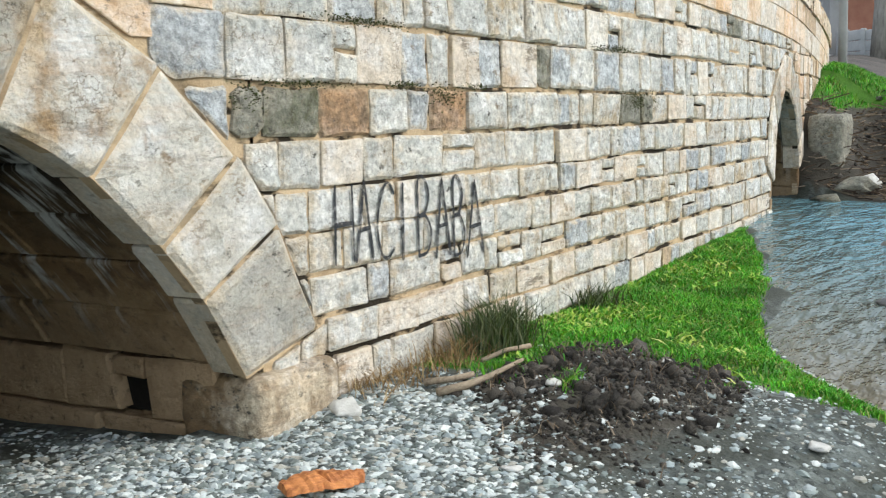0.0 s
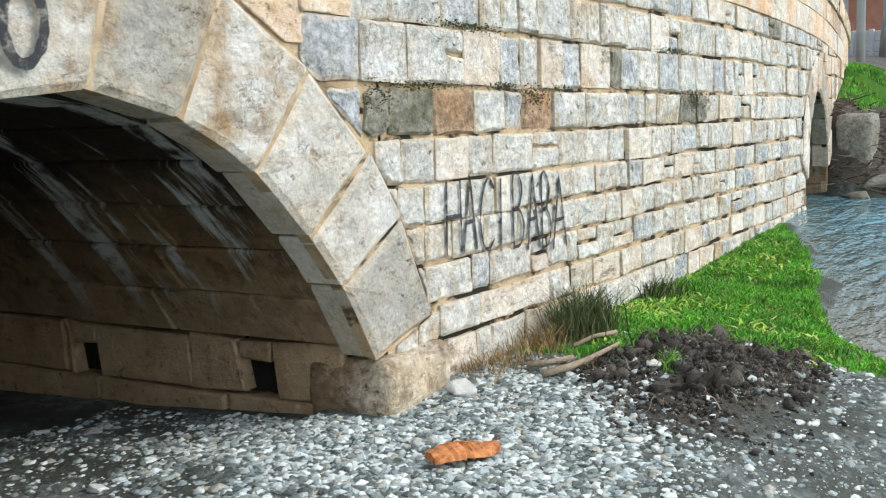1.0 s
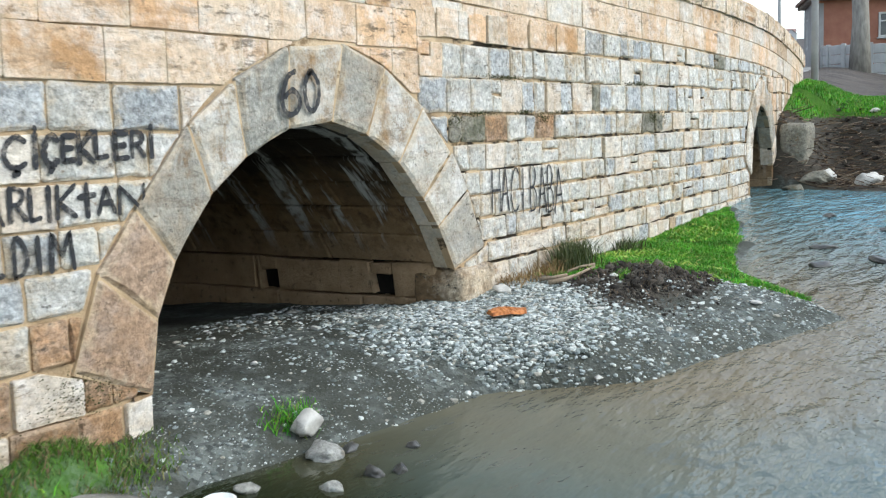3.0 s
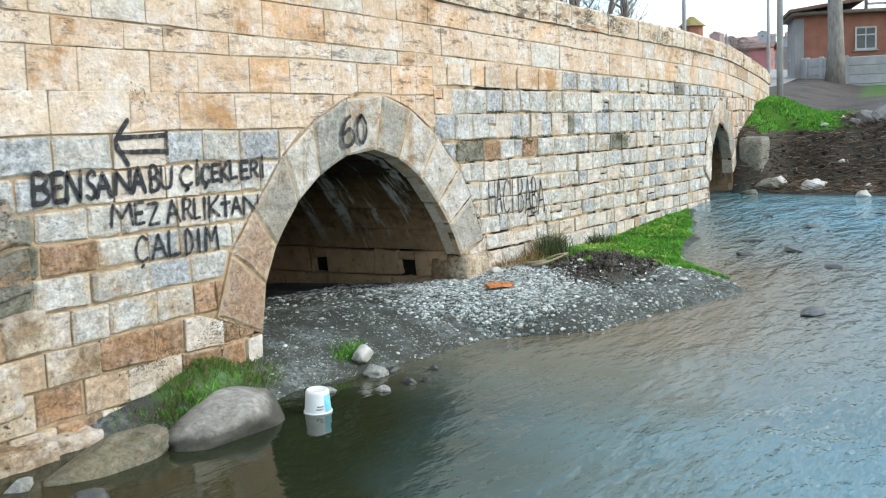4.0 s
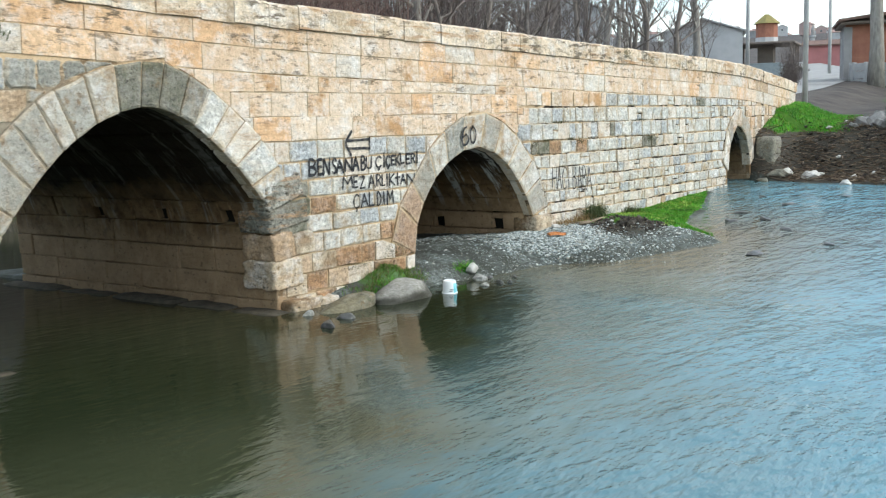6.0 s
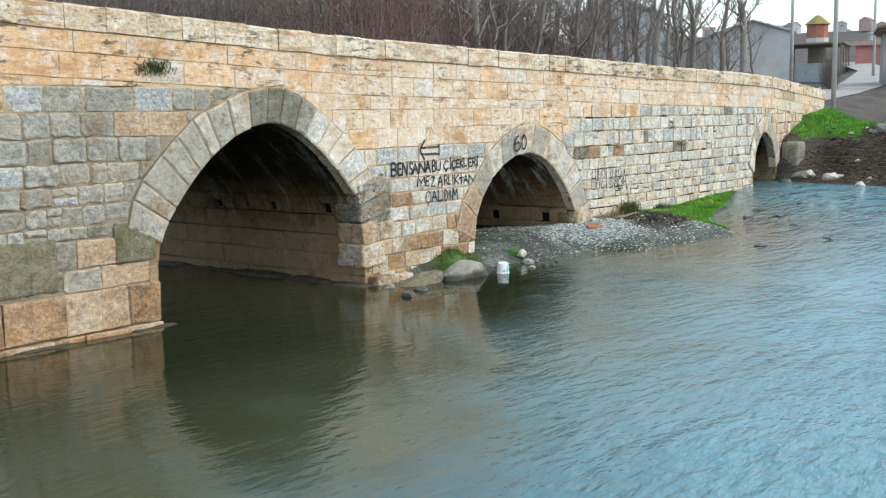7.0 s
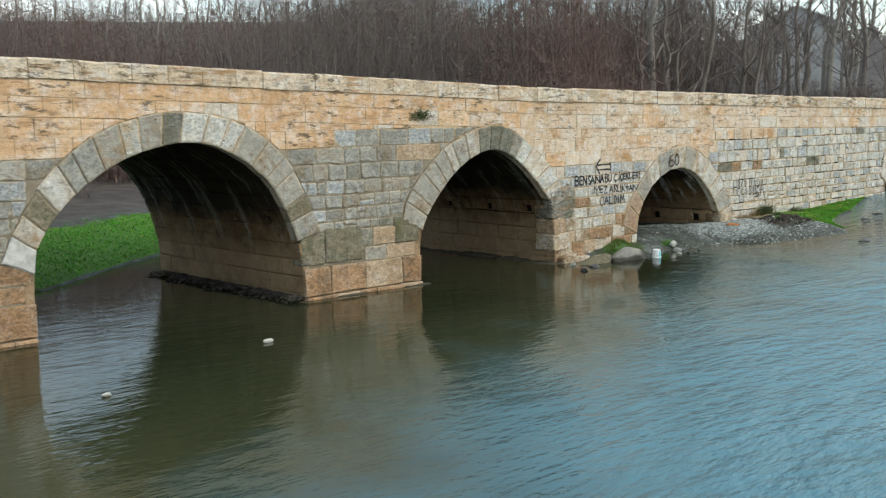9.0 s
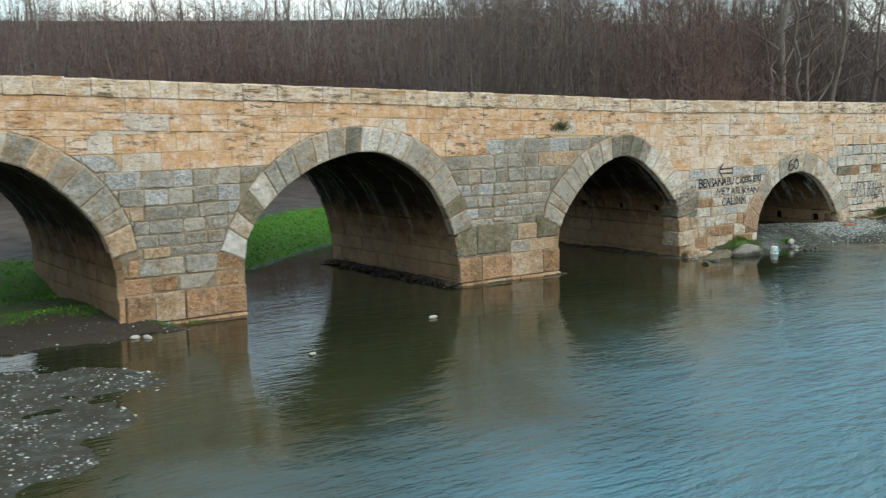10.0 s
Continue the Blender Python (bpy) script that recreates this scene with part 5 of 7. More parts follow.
# moss and weeds on the masonry
mr = random.Random(11)
moss_at, moss_s = [], []
for x0, x1, z, thick, count in ((1.75, 2.35, 1.925, 0.012, 26), (2.72, 3.06, 1.93, 0.012, 22), (3.1, 3.46, 1.88, 0.03, 26), (3.5, 3.8, 1.93, 0.01, 14), (5.75, 6.55, 1.86, 0.035, 120), (1.55, 1.8, 1.86, 0.03, 24),
                                (5.3, 6.1, 2.23, 0.012, 40), (-9.1, -8.5, 1.15, 0.06, 110), (-10.5, -9.9, 1.05, 0.07, 90), (4.9, 5.3, 3.50, 0.05, 60), (2.2, 2.9, 2.23, 0.012, 40), (-5.6, -3.0, 3.30, 0.008, 40), (-3.05, -2.85, 2.38, 0.05, 9),
                                (5.6, 6.6, 3.44, 0.06, 60), (7.2, 8.4, 3.36, 0.06, 70), (9.2, 10.4, 3.24, 0.06, 60), (-2.5, -1.9, 0.52, 0.07, 60), (-3.3, -2.7, 0.40, 0.05, 40), (-4.6, -4.1, 0.32, 0.06, 40)):
    for _ in range(count):
        for _k in range(8):
            moss_at.append((mr.gauss((x0 + x1) / 2, (x1 - x0) / 4), -0.016 - mr.uniform(0, 0.008) - (0.022 if z > 3 and x0 > 4 else 0), mr.gauss(z, thick)))
            moss_s.append(mr.uniform(0.002, 0.0055))
moss = scatter_lumps("moss", moss_at, moss_s, MOSS, 0.8, 5)
moss.parent = BRIDGE
moss["kind"], moss["label"] = "stuff", "green-brown moss cushions in the joints"
pl, ln = [], []
for _ in range(260):
    pl.append((mr.gauss(-8.35, 0.13), -0.03, mr.gauss(3.22, 0.05)))
    ln.append(mr.uniform(0.03, 0.10))
weed = scatter_blades("wall_weed", pl, ln, 0.006, RUSH, 1.4, 6)
tagged(weed, "small dark weed rooted in a joint of the wall", "weed")

# plinth at the waterline of the pier
for k, (a, b) in enumerate(((-0.24, 0.62), (0.64, 1.6), (1.62, 2.9), (2.92, 4.1), (4.12, 5.5))):
    part_of("plinth_stone", *block(-4.90 + 0.03 * (k % 2), -4.48, a, b, -0.5, 0.015 + 0.015 * (k % 3), k), WETPLINTH, BRIDGE, smooth=True)
for k, (a, b) in enumerate(((-4.52, -4.02), (-4.0, -3.60))):
    part_of("plinth_stone", *block(a, b, -0.26 + 0.06 * k, 0.1, -0.5, 0.12 - 0.03 * k, 10 + k, 0.015, 14, 0.025), FOOTSTONE, BRIDGE, smooth=True)
for k, (a, b) in enumerate(((-11.45, -10.6), (-10.58, -9.7), (-9.68, -9.0), (-8.98, -8.25))):
    part_of("plinth_stone", *block(a, b, -0.20, 0.0, -0.5, 0.0 + 0.012 * (k % 2), 20 + k, 0.02), WETPLINTH, BRIDGE, smooth=True)
part_of("plinth_stone", *block(1.61, 2.17, -0.08, 0.4, 0.0, 0.67, 30, 0.022, 12, 0.012), FOOTSTONE, BRIDGE, smooth=True)
for k, (a, b, z, h_, tip) in enumerate(((-4.68, -4.02, 1.25, 0.30, -15), (-4.66, -3.94, 0.97, 0.29, -9), (-4.62, -4.24, 0.62, 0.33, -5), (-4.22, -3.86, 0.66, 0.28, -3), (-4.63, -4.10, 0.26, 0.36, -3))):
    m_ = pose(a, 0, z, 0, tip, 0)
    part_of("springer_stone", *xf(block(0, b - a, -0.055 + 0.015 * (k % 2), 0.5, 0.0, h_, 40 + k, 0.011, 18, 0.018), m_), CRUSTED if k < 2 else FOOTSTONE if k != 2 else TAN, BRIDGE, "large rough weathered block under the arch", smooth=True)
for k, (a, b, z0, z1) in enumerate(((-11.20, -10.70, 0.60, 1.12), (-10.68, -9.85, 0.62, 1.24), (-9.05, -8.45, 0.84, 1.32))):
    part_of("springer_stone", *block(a, b, -0.04, 0.3, z0, z1, 50 + k, 0.02, 12, 0.014), MOSSY, BRIDGE, "large mossy weathered block in the pier", smooth=True)

curve_away()

# ---- gravel bar ----
def pebble_core(x, y):
    """The washed fan of pebbles before the small arch, thinning fast at its rim."""
    g = math.hypot((x - 1.45 - 0.12 * noise.noise((y * 3, 1, 0))) / 1.15, (y + 0.36) / 1.12) + 0.16 * noise.noise((x * 2.6, y * 2.6, 4))
    pit = math.hypot((x - 0.62) / 0.19, (y - 0.16) / 0.17)
    return smooth01((1.18 - g) / 0.5) * smooth01((pit - 0.75) / 0.35)


def clear_of_wall(x, y):
    return y < -0.03 or -1.55 < x < 1.52


def on_bar(x, y, z):
    d = bar_depth(x, y)
    t, e, _ = cover_at(x, y, z)
    if d < -0.05 or z < water_z(x) - 0.03 or not clear_of_wall(x, y):
        return 0.0
    return max(0.0, ((0.02 + 0.08 * smooth01((x + 0.2) / 0.9)) * smooth01((y + 2.9) / 1.2) + 0.9 * pebble_core(x, y)) * (1 - t) * (1 - 0.62 * e))


r = random.Random(21)
at_ = spots(27000, -2.3, 5.0, -2.9, 1.6, on_bar, 22, 0.004)
peb = scatter_lumps("pebbles", at_, [r.choice((0.006, 0.008, 0.010, 0.013, 0.016, 0.020, 0.026)) * r.uniform(0.7, 1.25) for _ in at_], PEBBLE, 0.55, 23, False)
tagged(peb, "rounded white, grey and bluish river pebbles", "pebbles", kind="stuff")
at_ = spots(19000, -2.3, 5.2, -3.0, 1.6, lambda x, y, z: (1 - cover_at(x, y, z)[0]) * (0.12 + max(0, 0.45 + 1.3 * noise.noise((x * 2.2, y * 2.2, 8)))) if z > water_z(x) - 0.02 and clear_of_wall(x, y) else 0, 122, 0.002)
peb = scatter_lumps("fine_gravel", at_, [r.choice((0.003, 0.004, 0.006, 0.008)) * r.uniform(0.7, 1.3) for _ in at_], PEBBLE, 0.5, 123, False)
tagged(peb, "fine grey gravel strewn over dark wet silt", "gravel", kind="stuff")
at_ = spots(6000, -24, -15.9, -8.5, 0.2, lambda x, y, z: (0.35 + 0.9 * max(0, noise.noise((x * 1.1, y * 1.6, 5)) + 0.2) if y < -1.4 else 0.16) if z > -0.02 else 0, 24, 0.004)
peb = scatter_lumps("pebbles", at_, [r.choice((0.006, 0.008, 0.010, 0.014, 0.019, 0.028)) * r.uniform(0.6, 1.2) for _ in at_], PEBBLE, 0.55, 25)
tagged(peb, "grey and whitish pebbles on the western shoal", "pebbles", kind="stuff")
def heap_share(x, y, z):
    return cover_at(x, y, z)[1] ** 2


at_ = spots(6400, 1.8, 4.4, -2.1, -0.4, heap_share, 26, 0.0)
sizes_ = [r.uniform(0.15, 1.0) ** 2 * 0.016 + 0.003 for _ in at_]
big_ = spots(620, 2.2, 3.9, -1.7, -0.5, lambda x, y, z: max(0.0, cover_at(x, y, z)[1] - 0.4) * max(0, noise.noise((x * 5, y * 5, 3)) + 0.12), 28, -0.005)
at_, sizes_ = at_ + big_, sizes_ + [r.uniform(0.2, 1.0) ** 4 * 0.044 + 0.009 for _ in big_]
tagged(scatter_lumps("earth_clods", at_, sizes_, CLOD, 0.85, 27, True, 1.1), "heap of dark crumbly earth clods", "earth", kind="stuff")
at_ = spots(420, 2.0, 4.3, -2.0, -0.4, heap_share, 29, -0.01)
at_ = [(x, y, z + 0.012) for x, y, z in at_]
tagged(scatter_blades("root_fibres", at_, [r.uniform(0.02, 0.07) for _ in at_], 0.0028, DEBRIS, 1.6, 30), "dry root fibres in the dug earth", "roots", kind="stuff")
at_ = spots(1100, -11.75, -11.15, -0.1, 5.2, lambda x, y, z: smooth01((x + 11.7 + 0.25 * noise.noise((y * 1.4, 0, 2))) / 0.5), 45)
at_ = [(x, y, 0.005 + 0.06 * smooth01((x + 11.75) / 0.5)) for x, y, z in at_]
tagged(scatter_lumps("wet_rubble", at_, [r.uniform(0.012, 0.045) for _ in at_], CLOD, 0.6, 46, True, 1.2), "black wet rubble along the foot of the vault", "rubble", kind="stuff")

# single stones on the bar and in the water
for i, (x, y, s, mat) in enumerate(((2.05, -0.20, 0.20, WHITEROCK), (2.62, -0.96, 0.10, WHITEROCK), (3.46, -1.21, 0.08, WHITEROCK), (1.79, -1.18, 0.08, WHITEROCK), (0.78, -1.12, 0.07, WHITEROCK), (0.77, -1.61, 0.08, WHITEROCK), (0.47, -2.11, 0.12, WHITEROCK),
                                    (0.36, 0.47, 0.09, WHITEROCK), (0.82, -2.20, 0.07, BOULDER), (0.17, -1.80, 0.08, WHITEROCK), (-0.28, -1.10, 0.07, WHITEROCK), (2.75, -2.12, 0.11, WHITEROCK), (-0.52, 0.30, 0.07, WHITEROCK), (3.62, -0.42, 0.06, WHITEROCK), (3.50, -0.55, 0.05, BOULDER), (1.0, 1.2, 0.12, BOULDER))):
    rock("stone_on_gravel", (x, y, ground_z(x, y) + s * 0.12), (s * 0.6, s * 0.42, s * 0.20), mat, 40 + i, "pale worn stone lying on the gravel", 37 * i, 3, 0.5, 0, "loose stones on the bar")


def cobble(size, seed, power=4.5, lump=0.20):
    """A water-worn boulder: a rounded block with soft shoulders and shallow dents."""
    bm = bmesh.new()
    bmesh.ops.create_icosphere(bm, subdivisions=4, radius=1.0)
    off = Vector((seed * 1.7, seed * 0.6, 0))
    g = random.Random(seed)
    cuts_ = [(Vector((g.uniform(-1, 1), g.uniform(-1, 1), g.uniform(-0.3, 1))).normalized(), g.uniform(0.78, 1.0)) for _ in range(9)]
    for vv in bm.verts:
        p = vv.co.normalized()
        k = (abs(p.x) ** power + abs(p.y) ** power + abs(p.z) ** power) ** (-1 / power)
        p = p * k * (1 + lump * noise.noise(p * 1.3 + off) + 0.45 * lump * noise.noise(p * 3.7 + off) + 0.22 * lump * noise.noise(p * 9.0 + off) + 0.10 * lump * noise.noise(p * 21.0 + off))
        for nrm, far_ in cuts_:
            over = p.dot(nrm) - far_
            if over > 0:
                p -= nrm * over * 0.8
        vv.co = Vector((p.x * size[0], p.y * size[1], p.z * size[2] * (1 + 0.22 * p.x)))
    v, f = [tuple(q.co) for q in bm.verts], [tuple(q.index for q in fa.verts) for fa in bm.faces]
    bm.free()
    return v, f


for at3, turn, dims, seed, lab in (((-3.06, -0.80, 0.03), -2, (0.56, 0.25, 0.17), 70, "large flat pale boulder at the water's edge"), ((-3.98, -0.63, -0.01), 10, (0.42, 0.22, 0.135), 71, "dark brown mossy boulder half sunk in the river")):
    ob = part_of("boulder", *cobble(dims, seed, 6.5, 0.16), WETROCK if seed == 70 else MOSSY, smooth=True)
    ob.matrix_world = pose(*at3, 5, -5, turn)
    tagged(ob, lab, "rock", "boulders by the pier")
for i, (x, y, s) in enumerate(((-4.55, -0.52, 0.12), (-5.0, -1.22, 0.15), (-4.5, -1.08, 0.12))):
    rock("boulder", (x, y, 0.0), (s, s * 0.8, s * 0.6), DARKROCK if i else BOULDER, 60 + i, "small wet rock breaking the water", 50 * i, 3, 0.6, 0, "boulders by the pier")
ob = part_of("white_stone", *rock_shape((0.12, 0.10, 0.11), 72, 3, 0.6), WHITEROCK, smooth=True)
ob.matrix_world = pose(-1.06, -0.56, max(0.0, ground_z(-1.06, -0.56)) + 0.07, 10, 8, 30)
tagged(ob, "white angular stone at the water's edge", "rock")
for i, (x, y, s) in enumerate(((-1.20, -0.80, 0.20), (-1.05, -0.85, 0.10), (-1.62, -1.15, 0.10), (-1.35, -1.22, 0.11), (-1.85, -0.78, 0.10), (-1.25, -1.32, 0.08), (-2.15, -0.85, 0.09), (-0.85, -1.15, 0.07))):
    rock("river_stone", (x, y, 0.015), (s * 0.75, s * 0.6, s * 0.4), BOULDER if i % 2 == 0 else DARKROCK, 70 + i, "wet stone in shallow water by the bar", 40 * i, 3, 0.6, 0, "stones in the shallows")
for i, (x, y, s) in enumerate(((2.25, -3.6, 0.20), (5.6, -2.6, 0.16), (4.6, -3.3, 0.15), (6.2, -1.9, 0.13), (5.2, -2.1, 0.12), (7.6, -2.4, 0.16), (8.6, -1.5, 0.14), (3.4, -4.4, 0.13), (9.0, -3.1, 0.13))):
    rock("riffle_rock", (x, y, water_z(x) + 0.0), (s * 1.3, s * 0.7, s * 0.32), DARKROCK, 80 + i, "dark wet rock in the riffle", 33 * i, 3, 0.6, 0, "rocks in the riffle")

# plank of orange wood, stick, bucket
def orange_plank():
    n = 22
    v, f = [], []
    for i in range(n + 1):
        u = i / n
        w = 0.070 * (1 - 0.55 * abs(2 * u - 0.9) ** 3) + 0.022 * noise.noise((u * 13, 3, 0)) + 0.012 * noise.noise((u * 37, 5, 0))
        z = 0.012 * math.sin(u * 5) + 0.02 * u
        x = (u - 0.5) * 0.34
        v += [(x, -w, z - 0.012), (x, w, z - 0.008), (x, w * 0.7, z + 0.018 + 0.012 * noise.noise((u * 17, 0, 0))), (x, 0.02 * noise.noise((u * 11, 7, 0)), z + 0.024 + 0.014 * noise.noise((u * 21, 9, 0))), (x, -w * 0.8, z + 0.010 + 0.012 * noise.noise((u * 19, 4, 0)))]
    for i in range(n):
        f += [(i * 5 + k, i * 5 + (k + 1) % 5, i * 5 + 5 + (k + 1) % 5, i * 5 + 5 + k) for k in range(5)]
    return v, f + [(4, 3, 2, 1, 0), tuple(n * 5 + k for k in range(5))]


ORANGE = plain_mat("orange_wood", (0.62, 0.25, 0.08), (0.30, 0.10, 0.035), 16.0, 0.7, 0.5, 0.01, 0.3, 0.0, (1, 5, 1))
ob = part_of("wood_scrap", *orange_plank(), ORANGE)
ob.matrix_world = pose(1.27, -0.66, ground_z(1.27, -0.66) + 0.035, 6, 4, -24)
tagged(ob, "split scrap of orange-brown wood on the pebbles", "wood scrap")
STICKMAT = plain_mat("weathered_stick", (0.36, 0.29, 0.21), (0.22, 0.17, 0.12), 12.0, 0.85, 0.4, 0.01, 0.2, 0.0, (1, 6, 6))
for k, pts in enumerate((((2.42, -0.46), (2.55, -0.55), (2.68, -0.60), (2.84, -0.70)), ((2.55, -0.30), (2.62, -0.42), (2.70, -0.50)), ((3.1, -0.32), (3.3, -0.36), (3.42, -0.45)))):
    p3 = [(x, y, ground_z(x, y) + 0.03 + 0.012 * i) for i, (x, y) in enumerate(pts)]
    ob = part_of("stick", *tube(p3, [0.022 - 0.004 * k, 0.02 - 0.004 * k, 0.015, 0.009][: len(p3)], 7), STICKMAT, smooth=True)
    tagged(ob, "bleached driftwood stick on the grass edge", "stick", "sticks")

BUCKETMAT = plain_mat("white_plastic", (0.78, 0.80, 0.80), (0.70, 0.73, 0.74), 6.0, 0.4, 0.05, 0.005, 0.5)
SPRAYGREY = plain_mat("grey_print", (0.10, 0.14, 0.15), (0.16, 0.20, 0.21), 14.0, 0.45, 0.05, 0.005, 0.5)
TEAL = plain_mat("teal_print", (0.10, 0.52, 0.62), (0.30, 0.66, 0.72), 14.0, 0.45, 0.05, 0.005, 0.5)


def lathe(profile, sides=28):
    v = [(r_ * math.cos(2 * math.pi * k / sides), r_ * math.sin(2 * math.pi * k / sides), z) for r_, z in profile for k in range(sides)]
    f = [(i * sides + k, i * sides + (k + 1) % sides, (i + 1) * sides + (k + 1) % sides, (i + 1) * sides + k) for i in range(len(profile) - 1) for k in range(sides)]
    return v, f


def arc(profile, a0, a1, steps=14):
    """Part of a turned shape, between two bearings in degrees."""
    v = [(r_ * math.cos(radians(a0 + (a1 - a0) * k / steps)), r_ * math.sin(radians(a0 + (a1 - a0) * k / steps)), z) for r_, z in profile for k in range(steps + 1)]
    m = steps + 1
    return v, [(i * m + k, i * m + k + 1, (i + 1) * m + k + 1, (i + 1) * m + k) for i in range(len(profile) - 1) for k in range(steps)]


bucket = new("plastic_bucket")
tagged(bucket, "upturned white plastic tub with teal print in the shallows", "bucket")
bucket.matrix_world = pose(-2.36, -1.07, -0.015, 3, -4, 0)
part_of("body", *lathe([(0.104, -0.06), (0.104, 0.0), (0.101, 0.018), (0.099, 0.03), (0.087, 0.172), (0.082, 0.186), (0.070, 0.192), (0.066, 0.187), (0.001, 0.186)], 32), BUCKETMAT, bucket, smooth=True)
part_of("rim", *lathe([(0.100, 0.030), (0.107, 0.028), (0.108, 0.006), (0.104, 0.004)], 32), BUCKETMAT, bucket, smooth=True)
part_of("print", *arc([(0.0992, 0.034), (0.0942, 0.095), (0.0890, 0.160)], -112, 10), TEAL, bucket, "pale teal printed side", True)
for z_, a_ in ((0.055, -150), (0.075, -146)):
    part_of("print", *arc([(0.0995 - 0.083 * (z_ - 0.03), z_), (0.0995 - 0.083 * (z_ - 0.022), z_ + 0.009)], a_, a_ + 32, 5), SPRAYGREY, bucket, "small grey printed bar", True)

# scraps afloat
for i, (x, y) in enumerate(((-13.63, -2.64), (-16.7, -3.9), (-18.2, -1.0), (-18.35, -0.85))):
    z = max(0.0, ground_z(x, y))
    rock("white_scrap", (x, y, z + 0.02), (0.10, 0.06, 0.04), WHITEROCK, 120 + i, "small white scrap of rubbish by the river", 60 * i, 2, 0.3, 0, "white scraps")

# ---- grass ----
DULL = mixed_mat("thin_mixed_grass", [(0.07, 0.16, 0.02), (0.12, 0.20, 0.03), (0.20, 0.20, 0.08), (0.16, 0.12, 0.06), (0.06, 0.11, 0.02), (0.10, 0.24, 0.02)], 0.7)
r = random.Random(31)
at_ = spots(52000, 2.6, 9.6, -2.9, -0.02, lambda x, y, z: cover_at(x, y, z)[0] ** 1.5 * (0.15 + 0.85 * smooth01(noise.noise((x * 2.1, y * 2.1, 6)) * 1.6 + 0.75)) if z > water_z(x) - 0.01 else 0, 32, 0.005)
lump = [0.6 + 0.9 * max(0, noise.noise((p[0] * 2.2, p[1] * 2.2, 1)) + 0.4) for p in at_]
grass = scatter_blades("grass", at_, [r.uniform(0.015, 0.05) * l for l in lump], 0.0042, BLADE, 0.7, 33)
tagged(grass, "lush bright green grass at the wall's foot", "grass", kind="stuff")
at_ = spots(1500, 3.2, 9.6, -1.6, -0.04, lambda x, y, z: cover_at(x, y, z)[0] ** 2 * smooth01(2.2 * noise.noise((x * 1.5, y * 1.9, 16)) + 0.15 + 0.35 * (y > -0.6)) if z > water_z(x) else 0, 132, -0.006)
tagged(scatter_blades("ground_weeds", at_, [r.uniform(0.018, 0.045) for _ in at_], 0.009, LEAF, 2.2, 133), "yellow-green small-leaved weeds among the grass", "weeds", kind="stuff")
at_ = spots(2600, -3.6, -1.7, -0.65, -0.03, lambda x, y, z: cover_at(x, y, z)[0] * (0.55 + noise.noise((x * 5, y * 5, 2))), 34, 0.005)
tagged(scatter_blades("grass", at_, [r.uniform(0.02, 0.075) for _ in at_], 0.0035, DULL, 0.9, 35), "green grass on the heap below the graffiti", "grass", kind="stuff")
at_ = spots(9000, 12.8, 20, -1.8, 1.5, lambda x, y, z: cover_at(x, y, z)[0] if y < bend(x) - 0.05 or x > END else 0, 36, 0.005)
tagged(scatter_blades("grass", at_, [r.uniform(0.04, 0.10) for _ in at_], 0.007, BLADE, 0.7, 37), "green grass beside the bridge's end", "grass", kind="stuff")
at_ = spots(15000, -22, -4, 2.6, 14, lambda x, y, z: cover_at(x, y, z)[0] if z > 0.03 else 0, 38, 0.005)
tagged(scatter_blades("grass", at_, [r.uniform(0.03, 0.07) for _ in at_], 0.010, BLADE, 0.7, 39), "green grass on the bank behind the arches", "grass", kind="stuff")
at_ = spots(1500, -20, -15.9, -0.9, 1.5, lambda x, y, z: cover_at(x, y, z)[0], 41, 0.005)
tagged(scatter_blades("grass", at_, [r.uniform(0.02, 0.06) for _ in at_], 0.006, BLADE, 0.8, 42), "thin grass at the western pier", "grass", kind="stuff")


def tuft(name, x, y, n, spread, lo, hi, mat, seed, label, wide=0.004, lean=0.6):
    q = random.Random(seed)
    pts = []
    for _ in range(n):
        px, py = q.gauss(x, spread), min(-0.03, q.gauss(y, spread * 0.6))
        pts.append((px, py, ground_z(px, py) - 0.01))
    ob = scatter_blades(name, pts, [q.uniform(lo, hi) for _ in pts], wide, mat, lean, seed)
    return tagged(ob, label, "grass tuft", "tufts at the wall")


tuft("grass_tuft", 3.45, -0.22, 900, 0.13, 0.16, 0.36, RUSH, 51, "dense dark green rush tuft by the wall", 0.003, 0.55)
tuft("grass_tuft", 3.12, -0.14, 260, 0.13, 0.06, 0.19, STRAW, 52, "dry straw-coloured grass by the wall", 0.003, 0.8)
tuft("grass_tuft", 2.55, -0.11, 240, 0.18, 0.04, 0.15, STRAW, 53, "dry brown grass at the wall's foot", 0.003, 0.9)
tuft("grass_tuft", 5.1, -0.12, 240, 0.13, 0.06, 0.2, RUSH, 54, "low weeds at the wall's foot", 0.004, 0.8)
tuft("grass_tuft", -1.05, -0.42, 260, 0.11, 0.03, 0.10, BLADE, 55, "small green tuft on the gravel", 0.004, 0.9)
tuft("grass_tuft", 2.68, -1.02, 160, 0.05, 0.03, 0.08, BLADE, 56, "small green tuft on the earth heap", 0.003, 0.9)
tuft("grass_tuft", 3.7, -2.3, 120, 0.05, 0.03, 0.08, BLADE, 57, "small yellow-green tuft on the gravel", 0.003, 0.9)
tuft("grass_tuft", -2.9, -0.45, 260, 0.14, 0.04, 0.12, BLADE, 58, "bright leafy tuft below the wall", 0.005, 1.0)

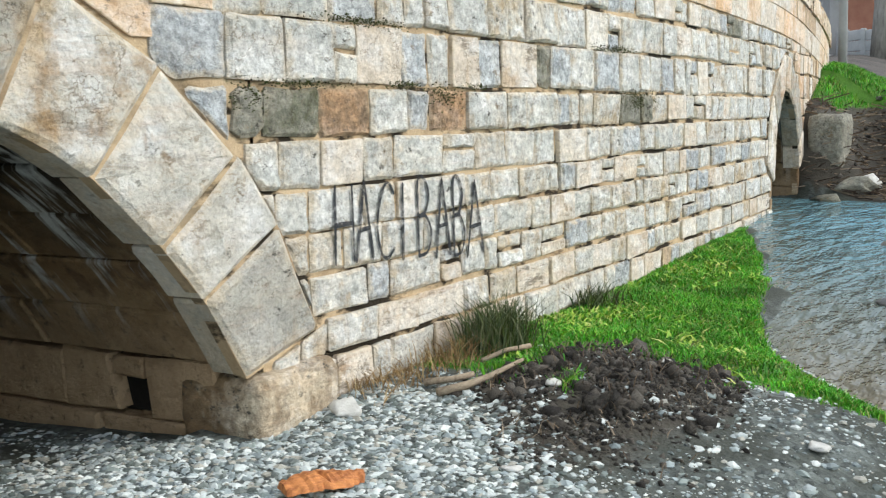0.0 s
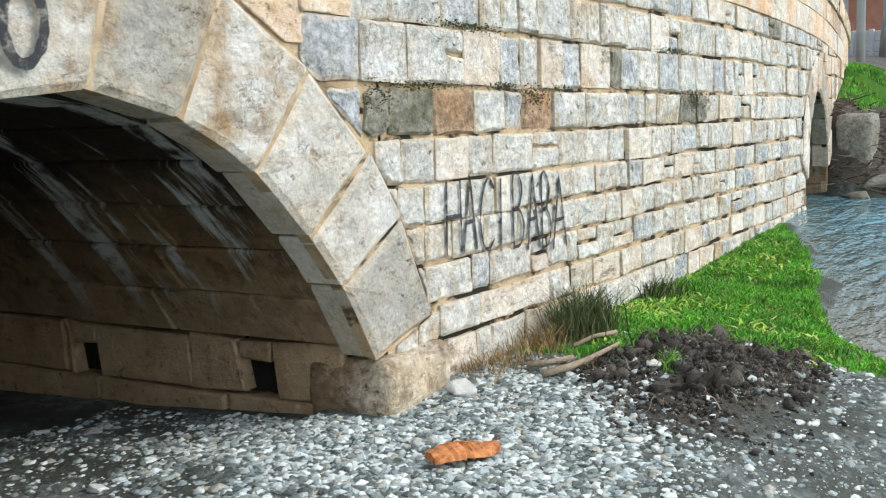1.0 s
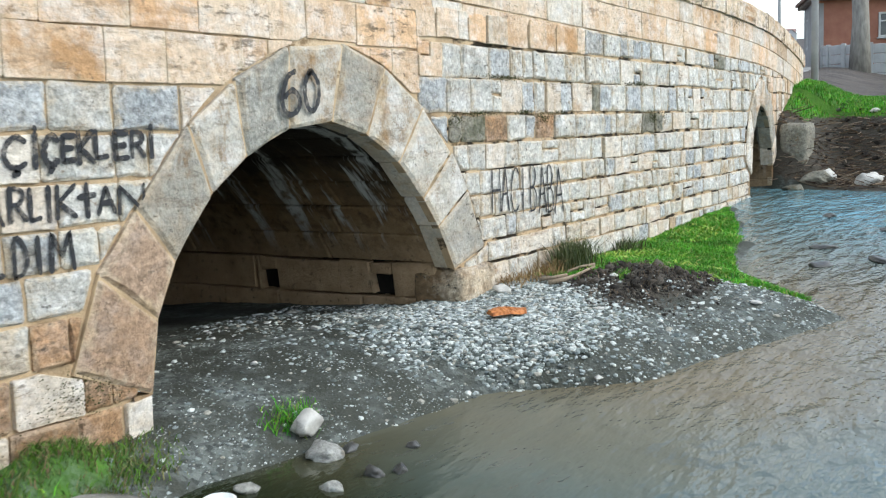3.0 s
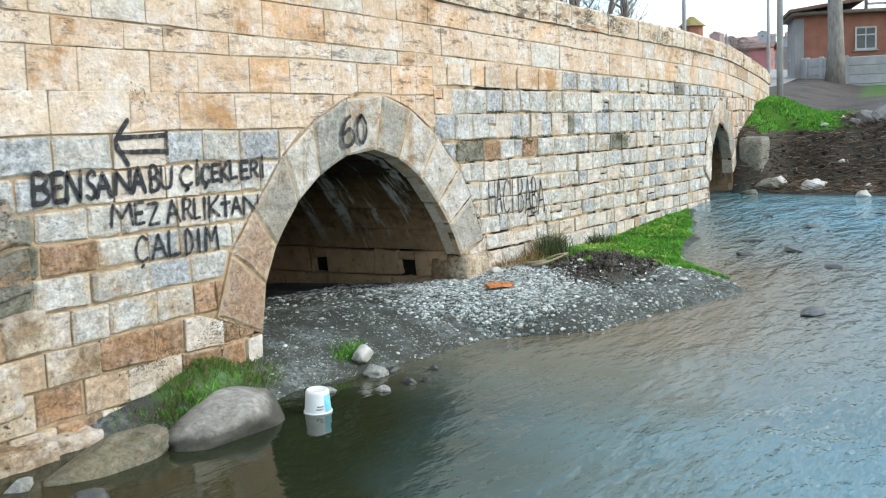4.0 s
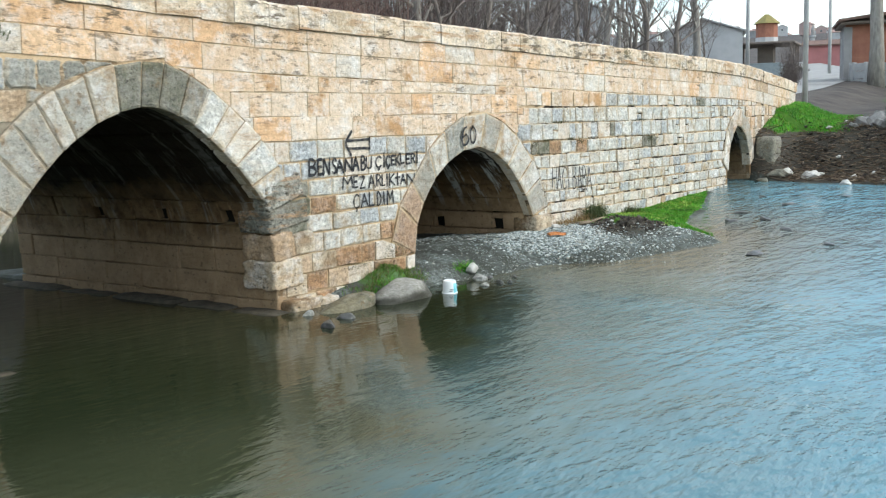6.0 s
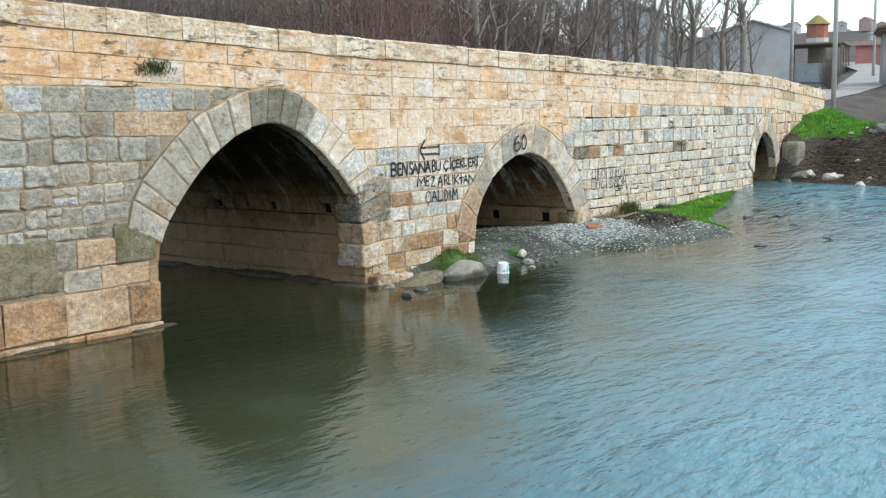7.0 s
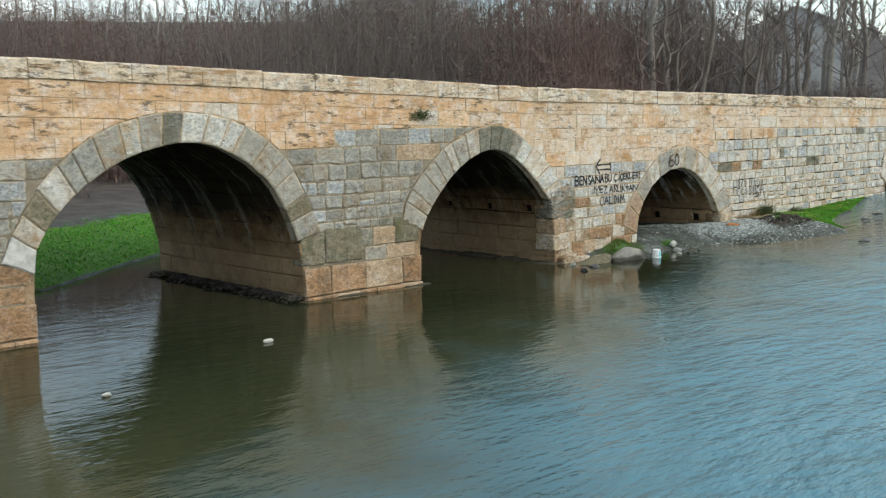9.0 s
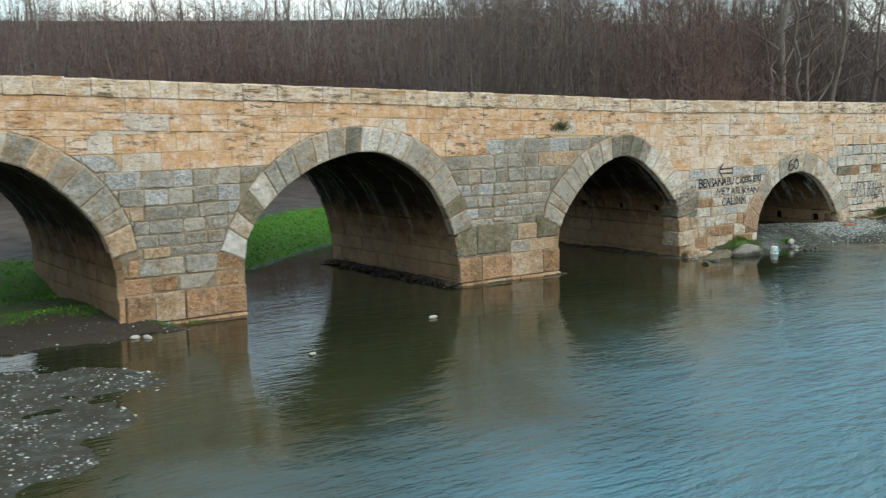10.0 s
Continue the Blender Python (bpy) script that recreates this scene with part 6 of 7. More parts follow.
# ---- east bank ----
q = random.Random(61)
twv = []
for _ in range(15000):
    x, y = q.uniform(11.3, 19), q.uniform(-9, 0.6)
    e = east_run(x, y)
    if e < 0.15 or y > bend(x) - 0.04 or cover_at(x, y, ground_z(x, y))[0] > 0.4 or e > 4.2 + q.random() * 1.5:
        continue
    z = ground_z(x, y) + q.uniform(0.0, 0.06)
    a, L, w = q.uniform(0, 6.283), q.uniform(0.05, 0.34), q.uniform(0.005, 0.013)
    d = Vector((math.cos(a), math.sin(a), q.uniform(-0.25, 0.35))) * L
    p = Vector((x, y, z))
    twv.append(tube([p, p + d], [w, w * 0.6], 3, False))
tagged(part_of("driftwood_litter", *join(twv), DEBRIS), "dark brown drift of twigs and leaf litter on the bank", "twigs", kind="stuff")
at_ = spots(1300, 11.4, 18, -9, -0.1, lambda x, y, z: 0.5 if 0.2 < east_run(x, y) < 4.5 else 0, 62, 0.0)
tagged(scatter_lumps("earth_clods", at_, [q.uniform(0.02, 0.07) for _ in at_], CLOD, 0.6, 63, False, 1.2), "dark earth clods on the bank", "earth", kind="stuff")
for i, (x, y, s, mat) in enumerate(((12.55, -1.30, 0.30, WHITEROCK), (11.75, -2.35, 0.19, WHITEROCK), (13.3, -1.25, 0.15, WHITEROCK), (12.75, -0.42, 0.30, LICHEN), (13.1, -0.55, 0.22, WHITEROCK), (12.35, -0.16, 0.26, LICHEN), (12.9, -2.2, 0.13, WHITEROCK), (12.2, -3.1, 0.12, BOULDER), (13.3, -2.6, 0.10, WHITEROCK), (14.1, -1.5, 0.09, WHITEROCK), (15.4, -0.9, 0.10, WHITEROCK), (15.9, -1.2, 0.12, WHITEROCK))):
    rock("bank_rock", (x, y, max(0.55, ground_z(x, y)) + s * 0.2), (s, s * 0.8, s * 0.6), mat, 130 + i, "rock lying on the dark river bank", 47 * i, 3, 0.65, 0, "rocks on the bank")


def rubble(at3, s, seed, label):
    """A quarried block, split along flat planes and lying tilted."""
    g = random.Random(seed)
    a, b, c = s * g.uniform(0.8, 1.1), s * g.uniform(0.55, 0.85), s * g.uniform(0.4, 0.7)
    ob = part_of("rubble_block", *block(-a, a, -b, b, -c, c, seed, 0.16 * s), GREYROCK)
    ob.matrix_world = pose(*at3, g.uniform(-35, 35), g.uniform(-35, 35), g.uniform(0, 180))
    tagged(ob, label, "rock", "rubble heap")


heap = random.Random(5)
for i in range(36):
    x, y = heap.uniform(15.2, 17.6), heap.uniform(-3.9, -1.5)
    s = heap.uniform(0.10, 0.26) * (1.3 if y < -2.1 else 0.7)
    rubble((x, y, ground_z(x, y) + s * 0.3), s, 150 + i, "broken grey quarry rock in a heap")
for i, (x, y, z, s) in enumerate(((15.6, -1.75, 2.05, 0.30), (15.7, -2.5, 2.1, 0.38), (16.2, -2.1, 2.2, 0.32), (15.2, -2.8, 2.1, 0.36))):
    rubble((x, y, z - 0.15), s, 190 + i, "large broken grey rock in a heap")
ob = part_of("stone_stub", *block(13.02, 13.62, -0.22, 0.26, 0.9, 1.70, 60, 0.03), LICHEN, smooth=True)
tagged(ob, "brown stone stub beside the drain arch", "stone block")

# road and verge
ROADMAT = plain_mat("worn_asphalt", (0.29, 0.285, 0.275), (0.38, 0.372, 0.36), 1.5, 0.85, 0.3, 0.01)
rv, rf = [], []
rx = list(np.linspace(END + 0.1, 110, 90))
for x in rx:
    for w in (-1.5, -0.5, 0.5, 1.5):
        y = road_y(x) + w
        rv.append((x, y, ground_z(x, y) + 0.025))
for i in range(len(rx) - 1):
    rf += [(i * 4 + j, i * 4 + 4 + j, i * 4 + 5 + j, i * 4 + 1 + j) for j in range(3)]
tagged(part_of("road", rv, rf, ROADMAT), "pale worn asphalt road leaving the bridge", "road", kind="structure")

# ---- trees ----
def bare_tree(seed, height, spread, lean=0.0, limbs=13, bark=None, sway=0.02):
    """A leafless tree: trunk with limbs, and a crown of forking twigs."""
    q = random.Random(seed)
    n = 9
    pts = [Vector((lean * (i / n) ** 1.5 * height + q.uniform(-1, 1) * sway * height * (i > 0), q.uniform(-1, 1) * sway * height * (i > 0), height * 0.92 * i / n)) for i in range(n + 1)]
    rad = [0.017 * height * (1 - 0.88 * i / n) * (1.25 if i == 0 else 1) for i in range(n + 1)]
    wood, twigs = [tube(pts, rad, 7)], []

    def bend(p, d, L, segs, up):
        out = [p]
        for _ in range(segs):
            d = (d + Vector((q.uniform(-1, 1), q.uniform(-1, 1), q.uniform(-0.5, 1) * up)) * 0.28).normalized()
            p = p + d * (L / segs)
            out.append(p)
        return out

    for k in range(limbs):
        u = 0.22 + 0.75 * (k + q.random()) / limbs
        i = min(n - 1, int(u * n))
        p = pts[i].lerp(pts[i + 1], u * n - i)
        a = k * 2.4 + q.uniform(-0.5, 0.5)
        L = height * spread * (1.1 - 0.72 * u) * q.uniform(0.75, 1.25)
        limb = bend(p, Vector((math.cos(a), math.sin(a), q.uniform(0.5, 1.1))).normalized(), L, 4, 0.7)
        r0 = max(0.012, 0.008 * height * (1.05 - u))
        wood.append(tube(limb, [r0, r0 * 0.8, r0 * 0.6, r0 * 0.42, r0 * 0.25], 5, False))
        for j in range(6):
            v0 = q.uniform(0.25, 1.0) * 4
            i2 = min(3, int(v0))
            p2 = limb[i2].lerp(limb[i2 + 1], v0 - i2)
            d2 = ((limb[i2 + 1] - limb[i2]).normalized() + Vector((q.uniform(-1, 1), q.uniform(-1, 1), q.uniform(-0.2, 0.9)))).normalized()
            L2 = L * q.uniform(0.28, 0.55)
            sub = bend(p2, d2, L2, 3, 0.6)
            twigs.append(tube(sub, [r0 * 0.35, r0 * 0.26, r0 * 0.18, 0.004], 3, False))
            for _ in range(6):
                v1 = q.uniform(0.15, 1.0) * 3
                i3 = min(2, int(v1))
                p3 = sub[i3].lerp(sub[i3 + 1], v1 - i3)
                d3 = ((sub[i3 + 1] - sub[i3]).normalized() + Vector((q.uniform(-1, 1), q.uniform(-1, 1), q.uniform(-0.3, 0.9))) * 0.9).normalized()
                tw = bend(p3, d3, L2 * q.uniform(0.35, 0.7), 2, 0.5)
                side = (tw[1] - tw[0]).cross(Vector((q.uniform(-1, 1), q.uniform(-1, 1), q.uniform(-1, 1)))).normalized()
                fine = [tuple(p + side * w * k) for p, w in zip(tw, (0.008, 0.0065, 0.004)) for k in (-1, 1)]
                twigs.append((fine, [(0, 1, 3, 2), (2, 3, 5, 4)]))
    tree = new("bare_tree")
    part_of("trunk", *join(wood), bark or BARK, tree, smooth=True)
    part_of("crown", *join(twigs), TWIG, tree)
    return tree


protos = [bare_tree(301, 9.5, 0.30), bare_tree(302, 11.5, 0.24, 0.03), bare_tree(303, 8.0, 0.36, -0.05), bare_tree(304, 13.5, 0.16, 0.01, 16, PALEBARK), bare_tree(305, 6.5, 0.42, 0.04, 12), bare_tree(306, 15.0, 0.14, -0.02, 18, PALEBARK)]
LABELS = ["leafless brown tree with spreading twigs", "tall leafless tree with a slender crown", "crooked leafless tree with wide limbs", "tall pale-barked leafless poplar", "low bushy leafless tree", "very tall pale-barked leafless poplar"]
for p_, l_ in zip(protos, LABELS):
    tagged(p_, l_ + " behind the bridge", "tree", "bare trees behind the bridge")


def open_sky(x, y):
    """The wood ends where the road leaves for the village."""
    return math.degrees(math.atan2(y + 7.7, x + 11.4)) < 21.5


def low_wood(x, y):
    """A clearing of low trees to the north, behind the third arch."""
    return math.degrees(math.atan2(y + 17.2, x + 23.1)) > 54


def sparse_wood(x, y):
    """Few trees stand between the bridge and the barns."""
    return math.degrees(math.atan2(y + 12.5, x + 18.3)) < 33


def height_cap(x, y, h):
    """Scale that keeps the clearing's trees low against the sky."""
    return min(1.0, 0.150 * math.hypot(x + 16.5, y + 3.1) / h) if low_wood(x, y) else 1.0


q = random.Random(71)
placed = 0
TALL = [9.5, 11.5, 8.0, 13.5, 6.5, 15.0]
for i in range(330):
    x = q.uniform(-24, 66)
    y = q.uniform(11, 52) if i % 3 else q.uniform(11, 26)
    if north_run(x, y) < 5.0 or (x > 12 and y - road_y(x) < 4.5) or y < 11 or open_sky(x, y) or (low_wood(x, y) and (placed < 6)) or (sparse_wood(x, y) and i % 4):
        continue
    k = q.choice((0, 0, 1, 2, 2, 3, 4, 4, 5)) if not low_wood(x, y) else q.choice((0, 2, 2, 4, 1))
    m = pose(x, y, ground_z(x, y) - 0.1, q.uniform(-4, 4), q.uniform(-4, 4), q.uniform(0, 360)) @ Matrix.Scale(q.uniform(0.8, 1.15) * min(1.0, height_cap(x, y, TALL[k] * 1.1)), 4)
    if placed < len(protos):
        protos[placed].matrix_world = pose(x, y, ground_z(x, y) - 0.1, 0, 0, q.uniform(0, 360))
    else:
        t_ = copy_thing(protos[k], m)
        t_.matrix_basis = m
    placed += 1


def thicket(seed, w, d, stems, low=1.6, high=4.6, forks=16, fat=1.0):
    """A patch of dense leafless brushwood."""
    q = random.Random(seed)
    v, f = [], []

    def strip(p, e, w0, w1):
        s = (e - p).cross(Vector((q.uniform(-1, 1), q.uniform(-1, 1), q.uniform(-0.2, 0.2)))).normalized()
        i = len(v)
        w0, w1 = w0 * fat, w1 * fat
        v.extend([tuple(p - s * w0), tuple(p + s * w0), tuple(e + s * w1), tuple(e - s * w1)])
        f.append((i, i + 1, i + 2, i + 3))

    for _ in range(stems):
        p = Vector((q.uniform(-w, w), q.uniform(-d, d), 0))
        h = q.uniform(low, high)
        top = p + Vector((q.uniform(-0.22, 0.22) * h, q.uniform(-0.22, 0.22) * h, h))
        mid = p.lerp(top, 0.5) + Vector((q.uniform(-0.15, 0.15), q.uniform(-0.15, 0.15), 0))
        strip(p, mid, 0.018, 0.012)
        strip(mid, top, 0.012, 0.005)
        for _ in range(forks):
            u = q.uniform(0.15, 1)
            a = p.lerp(mid, u * 2) if u < 0.5 else mid.lerp(top, u * 2 - 1)
            L = q.uniform(0.3, 1.1)
            e = a + Vector((q.uniform(-1, 1), q.uniform(-1, 1), q.uniform(0.0, 0.8))) * L
            strip(a, e, 0.006, 0.003)
            strip(a.lerp(e, 0.5), a.lerp(e, 0.5) + Vector((q.uniform(-0.4, 0.4), q.uniform(-0.4, 0.4), q.uniform(0.1, 0.6))) * L, 0.005, 0.003)
    return v, f


brush = [mesh_of("thicket", *thicket(401 + i, 3.2, 1.6, 190), REDTWIG if i == 3 else TWIG) for i in range(4)]
for row, (yo, step) in enumerate(((0, 4.6), (3.0, 4.6), (6.5, 5.0), (11.0, 5.4), (17.0, 6.0), (26.0, 8.0), (40.0, 9.0), (60.0, 10.0))):
    x = -26.0
    while x < 58 + yo:
        x += step * q.uniform(0.8, 1.1) * (1.7 if x > 12 else 1.0)
        y = max(13.0, 6.0 + 0.62 * (x + 12.5) + 6.5) if x < -4 else max(10.5, road_y(x) + 6.0) if x > 2 else 17.0
        y += yo + q.uniform(-1, 1)
        tall = 1.0 if row == 0 else 1.75
        if (x > 12 and q.random() < 0.6) or open_sky(x, y) or (low_wood(x, y) and row < 2) or (sparse_wood(x, y) and q.random() < 0.6):
            continue
        if sparse_wood(x, y):
            tall = 0.6
        if low_wood(x, y):
            tall = min(1.2, 0.140 * math.hypot(x + 16.5, y + 3.1) / (6.4 * (1 + 0.012 * yo)))
        ob = new("thicket", brush[3 if 2 < x - 0.5 * y < 9 or q.random() < 0.15 else q.randrange(3)])
        ob.matrix_world = pose(x, y, ground_z(x, y) - 0.1, 0, 0, q.uniform(-25, 25) + 180 * q.randrange(2)) @ Matrix.Diagonal((1.1, 1.1, q.uniform(0.65, 1.25) * tall, 1)) @ Matrix.Scale(1 + 0.012 * yo, 4)
        tagged(ob, "dense brown leafless brushwood behind the bridge", "brush", kind="stuff")

# the slope beyond the clearing is wooded too
slope_brush = [mesh_of("thicket", *thicket(411 + i, 5.5, 2.2, 110, 4.0, 9.5, 11, 2.0), REDTWIG if i == 3 else TWIG) for i in range(4)]
for i in range(250):
    a_, d_ = radians(q.uniform(47, 84)), 58 + 130 * q.random() ** 1.5
    x, y = -24.2 + d_ * math.cos(a_), -18.3 + d_ * math.sin(a_)
    far_ = 0.165 * math.hypot(x + 16.5, y + 3.1)
    if i % 4 == 0:
        k = q.choice((0, 1, 2, 3, 5))
        m = pose(x, y, ground_z(x, y) - 0.2, 0, 0, q.uniform(0, 360)) @ Matrix.Scale(min(1.6, 1.1 * far_ / TALL[k]), 4)
        copy_thing(protos[k], m).matrix_basis = m
    else:
        ob = new("thicket", slope_brush[3 if q.random() < 0.4 else q.randrange(3)])
        ob.matrix_world = pose(x, y, ground_z(x, y) - 0.1, 0, 0, q.uniform(-60, 10)) @ Matrix.Diagonal((1.0, 1.0, min(1.7, q.uniform(0.6, 1.05) * far_ / 9.0), 1))
        tagged(ob, "dense brown leafless brushwood behind the bridge", "brush", kind="stuff")

# ---- village ----
BRICK = plain_mat("orange_brick", (0.36, 0.165, 0.11), (0.29, 0.125, 0.085), 2.5, 0.9, 0.3, 0.02)
RENDER = plain_mat("grey_render", (0.36, 0.35, 0.34), (0.28, 0.275, 0.27), 1.2, 0.9, 0.3, 0.02)
ROOFTILE = plain_mat("old_roof_tiles", (0.15, 0.10, 0.085), (0.24, 0.15, 0.115), 3.0, 0.85, 0.5, 0.03)
CONCRETE = plain_mat("grey_concrete", (0.46, 0.465, 0.46), (0.35, 0.355, 0.355), 2.0, 0.85, 0.3, 0.01)
TIMBER = plain_mat("grey_timber", (0.16, 0.13, 0.11), (0.24, 0.20, 0.17), 4.0, 0.85, 0.4, 0.01, 0.2, 0.0, (1, 1, 6))
GLASS = plain_mat("dark_window_glass", (0.03, 0.035, 0.04), (0.05, 0.055, 0.06), 2.0, 0.08, 0.0, 0.01, 0.6)
FRAMEMAT = plain_mat("pale_window_frame", (0.55, 0.55, 0.53), (0.45, 0.45, 0.43), 4.0, 0.6, 0.1, 0.01)
PLASTER = plain_mat("pale_plaster", (0.50, 0.50, 0.50), (0.40, 0.405, 0.41), 0.6, 0.9, 0.2, 0.02)
PINK = plain_mat("red_paint", (0.50, 0.21, 0.20), (0.42, 0.18, 0.17), 1.0, 0.8, 0.2, 0.02)
# distance haze is put into these two muted far-house colours
FARPINK = plain_mat("hazed_pink_plaster", (0.46, 0.34, 0.31), (0.40, 0.30, 0.28), 0.5, 0.9, 0.1, 0.02)
FARROOF = plain_mat("hazed_roof_tiles", (0.34, 0.23, 0.20), (0.28, 0.20, 0.18), 0.8, 0.9, 0.2, 0.02)
YELLOW = plain_mat("mossy_yellow_roof", (0.30, 0.25, 0.09), (0.22, 0.19, 0.08), 2.0, 0.85, 0.4, 0.02)
BLUE = plain_mat("pale_grey_board", (0.38, 0.43, 0.44), (0.31, 0.36, 0.37), 2.0, 0.7, 0.2, 0.01)


def window(parent, name, w, h, m, bars=True):
    """A window in a wall: surround, pane, glazing bars and sill; local x along the wall, y out."""
    t = 0.07
    fr = join([box(-w / 2, w / 2, -0.02, 0.07, h - t, h, 0.01), box(-w / 2, w / 2, -0.02, 0.07, 0, t, 0.01), box(-w / 2, -w / 2 + t, -0.02, 0.07, t, h - t, 0.01), box(w / 2 - t, w / 2, -0.02, 0.07, t, h - t, 0.01)]
              + ([box(-0.025, 0.025, -0.01, 0.05, t, h - t), box(-w / 2 + t, w / 2 - t, -0.01, 0.05, h * 0.62, h * 0.62 + 0.05)] if bars else []))
    ob = part_of(name, *xf(fr, m), FRAMEMAT, parent)
    part_of("pane", *xf(box(-w / 2 + t, w / 2 - t, 0.0, 0.02, t, h - t), m), GLASS, ob)
    part_of("sill", *xf(box(-w / 2 - 0.06, w / 2 + 0.06, -0.02, 0.14, -0.06, -0.002, 0.01), m), CONCRETE, ob)
    return ob


def frame_at(p, along):
    """A pose whose x runs along a wall and whose y points out of it (to the right of along, seen from above)."""
    a = Vector((along[0], along[1], 0)).normalized()
    y = Vector((a.y, -a.x, 0))
    m = Matrix.Identity(4)
    for i in range(3):
        m[i][0], m[i][1], m[i][2], m[i][3] = a[i], y[i], (0, 0, 1)[i], p[i]
    return m


# brick house: front towards the river, grey gable side, upper timber loft
house = new("brick_house")
tagged(house, "orange brick house with grey rendered side and dark tiled roof", "house")
F_ = frame_at((38.9, 5.3, 0), (0.33, -0.944))       # x along the front, y out to the river
fr_z, ev_z = 3.2, 6.15
part_of("brick_wall", *xf(box(0, 9.5, -0.25, 0, fr_z, ev_z + 0.1), F_), BRICK, house)
part_of("side_wall", *xf(box(-0.01, 0.24, -3.6, -0.252, fr_z, ev_z + 0.1), F_), RENDER, house)
part_of("corner_pier", *xf(box(-0.06, 0.30, -0.26, 0.03, fr_z, ev_z), F_), RENDER, house)
part_of("back_wall", *xf(box(0, 9.5, -3.8, -3.6, fr_z, ev_z), F_), RENDER, house)
part_of("loft_floor", *xf(box(-0.25, 10, -4.0, 0.5, ev_z + 0.1, ev_z + 0.24, 0.03), F_), TIMBER, house)
rvf = ([(-0.35, 0.7, ev_z + 0.22), (2.6, 0.7, ev_z + 0.55), (2.6, -4.0, ev_z + 0.55), (-0.35, -4.0, ev_z + 0.22), (-0.35, 0.7, ev_z + 0.34), (2.6, 0.7, ev_z + 0.70), (2.6, -4.0, ev_z + 0.70), (-0.35, -4.0, ev_z + 0.34)], box(0, 1, 0, 1, 0, 1)[1])
part_of("roof", *xf(rvf, F_), ROOFTILE, house, "dark tiled lean-to roof")
for k in range(8):
    part_of("loft_post", *xf(box(2.7 + k * 0.95, 2.82 + k * 0.95, -0.1, 0.02, ev_z + 0.24, ev_z + 1.9, 0.02), F_), TIMBER, house)
for k in range(3):
    part_of("loft_rail", *xf(box(2.7, 9.6, -0.06, 0.0, ev_z + 0.42 + k * 0.3, ev_z + 0.52 + k * 0.3, 0.01), F_), FRAMEMAT, house)
part_of("roof", *xf(box(2.4, 10.4, -4.2, 0.9, ev_z + 1.9, ev_z + 2.1, 0.05), F_), ROOFTILE, house)
window(house, "window", 0.85, 0.95, F_ @ pose(2.75, 0, 4.75), True)
window(house, "window", 0.85, 0.95, F_ @ pose(5.2, 0, 4.75), True)
window(house, "window", 0.5, 1.2, F_ @ frame_at((0, -2.6, 4.55), (0, 1, 0)), False)
for row in range(3):
    for col in range(7):
        part_of("brick_band", *xf(box(0.32 + col * 1.3, 1.58 + col * 1.3, 0.0, 0.012, 3.5 + row * 0.42, 3.9 + row * 0.42, 0.005), F_), BRICK, house)

wall_ = new("panel_fence")
tagged(wall_, "stacked grey concrete panel fence before the brick house", "fence")
fpts = [(38.8, 5.0), (37.9, 4.6), (37.2, 3.9), (37.0, 2.9), (37.2, 0.8), (37.6, -1.3), (38.0, -3.4), (38.4, -5.5)]
for i, (a, b) in enumerate(zip(fpts, fpts[1:])):
    m = frame_at((a[0], a[1], 0), (b[0] - a[0], b[1] - a[1]))
    L = math.dist(a, b)
    g0 = 3.2 - 0.03 * i
    part_of("post", *xf(box(-0.07, 0.07, -0.08, 0.08, g0 - 0.8, g0 + 1.3, 0.015), m), CONCRETE, wall_)
    for k in range(5):
        part_of("panel", *xf(box(0.075, L - 0.075, -0.035, 0.035, g0 - 0.55 + k * 0.36, g0 - 0.2 + k * 0.36, 0.02), m), CONCRETE, wall_)

big = bare_tree(310, 13.0, 0.20, 0.0, 22, PALEBARK, 0.003)
big.matrix_world = pose(35.4, 3.0, 3.0) @ Matrix.Scale(1.5, 4)
tagged(big, "thick-trunked old leafless tree before the brick house", "tree")


def pole(x, y, z, h, r0, label, lamp=False, arm=False):
    p = new("utility_pole" if not lamp else "street_lamp")
    tagged(p, label, "pole", "poles by the road")
    p.matrix_world = pose(x, y, z)
    part_of("mast", *tube([(0, 0, -0.4), (0, 0, h * 0.5), (0, 0, h)], [r0, r0 * 0.85, r0 * 0.65], 12), CONCRETE, p, smooth=True)
    if lamp:
        part_of("arm", *tube([(0, 0, h - 0.1), (0.4, -0.5, h + 0.15), (0.9, -1.1, h + 0.2)], [0.04, 0.035, 0.03], 8), CONCRETE, p, smooth=True)
        part_of("lamp_head", *xf(box(0.7, 1.3, -1.4, -1.1, h + 0.14, h + 0.26, 0.04), Matrix.Identity(4)), RENDER, p)
    if arm:
        part_of("crossarm", *box(-0.05, 0.05, -0.8, 0.8, h - 0.5, h - 0.4, 0.01), TIMBER, p)
        for k in (-0.7, 0.0, 0.7):
            part_of("insulator", *xf(lathe([(0.03, 0), (0.045, 0.04), (0.03, 0.08), (0.04, 0.12), (0.001, 0.15)], 10), pose(0, k, h - 0.4)), PLASTER, p, smooth=True)
    return p


pole(19.8, 1.15, ground_z(19.8, 1.15), 8.0, 0.085, "tall grey concrete utility pole by the bridge's end", False, True)
pole(54.6, 10.6, ground_z(54.6, 10.6), 6.0, 0.11, "grey street lamp on a steel mast", True)
pole(45.2, 12.3, ground_z(45.2, 12.3), 7.5, 0.12, "grey utility pole beside the road", False, True)


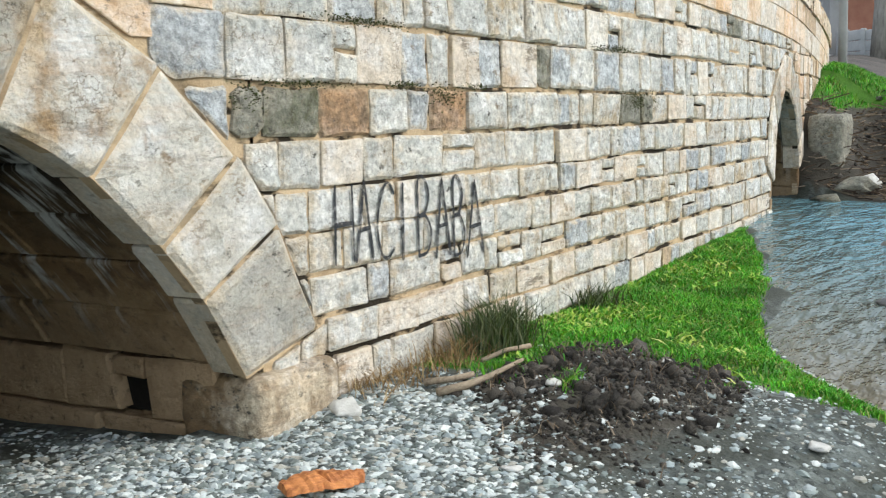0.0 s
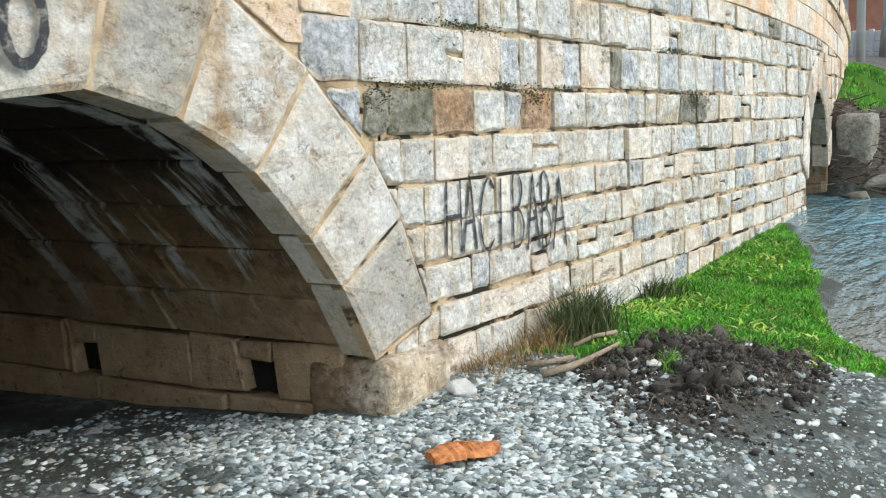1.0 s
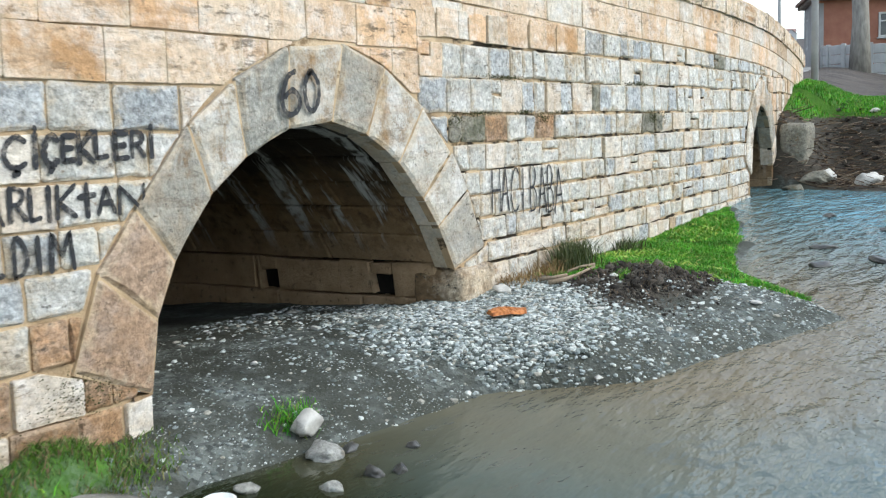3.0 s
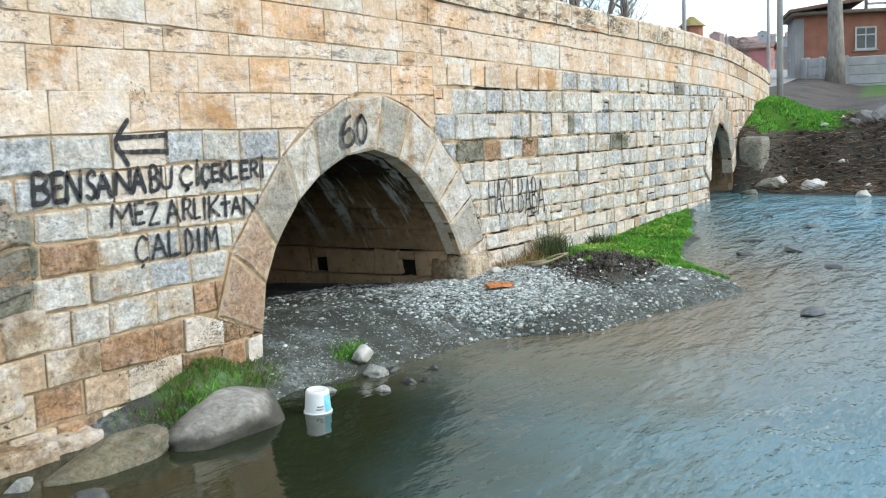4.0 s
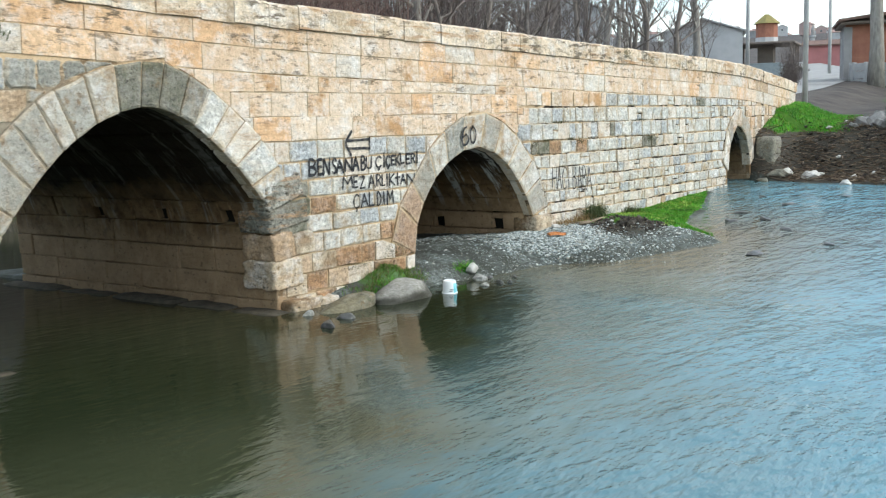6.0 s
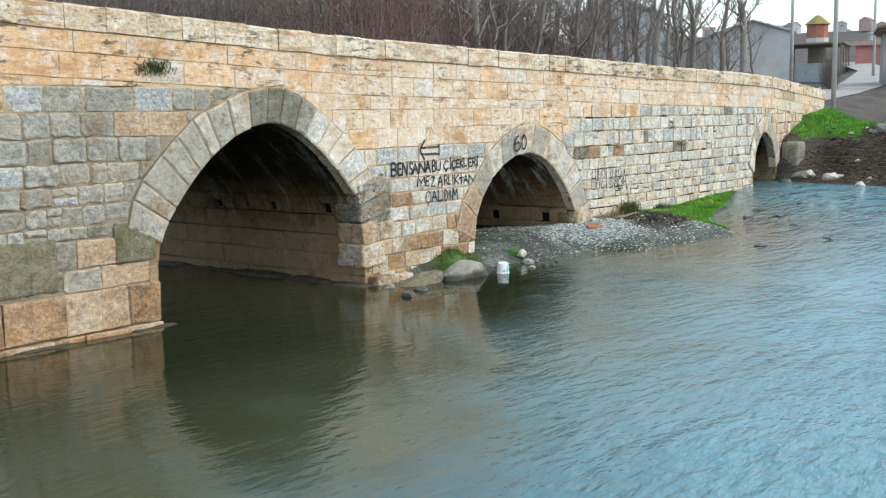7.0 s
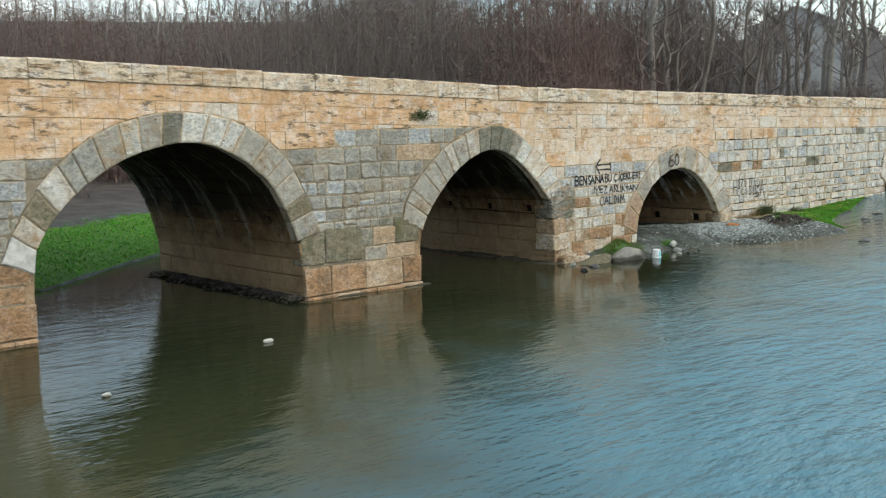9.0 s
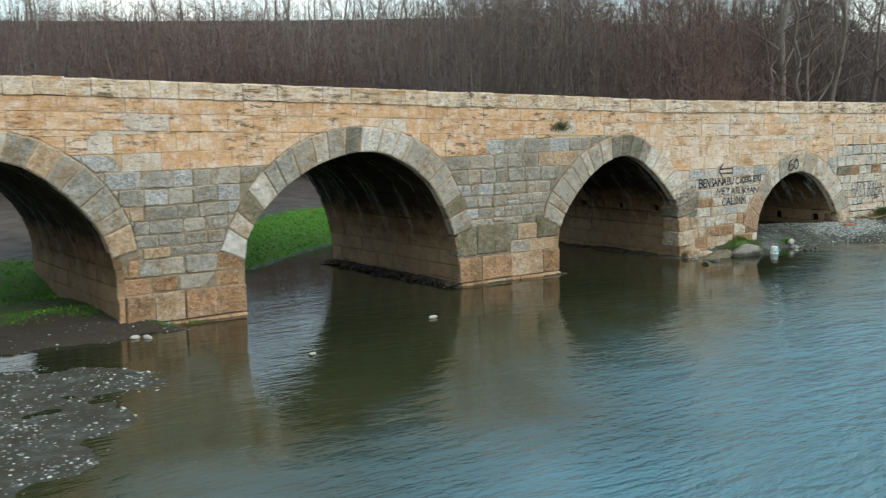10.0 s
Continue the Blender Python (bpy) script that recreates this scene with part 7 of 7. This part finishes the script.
def gable_house(name, x, y, z, w, d, h, rise, turn, wall, roof, label, wins=3, doors=1):
    """A plain village building: walls, pitched roof with overhang, windows and a door."""
    o = new(name)
    tagged(o, label, "house")
    o.matrix_world = pose(x, y, z, 0, 0, turn)
    v = [(-w / 2, -d / 2, -1.5), (w / 2, -d / 2, -1.5), (w / 2, d / 2, -1.5), (-w / 2, d / 2, -1.5), (-w / 2, -d / 2, h), (w / 2, -d / 2, h), (w / 2, d / 2, h), (-w / 2, d / 2, h), (-w / 2, 0, h + rise), (w / 2, 0, h + rise)]
    part_of("wall", v, [(0, 1, 5, 4), (2, 3, 7, 6), (3, 0, 4, 8, 7), (1, 2, 6, 9, 5)], wall, o)
    k = 0.35
    for s in (-1, 1):
        e, t = s * (d / 2 + k), 0.12
        drop = rise * k / (d / 2)
        rv_ = [(-w / 2 - k, e, h - drop), (w / 2 + k, e, h - drop), (w / 2 + k, 0, h + rise), (-w / 2 - k, 0, h + rise)]
        rv_ += [(a, b, c + t) for a, b, c in rv_]
        part_of("roof", rv_, [(3, 2, 1, 0), (4, 5, 6, 7), (0, 1, 5, 4), (1, 2, 6, 5), (2, 3, 7, 6), (3, 0, 4, 7)], roof, o)
    for i in range(wins):
        window(o, "window", 1.0, 1.1, frame_at((-w / 2 + w * (i + 0.7) / (wins + 0.4), -d / 2, h * 0.42), (1, 0)))
    window(o, "window", 1.0, 1.1, frame_at((-w / 2, 0, h * 0.42), (0, -1)))
    for i in range(doors):
        part_of("door", *box(w / 2 - 1.6, w / 2 - 0.7, -d / 2 - 0.05, -d / 2 + 0.05, 0, 2.0, 0.02), TIMBER, o)
    return o


gable_house("warehouse", 68.5, 37.0, 5.8, 11, 7.5, 4.6, 1.6, 210, PLASTER, CONCRETE, "large pale plastered barn with a low pitched roof", 3)
gable_house("warehouse", 76.0, 27.6, 5.6, 6.5, 6.4, 3.4, 1.0, 203, PLASTER, CONCRETE, "pale plastered outbuilding with a grey roof", 2)
gable_house("red_house", 103, 25.0, 6.4, 4, 4, 2.6, 0.5, 98, PINK, ROOFTILE, "small red painted house with a flat-pitched roof", 2)
VILL = random.Random(81)
for i in range(60):
    a = radians(VILL.uniform(8, 34))
    d_ = VILL.uniform(560, 900)
    x, y = -11 + d_ * math.cos(a), -8 + d_ * math.sin(a)
    gable_house("village_house", x, y, ground_z(x, y) + 0.6, VILL.uniform(6, 9), VILL.uniform(5, 7), VILL.uniform(2.6, 4.2), VILL.uniform(1.2, 2.0), VILL.uniform(0, 180), VILL.choice((FARPINK, PLASTER, RENDER, PLASTER)), VILL.choice((ROOFTILE, FARROOF, FARROOF)), "far village house with a tiled roof on the hillside", 2, 0)["group"] = "far village houses"

kiosk = new("octagonal_hut")
tagged(kiosk, "red octagonal hut with mossy yellow roof above a timber canopy", "hut")
kiosk.matrix_world = pose(88.6, 26.4, 7.4, 0, 0, 12) @ Matrix.Scale(0.8, 4)


def octo(r0, z0, r1, z1):
    v = [(r_ * math.cos(math.pi / 4 * k), r_ * math.sin(math.pi / 4 * k), z) for r_, z in ((r0, z0), (r1, z1)) for k in range(8)]
    return v, [(k, (k + 1) % 8, 8 + (k + 1) % 8, 8 + k) for k in range(8)] + [tuple(range(7, -1, -1)), tuple(range(8, 16))]


part_of("wall", *octo(1.25, 1.6, 1.25, 3.9), BRICK, kiosk)
part_of("band", *octo(1.30, 1.6, 1.30, 2.3), PLASTER, kiosk)
part_of("roof", *octo(1.6, 3.9, 0.25, 5.0), YELLOW, kiosk)
part_of("canopy", *box(-4.2, 4.2, -3.6, 3.6, 1.35, 1.6, 0.05), TIMBER, kiosk)
for x in (-3.8, -1.3, 1.3, 3.8):
    for y in (-3.2, 3.2):
        part_of("post", *box(x - 0.09, x + 0.09, y - 0.09, y + 0.09, -3.0, 1.35, 0.02), TIMBER, kiosk)
        for s_ in (-1, 1):
            part_of("brace", *tube([(x + s_ * 0.06, y, 0.25), (x + s_ * 1.0, y, 1.33)], [0.07, 0.06], 6), TIMBER, kiosk)
part_of("lower_wall", *box(-2.6, 2.6, -2.0, 2.0, -3.0, -0.75, 0.03), BLUE, kiosk)
part_of("inner_wall", *box(-1.0, 1.0, -0.9, 0.9, -0.75, 1.35, 0.03), TIMBER, kiosk)

minaret = new("minaret")
tagged(minaret, "slender far grey minaret with a pointed cap", "tower")
minaret.matrix_world = pose(277, 80, 15) @ Matrix.Scale(0.55, 4)
part_of("shaft", *lathe([(1.3, -4), (1.1, 4), (1.0, 11)], 12), PLASTER, minaret, smooth=True)
part_of("balcony", *lathe([(1.0, 11), (1.6, 11.5), (1.6, 12.3), (0.9, 12.3)], 12), PLASTER, minaret)
part_of("cap", *lathe([(0.9, 12.3), (0.85, 14.5), (1.0, 14.6), (0.02, 18.0)], 12), RENDER, minaret)

bushm = mesh_of("shrub", *thicket(420, 0.8, 0.6, 90), TWIG)
for x, y in ((35.2, 6.6), (36.0, 6.9)):
    ob = new("shrub", bushm)
    ob.matrix_world = pose(x, y, ground_z(x, y) - 0.05, 0, 0, x * 40) @ Matrix.Scale(0.42, 4)
    tagged(ob, "small dark leafless shrub at the fence", "shrub", "shrubs at the fence")
